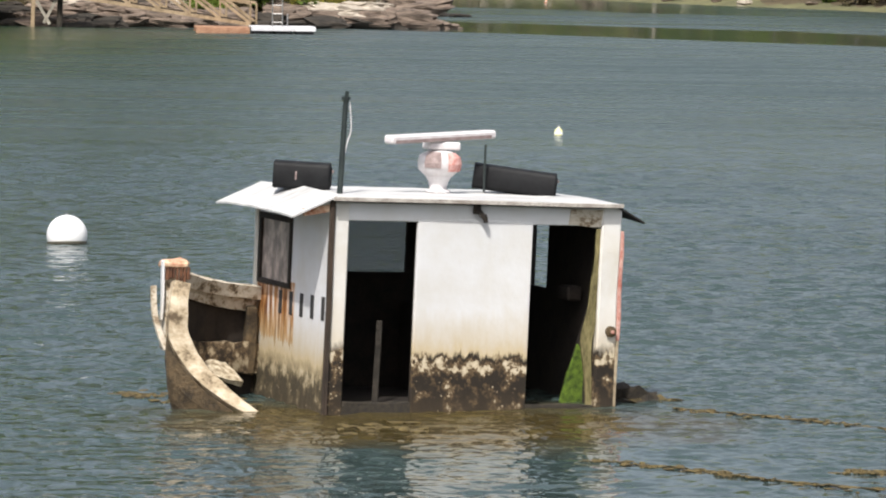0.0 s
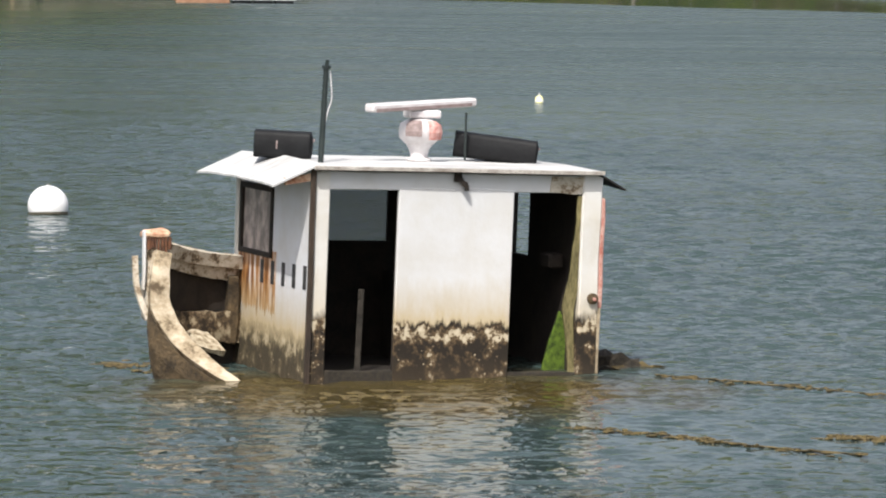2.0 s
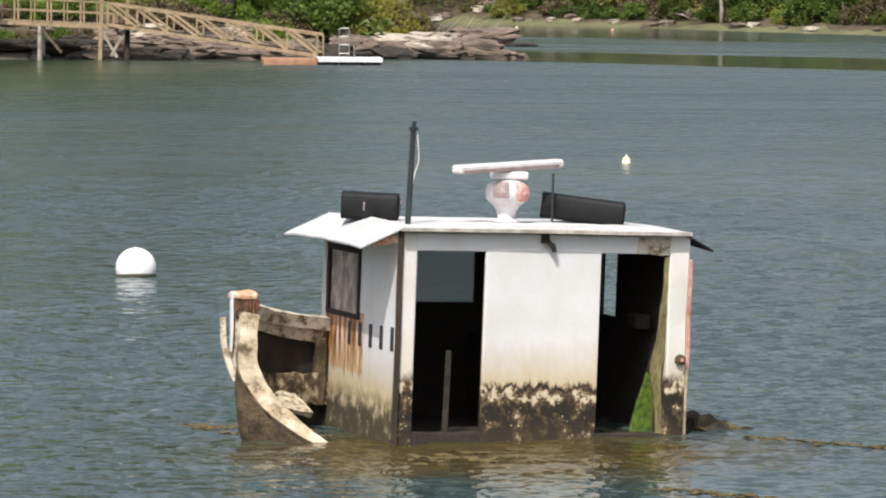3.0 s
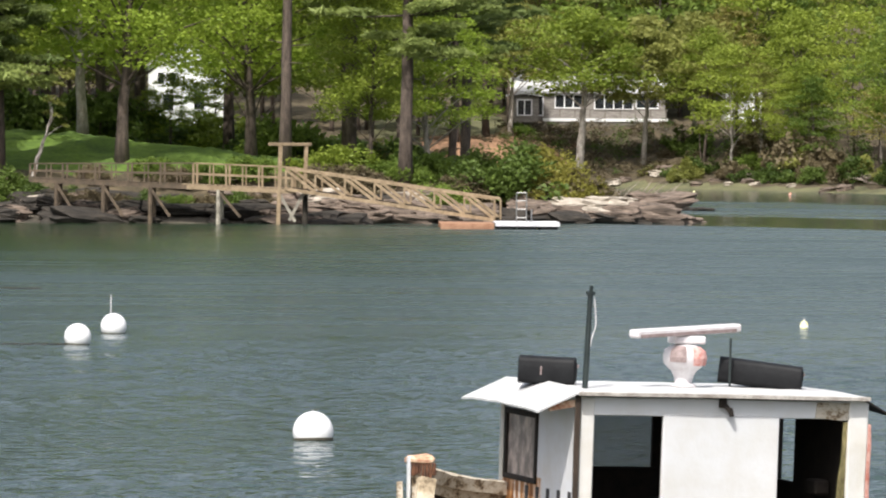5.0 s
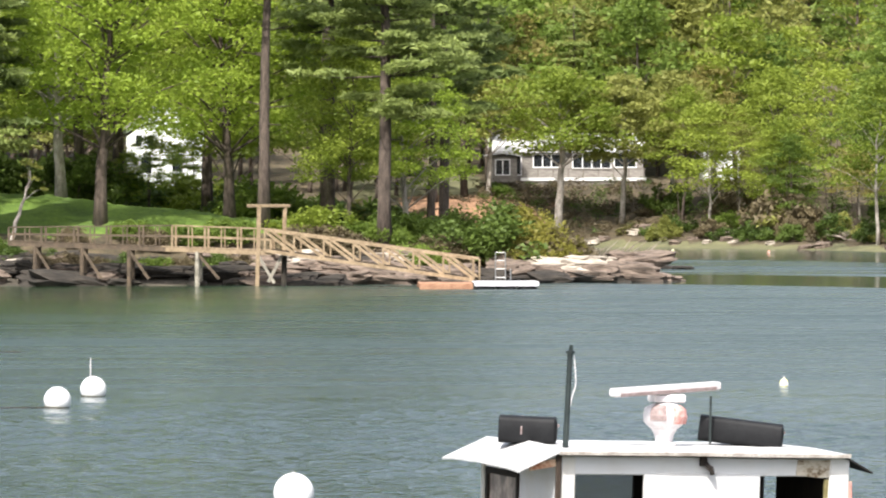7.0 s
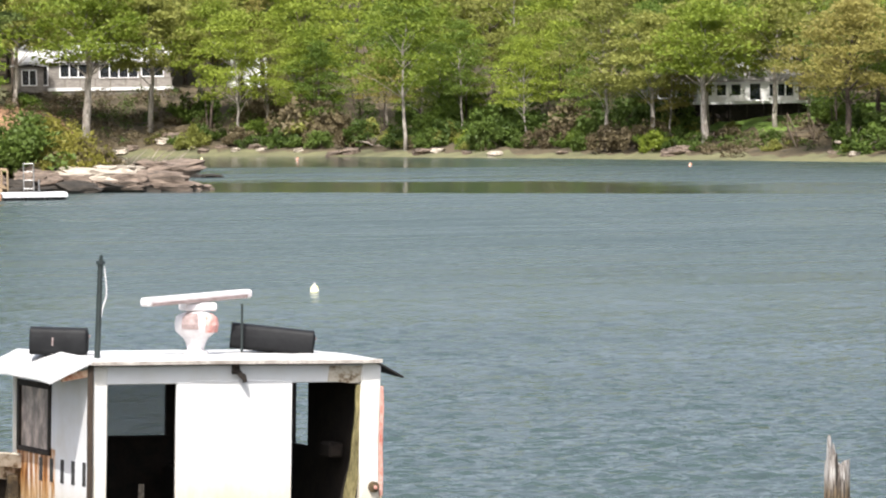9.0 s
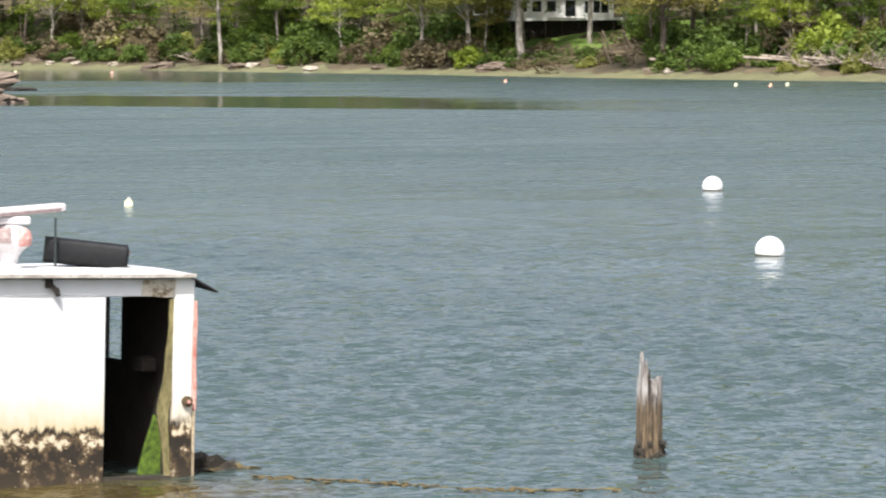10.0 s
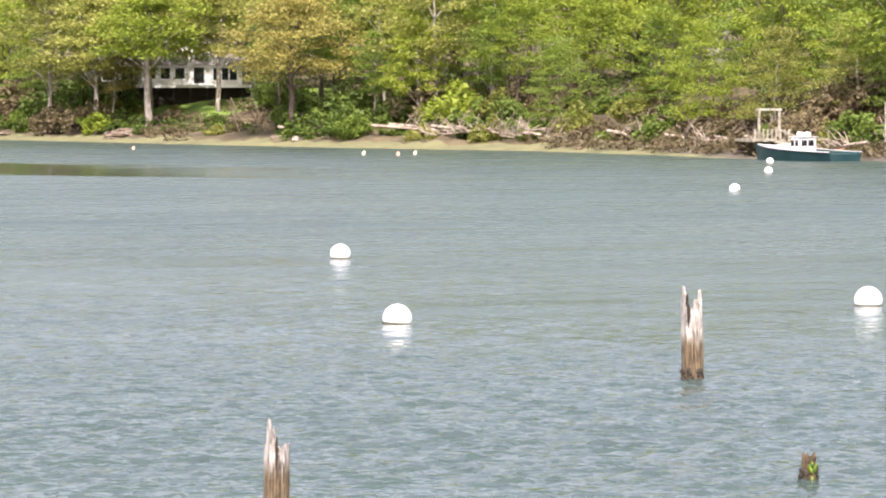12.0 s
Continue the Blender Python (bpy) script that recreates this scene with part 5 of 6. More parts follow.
def gable_roof(x0, x1, y0, y1, z, rise, along="x", over=0.35, thick=0.16):
    bm_ = bmesh.new()
    if along == "x":
        ym = (y0 + y1) / 2
        sec = [(y0 - over, z - over * rise / (ym - y0)), (ym, z + rise), (y1 + over, z - over * rise / (ym - y0))]
        prof = [[(x, p, q) for p, q in sec] + [(x, p, q + thick) for p, q in sec[::-1]] for x in (x0 - over, x1 + over)]
    else:
        xm = (x0 + x1) / 2
        sec = [(x0 - over, z - over * rise / (xm - x0)), (xm, z + rise), (x1 + over, z - over * rise / (xm - x0))]
        prof = [[(p, y, q) for p, q in sec] + [(p, y, q + thick) for p, q in sec[::-1]] for y in (y0 - over, y1 + over)]
    a, b = [[bm_.verts.new(c) for c in pr] for pr in prof]
    for k in range(6):
        bm_.faces.new((a[k], a[(k + 1) % 6], b[(k + 1) % 6], b[k]))
    bm_.faces.new(a[::-1])
    bm_.faces.new(b)
    bmesh.ops.recalc_face_normals(bm_, faces=bm_.faces)
    return bm_


def gable_body(x0, x1, y0, y1, z0, z1, rise, along="x"):
    bm_ = box((x0, y0, z0), (x1, y1, z1))
    if along == "x":
        for x in (x0, x1):
            bm_.faces.new([bm_.verts.new(c) for c in ((x, y0, z1), (x, y1, z1), (x, (y0 + y1) / 2, z1 + rise))])
    else:
        for y in (y0, y1):
            bm_.faces.new([bm_.verts.new(c) for c in ((x0, y, z1), (x1, y, z1), ((x0 + x1) / 2, y, z1 + rise))])
    return bm_


def small_house(label, x0, x1, y0, y1, z0, z1, rise, wall, roof_m, wins, along="x"):
    h_ = thing("house", label, "house", group="houses among the trees")
    gz = min(ground_z(x0, y0), ground_z(x1, y0), z0) - 0.8
    part("wall", gable_body(x0, x1, y0, y1, gz, z1, rise, along), wall, h_)
    part("roof", gable_roof(x0, x1, y0, y1, z1, rise, along), roof_m, h_)
    for a, b, c, d, n in wins:
        window_in(h_, a, b, y0 - 0.02, c, d, n)
    return h_


grey_house = small_house("long grey shingled cottage with pale roof and white window bands", 15.8, 29.6, 384.5, 391, 5.4, 8.35, 1.5, M_SHINGLE, M_HOUSEROOF,
                         [(19.6, 22.0, 6.9, 8.0, 3), (23.2, 26.6, 6.8, 8.0, 4), (27.0, 28.9, 6.9, 8.0, 2), (17.2, 18.4, 6.2, 8.0, 1)])
part("skirting", box((18.4, 383.6, 4.4), (29.8, 383.75, 5.9)), M_LATTICE, grey_house, "weathered slatted skirting")
part("deck", box((18.4, 383.5, 5.62), (29.8, 384.5, 5.9)), M_TRIM, grey_house, "white deck edge")
for k in range(9):
    part("corner_board", box((18.5 + k * 1.38, 383.66, 5.9), (18.62 + k * 1.38, 383.76, 6.7)), M_LATTICE, grey_house)
part("deck_rail", box((18.4, 383.66, 6.66), (29.8, 383.76, 6.74)), M_LATTICE, grey_house)
part("wing", gable_body(15.4, 18.0, 383.2, 386.5, 5.5, 7.9, 0.01, "y"), M_SHINGLE, grey_house, "grey shingled wing")
part("wing_roof", gable_roof(15.4, 18.0, 383.2, 386.5, 7.9, 0.2, "y", 0.3), M_HOUSEROOF, grey_house, "pale wing roof")
window_in(grey_house, 16.1, 17.3, 383.18, 6.2, 7.5, 2)
part("dormer", gable_body(19.2, 21.6, 385.6, 388.4, 8.9, 10.0, 0.01, "y"), M_CLAP, grey_house, "white dormer")
part("dormer_roof", gable_roof(19.2, 21.6, 385.6, 388.4, 9.9, 0.7, "y", 0.3), M_HOUSEROOF, grey_house)
white_house = small_house("white clapboard house with dark upper windows behind maples", -13.0, -7.8, 285, 293, 5.0, 8.9, 2.0, M_CLAP, M_TILEROOF,
                          [(-12.35, -11.95, 7.7, 8.45, 1), (-11.55, -11.15, 7.7, 8.45, 1), (-9.9, -9.2, 6.0, 7.2, 1), (-12.0, -11.3, 5.9, 7.0, 1)], "y")
shore_house = small_house("white cottage with a row of dark windows above the bank", 63.0, 70.6, 308, 315, 4.1, 5.55, 1.5, M_CLAP, M_TILEROOF,
                          [(63.3, 64.0, 4.4, 5.2, 1), (64.4, 65.1, 4.4, 5.2, 1), (65.5, 66.2, 4.4, 5.2, 1), (66.9, 67.7, 4.05, 5.25, 1), (68.4, 70.2, 4.3, 5.2, 3)])
part("deck", box((62.4, 305.8, 3.75), (71.2, 308, 3.95)), M_TRIM, shore_house, "white deck")
# near-black sheet and posts stand for the shade below the deck
part("skirting", box((59.6, 306.3, 1.5), (71.1, 306.4, 3.75)), M_DARKWOOD, shore_house, "skirting coloured dark as shade below the deck")
for k in range(7):
    part("deck_post", box((63.6 + k * 1.3, 305.9, 2.2), (63.75 + k * 1.3, 306.05, 3.75)), M_DARKWOOD, shore_house)
part("wing", gable_body(59.8, 62.9, 309, 314, 1.5, 5.7, 0.01, "y"), M_SHINGLE, shore_house, "grey shingled wing")
part("wing_roof", gable_roof(59.8, 62.9, 309, 314, 5.7, 0.5, "y", 0.3), M_TILEROOF, shore_house, "grey wing roof")
for x in (60.2, 61.6):
    window_in(shore_house, x, x + 0.9, 308.98, 4.3, 5.3, 1)
part("upper_gable", gable_body(66.0, 68.6, 309.5, 313, 5.8, 6.6, 0.7, "y"), M_CLAP, shore_house, "white upper gable")
small_house("white shed far back in the woods", 36.5, 40.0, 400, 404, 6.5, 9.2, 1.0, M_CLAP, M_TILEROOF, [])
small_house("grey house with a faded red roof beyond the lawn", -36, -26.5, 268, 276, 4.6, 6.5, 0.9, M_CLAP, M_PINKROOF, [(-29.0, -27.8, 5.2, 6.1, 2), (-31.5, -30.3, 5.2, 6.1, 2)])
small_house("grey house with white trim high in the woods", 95.0, 101.0, 285, 291, 6.5, 8.7, 1.6, M_TILEROOF, M_TILEROOF, [(95.6, 96.6, 7.2, 8.3, 1), (98, 99, 7.2, 8.3, 1)])
steps = thing("bank_steps", "weathered dark wooden steps on the bank", "steps")
for k in range(6):
    part("tread", box((64.8, 283.0 + k * 0.5, 0.7 + k * 0.26), (66.2, 283.45 + k * 0.5, 0.76 + k * 0.26)), M_DECKDARK, steps)
for x in (64.75, 66.25):
    part("stringer", beam((x, 282.8, 0.5), (x, 286, 2.2), 0.06, 0.2), M_DECKDARK, steps)
    part("handrail", beam((x, 282.8, 1.5), (x, 286, 3.1), 0.06, 0.08), M_DECKDARK, steps)
    for k in range(3):
        part("rail_post", beam((x, 282.9 + k * 1.5, 0.5 + k * 0.7), (x, 282.9 + k * 1.5, 1.5 + k * 0.8), 0.08, 0.08), M_DECKDARK, steps)
# timber landing at the water beside the moored boat
pier = thing("boat_landing", "weathered grey landing with a tall gantry arch and sloping ramp", "pier")
for x, y in ((81.15, 223.9), (82.2, 223.45)):
    part("arch_post", beam((x, y, -0.3), (x, y, 2.7), 0.13, 0.13), M_PILEGREY, pier)
part("arch_beam", beam((81.0, 223.97, 2.72), (82.35, 223.38, 2.72), 0.14, 0.12), M_PILEGREY, pier)
part("platform", box((80.6, 223.4, 0.9), (82.6, 226.4, 1.05)), M_PILEGREY, pier)
for k in range(4):
    part("cross_brace", beam((80.7 + k * 0.45, 223.25 - k * 0.18, 0.95), (81.2 + k * 0.45, 223.05 - k * 0.18, 1.62), 0.07, 0.05), M_PILEGREY, pier)
for k in range(9):
    part("picket", beam((80.7 + k * 0.22, 223.3 - k * 0.09, 0.95), (80.7 + k * 0.22, 223.3 - k * 0.09, 1.62), 0.10, 0.05), M_PILEGREY, pier)
part("ramp_rail", beam((81.9, 223.2, 1.65), (83.2, 219.5, 0.7), 0.08, 0.12), M_PILEGREY, pier)
part("ramp", beam((81.9, 223.6, 1.0), (83.3, 219.8, 0.35), 0.9, 0.08), M_PILEGREY, pier)
st = thing("shore_stairs", "weathered grey stairs and landing at the shore", "stairs")
for k in range(8):
    part("tread", box((85.6 + k * 0.02, 213.5 + k * 0.3, 0.6 + k * 0.24), (86.9 + k * 0.02, 213.8 + k * 0.3, 0.66 + k * 0.24)), M_PILEGREY, st)
for x in (85.5, 87.0):
    for k in range(3):
        part("post", beam((x, 213.4 + k * 1.1, 0.2), (x, 213.4 + k * 1.1, 2.6 + 0.3 * k), 0.10, 0.10), M_PILEGREY, st)
    part("rail", beam((x, 213.4, 2.55), (x, 215.7, 3.1), 0.07, 0.10), M_PILEGREY, st)

# ---------------------------------------------------------------- the moored lobster boat by the far shore
mb = thing("lobster_boat", "moored white lobster boat with a dark teal hull", "boat", Matrix.Translation((79.45, 219.3, 0)) @ pose(0, 0, 0, 0, 0, -67))
# local x from bow to stern, 7.4 m long
bm = bmesh.new()
rings = []
for k in range(13):
    u = k / 12
    half = 1.25 * (1 - (1 - min(u / 0.55, 1)) ** 2.2) * (1 - 0.12 * max(u - 0.6, 0)) + 0.02
    sheer = 0.84 - 0.50 * u * (1.5 - 0.6 * u) * 0.75
    rings.append([bm.verts.new((6.9 * u - (0.25 * s_ if u == 0 else 0), w_ * half, z_)) for w_, z_, s_ in
                  ((-0.3, -0.5, -1), (-0.85, -0.15, 0), (-1, sheer, 1), (-0.94, sheer, 1), (-0.9, sheer - 0.12, 1), (0.9, sheer - 0.12, 1), (0.94, sheer, 1), (1, sheer, 1), (0.85, -0.15, 0), (0.3, -0.5, -1))])
for a, b in zip(rings, rings[1:]):
    for k in range(10):
        bm.faces.new((a[k], a[(k + 1) % 10], b[(k + 1) % 10], b[k]))
bm.faces.new(rings[-1])
bmesh.ops.recalc_face_normals(bm, faces=bm.faces)
part("hull", bm, M_TEALHULL, mb, "dark teal hull")
bm = box((0.9, -0.9, 0.40), (3.2, 0.9, 0.92), 0.08)
for v in bm.verts:
    v.co.y *= 0.40 + 0.26 * (v.co.x - 0.9)
    v.co.z -= 0.08 * (3.0 - v.co.x) * (v.co.z > 0.7)
part("trunk_cabin", bm, M_BOATWHITE, mb, "white trunk cabin")
wh = part("wheelhouse", box((3.2, -0.66, 0.35), (4.0, 0.66, 1.27), 0.10), M_BOATWHITE, mb, "white wheelhouse")
part("wheelhouse_roof", box((3.17, -0.69, 1.27), (4.05, 0.69, 1.31), 0.015), M_BOATWHITE, wh)
for x0, x1 in ((3.3, 3.56), (3.66, 3.9)):
    for sy in (-0.862, 0.855):
        part("pane", box((x0, sy * 0.78, 0.80), (x1, sy * 0.78 + 0.012, 1.12)), M_PANE, wh, "dark cabin window")
for sy in (-1, 1):
    rail_ = []
    for k in range(13):
        u = k / 12
        half = 1.25 * (1 - (1 - min(u / 0.55, 1)) ** 2.2) * (1 - 0.12 * max(u - 0.6, 0)) + 0.03
        rail_.append(Vector((6.9 * u, sy * half, 0.845 - 0.50 * u * (1.5 - 0.6 * u) * 0.75)))
    part("sheer_rail", plank_along(rail_, 0.045, 0.04, (0, 0, 1)), M_BOATWHITE, mb, "white sheer rail")
for y0 in (-0.52, -0.02):
    part("pane", box((3.99, y0, 0.80), (4.008, y0 + 0.42, 1.12), 0.0), M_PANE, wh, "dark cabin window")
for x in (3.4, 3.98):
    part("liferaft", disc((x - 0.05, 0, 1.42), 0.15, 0.26, "x", 14), M_BOATWHITE, mb)


# ---------------------------------------------------------------- trees and bushes
def leaf_mesh(name, centres, spread, per, size, material, seed, flat=0.55, droop=0.0, slim=0.62):
    """Many small leaf sprays, gathered in clumps round the given centres."""
    rs = np.random.RandomState(seed)
    c = np.repeat(np.asarray(centres, float), per, 0)
    sp = np.repeat(np.asarray(spread, float), per)
    off = rs.normal(size=c.shape)
    off /= np.linalg.norm(off, axis=1, keepdims=True) + 1e-9
    off *= (rs.rand(len(c), 1) ** 0.45) * sp[:, None]
    off[:, 2] *= flat
    c = c + off
    c[:, 2] -= droop * np.hypot(off[:, 0], off[:, 1])
    u = rs.normal(size=c.shape)
    u[:, 2] *= 0.45
    u /= np.linalg.norm(u, axis=1, keepdims=True)
    w = rs.normal(size=c.shape)
    w = np.cross(u, w)
    w /= np.linalg.norm(w, axis=1, keepdims=True)
    s = size * (0.55 + 0.9 * rs.rand(len(c), 1))
    v = np.stack([c - u * s * 0.5 - w * s * slim * 0.3, c + u * s * 0.55, c + w * s * slim * 0.6 - u * s * 0.15], 1).reshape(-1, 3)
    n = len(c)
    me_ = bpy.data.meshes.new(name)
    me_.vertices.add(3 * n)
    me_.vertices.foreach_set("co", v.ravel().astype(np.float32))
    me_.loops.add(3 * n)
    me_.loops.foreach_set("vertex_index", np.arange(3 * n, dtype=np.int32))
    me_.polygons.add(n)
    me_.polygons.foreach_set("loop_start", np.arange(0, 3 * n, 3, dtype=np.int32))
    me_.materials.append(material)
    me_.update(calc_edges=True)
    me_.validate()
    return me_


def trunk_line(rng, height, bend):
    return [Vector((bend * math.sin(u * 2.2 + rng.random()) * u + rng.gauss(0, 0.06), bend * 0.6 * math.sin(u * 3 + 1) * u + rng.gauss(0, 0.06), height * u)) for u in [k / 9 for k in range(10)]]


def deciduous(seed, height, crown_r, base, leaf, bark, clumps=34, per=95, size=0.36, thick=0.2, bend=0.5, stems=0):
    """Crown of leaf clumps at limb ends; returns the trunk and crown meshes."""
    rng = random.Random(seed)
    line = trunk_line(rng, height * 0.8, bend)
    line[0] = Vector((0, 0, -0.6))
    bm_ = tube(line, [thick * (1.35 if k == 0 else 1.0) * (1 - 0.85 * k / 9) + 0.02 for k in range(10)], 7, rough=thick * 0.18, seed=seed)
    for q in (-1, 1)[:stems]:
        lean_ = Vector((q * rng.uniform(0.3, 1.0), rng.uniform(-0.5, 0.5), 0)) * crown_r / 4
        tube([Vector((q * 0.35, 0, -0.5)) + lean_ * 0.2, lean_ + Vector((q * 0.3, 0, height * 0.3)), lean_ * 1.6 + Vector((q * 0.4, 0, height * 0.62))], [thick * 0.5, thick * 0.36, 0.02], 5, bm_, caps=False)
    centres, spread = [], []
    for i in range(clumps):
        u = base + (1 - base) * ((i + rng.random()) / clumps)
        z = height * u
        env = math.sin(math.pi * min(1, 0.16 + 0.84 * (u - base) / (1 - base)) ** 0.8) ** 0.7
        r = crown_r * env * rng.uniform(0.25, 1.05)
        a = i * 2.4 + rng.uniform(-0.5, 0.5)
        k = min(int(u * 10), 8)
        root = line[max(k - 1, 0)].lerp(line[k], 0.5)
        tip = Vector((line[k].x + r * math.cos(a), line[k].y + r * math.sin(a), z + rng.uniform(-0.4, 0.5)))
        if i % 2 == 0 and r > crown_r * 0.3:
            mid_ = root.lerp(tip, 0.55) + Vector((0, 0, 0.25))
            tube([root, mid_, tip], [thick * 0.36 * (1 - u * 0.6), thick * 0.2 * (1 - u * 0.5), 0.015], 5, bm_, caps=False)
        centres.append(tip)
        spread.append(rng.uniform(0.85, 1.75) * crown_r / 3.6)
    return mesh_of("trunk", bm_, bark, True), leaf_mesh("crown", centres, spread, per, size, leaf, seed, 0.30, 0.10)


def pine(seed, height, reach, bare, needle, bark, whorls=17, thick=0.34, bend=0.3, per=60, size=0.42):
    rng = random.Random(seed)
    line = trunk_line(rng, height, bend)
    line[0] = Vector((0, 0, -0.6))
    bm_ = tube(line, [thick * (1.25 if k == 0 else 1.0) * (1 - 0.88 * k / 9) + 0.02 for k in range(10)], 10, rough=thick * 0.16, seed=seed)
    centres, spread = [], []
    for i in range(whorls):
        u = bare + (1 - bare) * (i + 0.3 * rng.random()) / whorls
        z = height * u
        k = min(int(u * 9), 8)
        root = line[k].lerp(line[min(k + 1, 9)], u * 9 - k)
        ln = reach * (1 - 0.75 * (u - bare) / (1 - bare)) * rng.uniform(0.65, 1.1)
        for b_ in range(rng.choice([3, 4, 5])):
            a = rng.uniform(0, 6.28)
            l2 = ln * rng.uniform(0.5, 1.0)
            tip = root + Vector((l2 * math.cos(a), l2 * math.sin(a), l2 * rng.uniform(-0.05, 0.22)))
            tube([root, root.lerp(tip, 0.5) - Vector((0, 0, 0.12)), tip], [thick * 0.20 * (1 - u * 0.5), thick * 0.12, 0.02], 5, bm_, caps=False)
            for q in (0.45, 0.72, 1.0):
                if l2 * q > 0.6:
                    centres.append(root.lerp(tip, q) + Vector((rng.gauss(0, 0.2), rng.gauss(0, 0.2), 0.12)))
                    spread.append(rng.uniform(0.55, 1.0) * reach / 4.2)
    for i in range(int(6 * bare / 0.3)):                      # dead snags on the bare stem
        z = height * bare * rng.uniform(0.35, 1.0)
        a, l2 = rng.uniform(0, 6.28), rng.uniform(0.5, 1.6)
        k = min(int(z / height * 9), 8)
        p = line[k].lerp(line[k + 1], z / height * 9 - k)
        tube([p, p + Vector((l2 * math.cos(a), l2 * math.sin(a), rng.uniform(-0.1, 0.3)))], [0.045, 0.012], 5, bm_, caps=False)
    return mesh_of("trunk", bm_, bark, True), leaf_mesh("crown", centres, spread, per, size, needle, seed, 0.26, 0.05, 0.30)


def plant(meshes, x, y, s, turn, name, label, category, group, z=None, sz=1.0, leanx=0.0):
    t_ = thing(name, label, category, Matrix.LocRotScale((x, y, ground_z(x, y) if z is None else z), Euler((0, leanx, turn)), (s, s, s * sz)), group)
    part("trunk", meshes[0], None, t_)
    part("crown", meshes[1], None, t_)
    return t_


rt = random.Random(77)
LEAFNAME = ["bright spring-green", "mid-green", "olive-green", "tawny budding"]
far_kinds = []
for pal in range(4):
    for v in range(3 if pal < 2 else 2):
        bark = M_PALEBARK if v == 0 else M_BARK
        far_kinds.append((pal, deciduous(100 + pal * 10 + v, 13, (4.4, 5.0, 4.0)[v], (0.36, 0.42, 0.28)[v], M_LEAF[pal], bark, (42, 46, 42)[v], 125, 0.30, (0.14, 0.18, 0.12)[v], (0.5, 0.9, 0.3)[v], v)))
fine_kinds = {0: [deciduous(180 + v, 13, (4.4, 4.8)[v], 0.16, M_LEAF[0], (M_PALEBARK, M_BARK)[v], 50, 165, 0.25, 0.15, 0.6) for v in range(2)], 1: [deciduous(183, 13, 4.6, 0.18, M_LEAF[1], M_BARK, 50, 165, 0.25, 0.15, 0.6)],
              2: [deciduous(184, 12, 4.4, 0.2, M_LEAF[2], M_PALEBARK, 50, 165, 0.25, 0.14, 0.6)], 3: [deciduous(185, 11, 4.2, 0.24, M_LEAF[2], M_PALEBARK, 46, 150, 0.25, 0.14, 0.6)]}
back_kinds = [(p, deciduous(160 + p, 14, 4.8, 0.28, M_LEAF[p], M_BARK, 46, 58, 0.48, 0.18, 0.5)) for p in range(4)]
back_pal = {p: [m] for p, m in back_kinds}
by_pal = {p: [m for q, m in far_kinds if q == p] for p in range(4)}
conifers = [pine(300 + v, 17, 3.4, (0.12, 0.25)[v], M_NEEDLE, M_BARK, 18, 0.24, 0.2, 70, 0.5) for v in range(2)]


def wood_tree(x, y, weights=(5, 4, 2.5, 0.8), scale=(0.8, 1.25), conifer=0.06, z=None, back=False):
    if rt.random() < conifer:
        return plant(rt.choice(conifers), x, y, rt.uniform(*scale), rt.uniform(0, 6.3), "pine_tree", "dark green pine standing in the shore wood", "tree", "shore wood trees", z)
    pal = rt.choices(range(4), weights)[0]
    return plant(rt.choice((back_pal if back else fine_kinds if math.hypot(x, y) < 268 else by_pal)[pal]), x, y, rt.uniform(*scale), rt.uniform(0, 6.3), "leafy_tree", LEAFNAME[pal] + " leafy tree in the shore wood", "tree", "shore wood trees", z, rt.uniform(0.9, 1.15))


# sight lines kept clear: (azimuth x/y from, to, nearest y beyond which the house stands)
GAPS = ((0.0385, 0.0790, 384.0), (-0.0455, -0.0290, 284.0), (0.205, 0.231, 307.0))


def in_gap(x, y, pad=0.0):
    return any(g0 - pad < x / y < g1 + pad and y < gy_ for g0, g1, gy_ in GAPS)


# far shore: rows parallel to the waterline
def along_shore(k0, k1, step, off):
    out = []
    for k in range(k0, k1):
        a, b = SHORE[k], SHORE[k + 1]
        ln = np.hypot(*(b - a))
        n = np.array([-(b - a)[1], (b - a)[0]]) / ln
        for q in range(max(1, int(ln / step))):
            t = (q + rt.random()) / max(1, int(ln / step))
            p = a + (b - a) * t + n * (off + rt.uniform(-1.2, 1.2) * min(off / 5, 2))
            out.append((float(p[0]), float(p[1])))
    return out


for off, step, sc in ((6.5, 5.5, (0.42, 0.66)), (10, 4.6, (0.55, 0.8)), (15, 4.6, (0.65, 0.92)), (22, 5.0, (0.8, 1.1)), (31, 5.5, (0.95, 1.2)), (43, 6.5, (1.0, 1.3)), (60, 8.0, (1.1, 1.4))):
    for x, y in along_shore(13, 26, step, off):
        if float(shore_distance(np.array([x]), np.array([y]))[0]) < off * 0.6 or x / y > 0.41:
            continue
        if in_gap(x, y, 0.007 if off < 20 else 0.0) and not rt.random() < 0.05:
            continue
        w = (5, 4, 2.5, 0.8)
        if 0.225 < x / y < 0.262 and off < 20:
            w = (2, 1.5, 3, 2)
        elif x / y > 0.27:
            w = (7, 3, 1, 0.2)
        elif x / y < 0.10:
            w = (3, 3, 5, 1.5)
        wood_tree(x, y, w, sc, 0.04 if off < 20 else 0.12, back=off > 20)
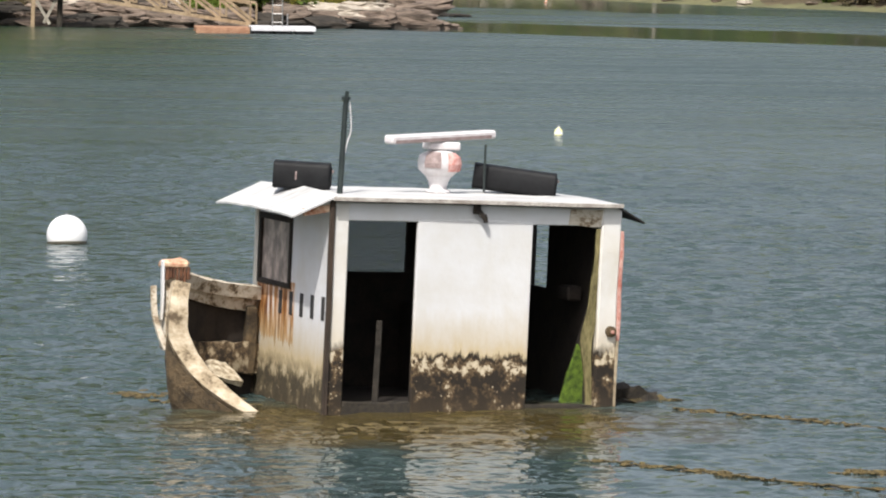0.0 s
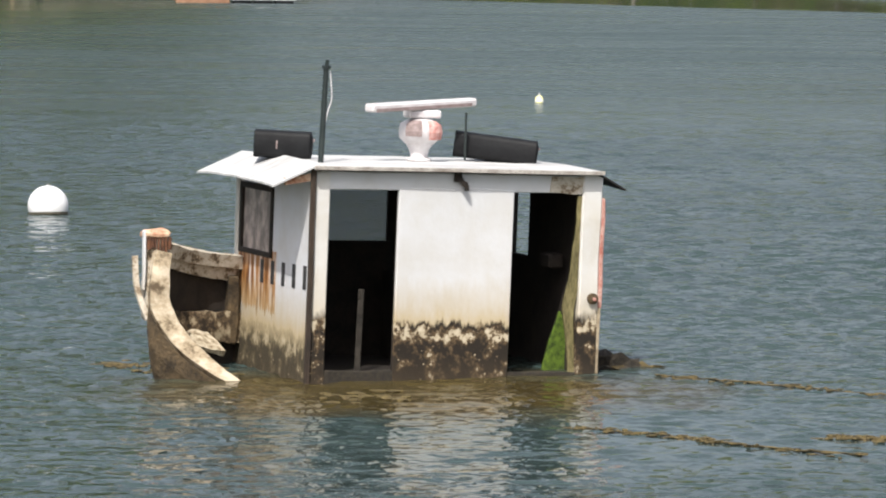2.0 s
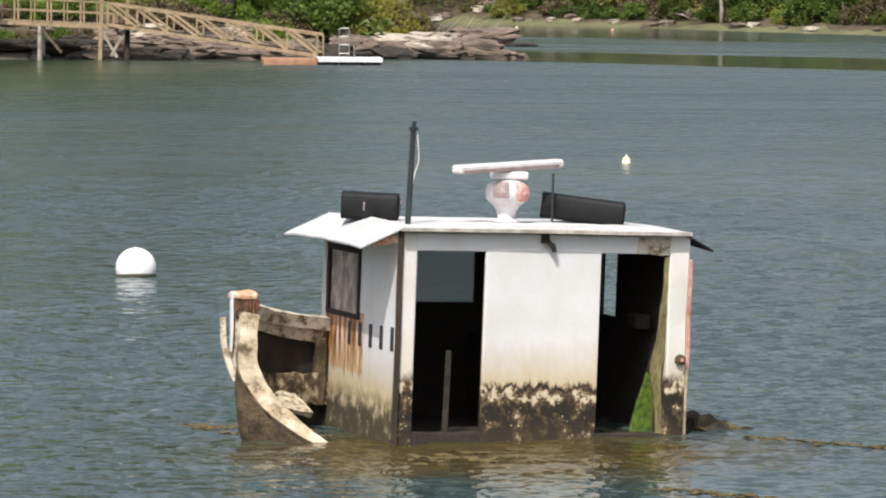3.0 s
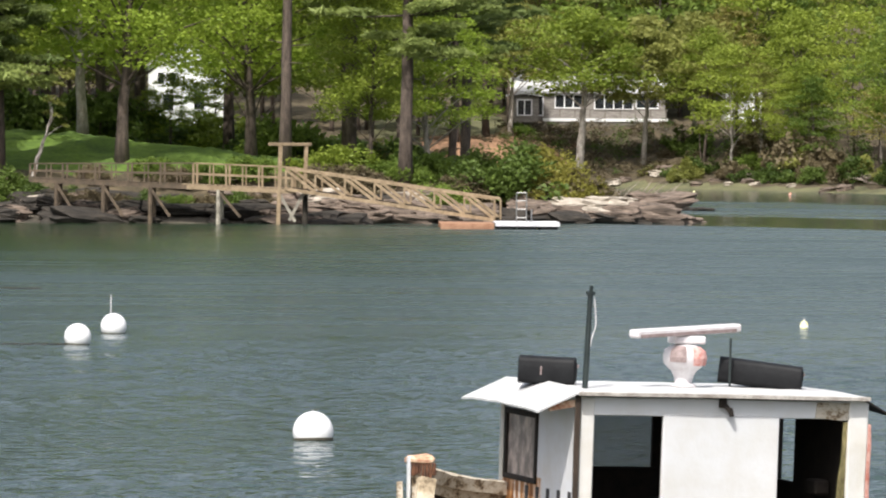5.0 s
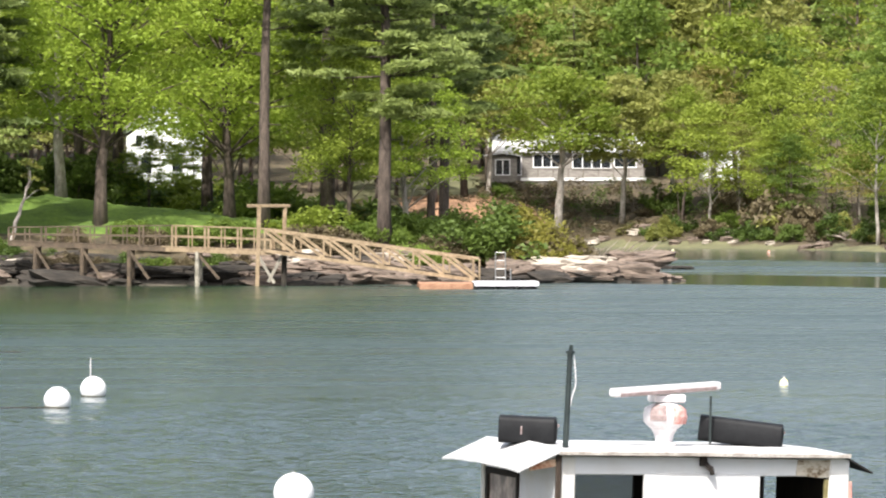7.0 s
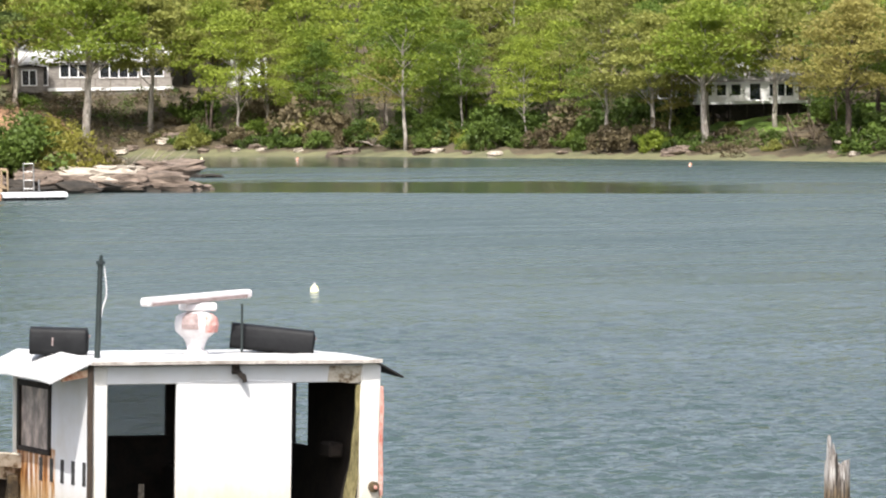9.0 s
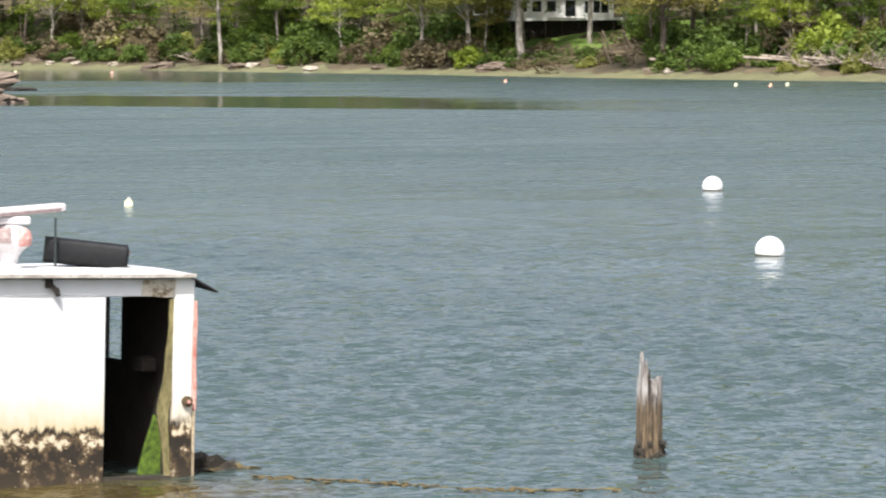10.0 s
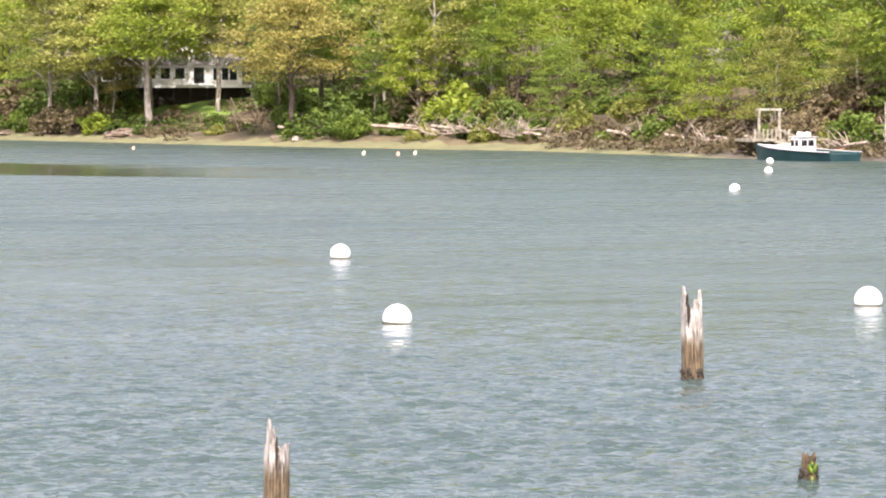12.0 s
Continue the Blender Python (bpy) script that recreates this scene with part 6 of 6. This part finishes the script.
# woods behind the lawn and up the hill
for i in range(110):
    y = rt.uniform(262, 470)
    x = y * rt.uniform(-0.125, 0.10)
    d_ = float(shore_distance(np.array([x]), np.array([y]))[0])
    if d_ < 9 or in_gap(x, y, 0.002) or (-34 < x < -6 and 262 < y < 297):
        continue
    wood_tree(x, y, (3, 4, 3.5, 0.8), (0.9, 1.35), 0.22, back=True)
for i in range(16):
    y = rt.uniform(396, 432)
    wood_tree(y * (0.028 + 0.06 * (i + rt.random()) / 16), y, (3, 4, 4, 0.8), (0.9, 1.2), 0.1, back=True)
for i in range(34):
    y = rt.uniform(405, 500)
    wood_tree(y * (0.015 + 0.13 * (i + rt.random()) / 34), y, (4, 4, 4, 0.8), (1.1, 1.5), 0.08, back=True)
for i in range(40):
    y = rt.uniform(400, 560)
    x = y * rt.uniform(-0.12, 0.36)
    if float(shore_distance(np.array([x]), np.array([y]))[0]) > 40:
        wood_tree(x, y, (4, 4, 3, 0.8), (1.2, 1.7), 0.1, back=True)

plant(by_pal[2][1], 35.6, 378, 0.8, 1.0, "leafy_tree", "olive-green leafy tree on the bank before a shed", "tree", "bank trees")
# single trees that stand out on the near point
plant(pine(401, 27, 4.6, 0.46, M_NEEDLE, M_BARK, 16, 0.31, 0.45, 130, 0.48), -2.95, 222, 1, 0.3, "pine_tree", "tall old pine with a bare dark trunk", "tree", "point pines")
plant(pine(402, 26, 5.2, 0.27, M_NEEDLE, M_BARK, 20, 0.36, 0.15, 140, 0.48), 3.35, 216.6, 1, 1.2, "pine_tree", "tall pine with spreading dark limbs beside the gangway", "tree", "point pines")
plant(pine(403, 22, 5.0, 0.22, M_NEEDLE, M_BARK, 18, 0.33, 0.2, 140, 0.48), -18.95, 215.6, 1, 2.0, "pine_tree", "dark pine at the lawn's edge", "tree", "point pines")
plant(pine(404, 20, 4.2, 0.28, M_NEEDLE, M_BARK, 17, 0.30, 0.2, 130, 0.48), -17.6, 217.6, 1, 4.0, "pine_tree", "dark pine at the lawn's edge", "tree", "point pines")
plant(pine(405, 23, 5.0, 0.2, M_NEEDLE, M_BARK, 18, 0.3, 0.2, 130, 0.48), -23.5, 219, 1, 4.4, "pine_tree", "dark pine at the lawn's edge", "tree", "point pines")
plant(pine(406, 24, 4.4, 0.38, M_NEEDLE, M_BARK, 16, 0.26, 0.2, 130, 0.48), 0.6, 232, 1, 5.0, "pine_tree", "slim pine behind the boardwalk", "tree", "point pines")
plant(pine(407, 24, 4.6, 0.33, M_NEEDLE, M_BARK, 16, 0.26, 0.2, 130, 0.48), 6.6, 246, 1, 0.7, "pine_tree", "slim dark pine on the point", "tree", "point pines")
# added pines, tops out of view, so the near water reflects trees
tall_back = [pine(420 + v, 31, 5.2, 0.30, M_NEEDLE, M_BARK, 17, 0.32, 0.3, 34, 0.85) for v in range(2)]
for i in range(10):
    plant(tall_back[i % 2], -36 + 45 * (i + rt.random()) / 10, rt.uniform(238, 262), rt.uniform(0.85, 1.1), rt.uniform(0, 6), "pine_tree", "added tall pine behind the lawn, for the water's reflection", "tree", "point pines")
near_leafy = [deciduous(500 + v, 17, 5.6, (0.30, 0.36, 0.26)[v], (M_MAPLE, M_MAPLE, M_LEAF[0])[v], (M_BARK, M_PALEBARK, M_BARK)[v], 80, 240, 0.27, (0.34, 0.30, 0.22)[v], 0.7) for v in range(3)]
for k, x, y, s, tn in ((0, -11.5, 222, 1.0, 0.2), (1, -14.6, 240, 1.05, 2.0), (0, -5.0, 236, 0.95, 3.6), (2, -20.5, 232, 1.0, 1.0), (2, -27, 226, 1.0, 5.0), (1, -25, 244, 1.1, 4.0),
                       (2, -5.2, 248, 0.95, 2.2), (2, 1.6, 228, 0.62, 0.9), (1, 5.0, 238, 0.7, 2.9), (0, -17.5, 252, 1.0, 1.7)):
    plant(near_leafy[k], x, y, s, tn, "leafy_tree", ("broad bright-green maple on the lawn", "pale-barked green tree on the lawn", "leafy green tree on the point")[k], "tree", "point trees")
lean_t = deciduous(520, 9, 1.6, 0.6, M_LEAF[2], M_PALEBARK, 8, 40, 0.3, 0.22, 0.2)
plant(lean_t, -15.8, 215.4, 0.58, 0.3, "leaning_tree", "leaning pale grey trunk with few leaves", "tree", "point trees", leanx=0.26)
# pale shoreline trunks in front of the far wood
high = deciduous(530, 11, 4.9, 0.50, M_LEAF[0], M_PALEBARK, 44, 190, 0.30, 0.30, 0.4)
high2 = deciduous(531, 10, 4.4, 0.46, M_LEAF[2], M_PALEBARK, 40, 190, 0.30, 0.20, 0.5)
for m_, x, y, s in ((high, 20.6, 363, 1.27), (high2, 26.2, 365, 1.25), (high2, 15.0, 371, 1.15), (high2, 31.0, 367, 1.2), (high, 61.0, 296, 0.95), (high2, 66.4, 297, 0.95), (high2, 58.2, 301, 0.95), (high, 70.2, 302, 0.95), (high2, 62.6, 303.5, 1.0)):
    plant(m_, x, y, s, rt.uniform(0, 6), "leafy_tree", "high-crowned pale-trunked tree on the bank before a cottage", "tree", "bank trees")
tawny = deciduous(540, 10.5, 4.8, 0.42, M_LEAF[3], M_BARK, 62, 190, 0.26, 0.26, 0.5)
plant(tawny, 66.9, 276.8, 0.95, 1.0, "leafy_tree", "broad tawny budding tree on the bank", "tree", "bank trees")
for x, y in ((33, 355), (44, 331), (55.5, 305), (74.6, 268), (88.4, 221.5)):
    m_ = rt.choice(by_pal[rt.choice([0, 0, 2])][:1])
    plant(m_, x, y, rt.uniform(0.85, 1.05), rt.uniform(0, 6), "leafy_tree", "pale-trunked leafy tree leaning over the bank", "tree", "bank trees", leanx=rt.uniform(-0.08, 0.08))


def bush_mesh(seed, leaf, n=28, per=74, size=0.20):
    rng = random.Random(seed)
    bm_ = bmesh.new()
    centres, spread = [], []
    for i in range(n):
        a, r, z = rng.uniform(0, 6.28), rng.random() ** 0.6, rng.uniform(0.15, 1.0)
        tip = Vector((1.25 * r * math.cos(a), 0.9 * r * math.sin(a), z * (1.15 - 0.5 * r)))
        if i % 2:
            tube([(tip.x * 0.25, tip.y * 0.25, -0.15), tip * 0.6, tip], [0.02, 0.014, 0.006], 4, bm_, caps=False)
        centres.append(tip)
        spread.append(rng.uniform(0.22, 0.42))
    return mesh_of("stem", bm_, M_BARK), leaf_mesh("leaves", centres, spread, per, size * 0.85, leaf, seed, 0.8)


bush_kinds = [(lab, bush_mesh(600 + i, lf)) for i, (lab, lf) in enumerate((("bright green", M_LEAF[0]), ("green", M_LEAF[1]), ("olive", M_LEAF[2]), ("bare brown", M_BRUSH), ("dark green", M_SHRUB), ("shade-dark green", M_SHRUB)))]


big_kinds = [(lab, bush_mesh(650 + i, lf, 56, 125, 0.125)) for i, (lab, lf) in enumerate((("bright green", M_LEAF[0]), ("green", M_LEAF[1]), ("yellow-olive", M_FEATHER), ("bare brown", M_BRUSH), ("dark green", M_SHRUB)))]


def bush(k, x, y, s, sz=1.0):
    lab, (stems, leaves) = big_kinds[k] if y < 225 and x < 20 and k < 5 else bush_kinds[k]
    b_ = thing("bush", lab + " bush on the bank", "bush", Matrix.LocRotScale((x, y, ground_z(x, y) - 0.1), Euler((0, 0, rt.uniform(0, 6.3))), (s, s, s * sz)), "shore bushes")
    part("stem", stems, None, b_)
    part("foliage", leaves, None, b_)


for x, y, s, k in ((-9.2, 270, 0.36, 1), (-7.9, 266, 0.42, 0), (-11.9, 266, 0.30, 1), (-10.4, 259, 0.40, 0), (-12.7, 256, 0.34, 2), (-11.4, 250, 0.30, 0)):
    plant(by_pal[k][-1], x, y, s, rt.uniform(0, 6), "leafy_tree", "young green tree before the white house", "tree", "point trees")
for k, x, y, s in ((3, -12.6, 211.3, 1.0), (3, -14.2, 210.6, 0.9), (3, -11.2, 211.0, 0.9), (4, -9.8, 211.2, 1.0), (1, -8.2, 211.0, 0.9), (3, -6.8, 211.3, 0.9), (4, -5.2, 211.6, 1.0), (3, -3.8, 212.2, 1.0), (2, 10.4, 218.5, 2.3), (3, 11.6, 218.2, 1.9), (2, 12.0, 219, 1.7), (4, 9.0, 218, 2.7), (4, 7.6, 217.4, 2.3), (3, 6.3, 216.2, 1.5), (1, 5.0, 215, 1.5), (2, 11.2, 217.2, 1.7), (2, 12.4, 217.6, 1.3), (2, 9.8, 216.8, 1.4), (3, 12.6, 218.4, 1.5), (3, 1.7, 214.5, 1.5), (3, 0.6, 215.5, 1.6), (3, -0.9, 215.5, 1.5), (1, 2.6, 217.5, 1.6),
                   (0, -0.2, 218.5, 1.8), (1, -4.5, 217, 1.3), (1, -7.0, 216.8, 1.2), (3, -8.6, 215.6, 1.0), (1, -9.6, 217.0, 1.1), (3, -12.5, 215.5, 0.9), (4, -17.0, 211.6, 1.7), (4, -19.0, 211.3, 1.6), (4, -21.0, 211.5, 1.7), (4, -15.6, 211.4, 1.3), (4, -18.0, 210.4, 1.3), (3, -23.5, 212, 1.6), (4, -13.6, 212.6, 0.8), (1, 4.4, 219, 1.9), (3, 11.4, 216.7, 0.9)):
    bush(k, x, y, s)
for x, y, s in ((15.8, 361.5, 0.7), (17.4, 366, 0.9), (9.0, 362, 0.6), (18.6, 371, 1.0)):
    bush(3, x, y, s)
for off, step in ((4.4, 2.1), (6.6, 2.7), (10, 4.4)):
    for x, y in along_shore(13, 25, step, off):
        if x > 110 or float(shore_distance(np.array([x]), np.array([y]))[0]) < 2.5:
            continue
        if ((x - 14) / 6) ** 2 + ((y - 364) / 8) ** 2 < 1:
            continue
        if abs(x - 65.4) < 2.0 and y < 285:
            continue
        if in_gap(x, y):
            bush(rt.choice([3, 4, 5, 2]), x, y, rt.uniform(0.5, 0.9), rt.uniform(0.7, 1.0))
            continue
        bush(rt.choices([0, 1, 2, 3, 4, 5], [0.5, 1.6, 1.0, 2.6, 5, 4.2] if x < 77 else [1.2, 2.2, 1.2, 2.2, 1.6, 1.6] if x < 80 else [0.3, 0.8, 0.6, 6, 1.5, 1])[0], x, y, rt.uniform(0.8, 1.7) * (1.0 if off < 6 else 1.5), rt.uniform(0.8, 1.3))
for x, y in along_shore(13, 17, 2.0, 12) + along_shore(13, 17, 2.0, 15) + along_shore(13, 17, 2.2, 19):
    if ((x - 13) / 6) ** 2 + ((y - 365) / 8) ** 2 > 1 and in_gap(x, y):
        bush(rt.choice([3, 3, 3, 4, 5]), x, y, rt.uniform(0.7, 1.3))
for x, y, s in ((-8.2, 264, 2.6), (-10.8, 266, 2.0), (-12.6, 262, 2.2), (-6.2, 270, 2.8), (60, 301, 1.2), (58, 299, 1.3), (16, 372, 1.3), (6, 352, 1.5), (-3, 300, 2), (-20, 262, 1.6), (-16, 268, 1.8), (-9, 272, 1.6), (-6, 262, 1.6), (-2, 256, 1.7), (2, 264, 1.9), (-24, 258, 1.6)):
    bush(rt.choice([0, 1, 5]), x, y, s)


# undergrowth: brush on the slope under the grey cottage, dead brush low on the eroded bank
def undergrowth(name, spots, material, label, size, seed):
    c_ = [(x, y, ground_z(x, y) + h) for x, y, h in spots]
    me_ = leaf_mesh(name, c_, [0.75] * len(c_), 64, size, material, seed, 0.7, slim=0.4)
    solo(name, me_, None, label, "undergrowth", kind="stuff")


slope = [(rt.uniform(14, 31), rt.uniform(360, 382), rt.uniform(0.1, 0.7)) for i in range(260)]
undergrowth("dry_undergrowth", slope[:170] + [(rt.uniform(60, 70), rt.uniform(284, 296), rt.uniform(0.0, 0.4)) for i in range(36)] + [(rt.uniform(7, 15), rt.uniform(358, 373), 0.05) for i in range(10)]
            + [(x, y, rt.uniform(0.0, 0.5)) for off in (1.2, 2.0, 3.2) for x, y in along_shore(19, 25, 1.1, off) if 77 < x < 92], M_BRUSH, "brown dead brush and dry stalks on the bank", 0.3, 91)
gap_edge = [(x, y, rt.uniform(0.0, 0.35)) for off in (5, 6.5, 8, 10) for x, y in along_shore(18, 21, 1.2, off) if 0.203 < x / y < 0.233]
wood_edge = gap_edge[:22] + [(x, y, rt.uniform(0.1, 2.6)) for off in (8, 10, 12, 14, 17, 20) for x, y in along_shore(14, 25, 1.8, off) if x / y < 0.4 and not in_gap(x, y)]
# darkened leaves fill the low band where the wood lies in shade
undergrowth("green_undergrowth", slope[170:] + wood_edge, M_SHRUB, "low shrubs in a green darkened as bank shade", 0.26, 92)
# thicket behind the lawn
for i in range(34):
    y = rt.uniform(246, 262)
    x = -36 + 48 * (i + rt.random()) / 34
    if not -0.050 < x / y < -0.026:
        bush(rt.choice([1, 4, 4, 2, 5]), x, y, rt.uniform(1.7, 2.9), rt.uniform(0.9, 1.3))
for i in range(7):
    bush(rt.choice([1, 4, 5]), -3.5 + 1.5 * i, rt.uniform(266, 276), rt.uniform(2.2, 3.0), 1.2)


# ---------------------------------------------------------------- fallen, bleached trees on the far shore
def drift_tree(x, y, length, turn, seed):
    rng = random.Random(seed)
    d_ = thing("driftwood", "bleached fallen tree with bare branches on the shore", "driftwood", pose(x, y, ground_z(x, y) + 0.25, 0, 0, turn), "fallen shore trees")
    pts = curve_points([(0, 0, 0.5), (length * 0.35, 0.3, 0.35), (length * 0.7, -0.2, 0.15), (length, 0.1, 0.05)], 10)
    part("stem", tube(pts, [0.11 - 0.008 * k for k in range(11)], 7, rough=0.02, seed=seed), M_DRIFT, d_)
    for i in range(22):
        p = pts[rng.randrange(3, 11)]
        a, l2 = rng.uniform(-1.2, 1.2), rng.uniform(0.8, 2.4)
        q = p + Vector((l2 * math.cos(a) * 0.7, l2 * math.sin(a) * 0.4, l2 * rng.uniform(0.05, 0.75)))
        part("branch", tube([p, p.lerp(q, 0.5) + Vector((0, 0, 0.1)), q], [0.035, 0.025, 0.008], 5), M_DRIFT, d_)


for x, y, ln, tn, sd in ((70.3, 268.6, 7.5, -52, 1), (72.5, 264.6, 6.0, -40, 2), (74.0, 261.0, 6.0, -62, 3), (75.5, 258.4, 5.0, 100, 4), (76.8, 255.6, 5.0, -70, 5), (66.0, 277, 4.5, -60, 6),
                         (71.4, 268.4, 6.0, -30, 21), (73.2, 264.4, 5.5, -70, 22), (74.6, 262.4, 6.0, -20, 23), (75.6, 260.2, 5.0, -85, 24), (76.2, 258.8, 5.0, 140, 25), (77.2, 256.8, 5.0, -45, 26), (78.0, 254.6, 4.0, 110, 27), (79.6, 247, 4.0, -75, 7), (81.0, 240, 4.5, -80, 8), (81.6, 234, 4.0, -60, 9), (84.8, 216.4, 3.5, 120, 10), (33.5, 353.5, 4, -35, 11), (41, 340, 4, -60, 12), (12.6, 226, 4.5, 4, 13), (86.3, 219, 4, 60, 14), (81.4, 231, 3.5, 95, 31), (82.0, 228.5, 3.5, -100, 32), (82.4, 226.5, 3, 40, 33), (80.6, 243, 3.5, 60, 34), (85.6, 214.6, 3, 75, 35), (86.8, 213.2, 3, 20, 36)):
    drift_tree(x, y, ln, tn, sd)
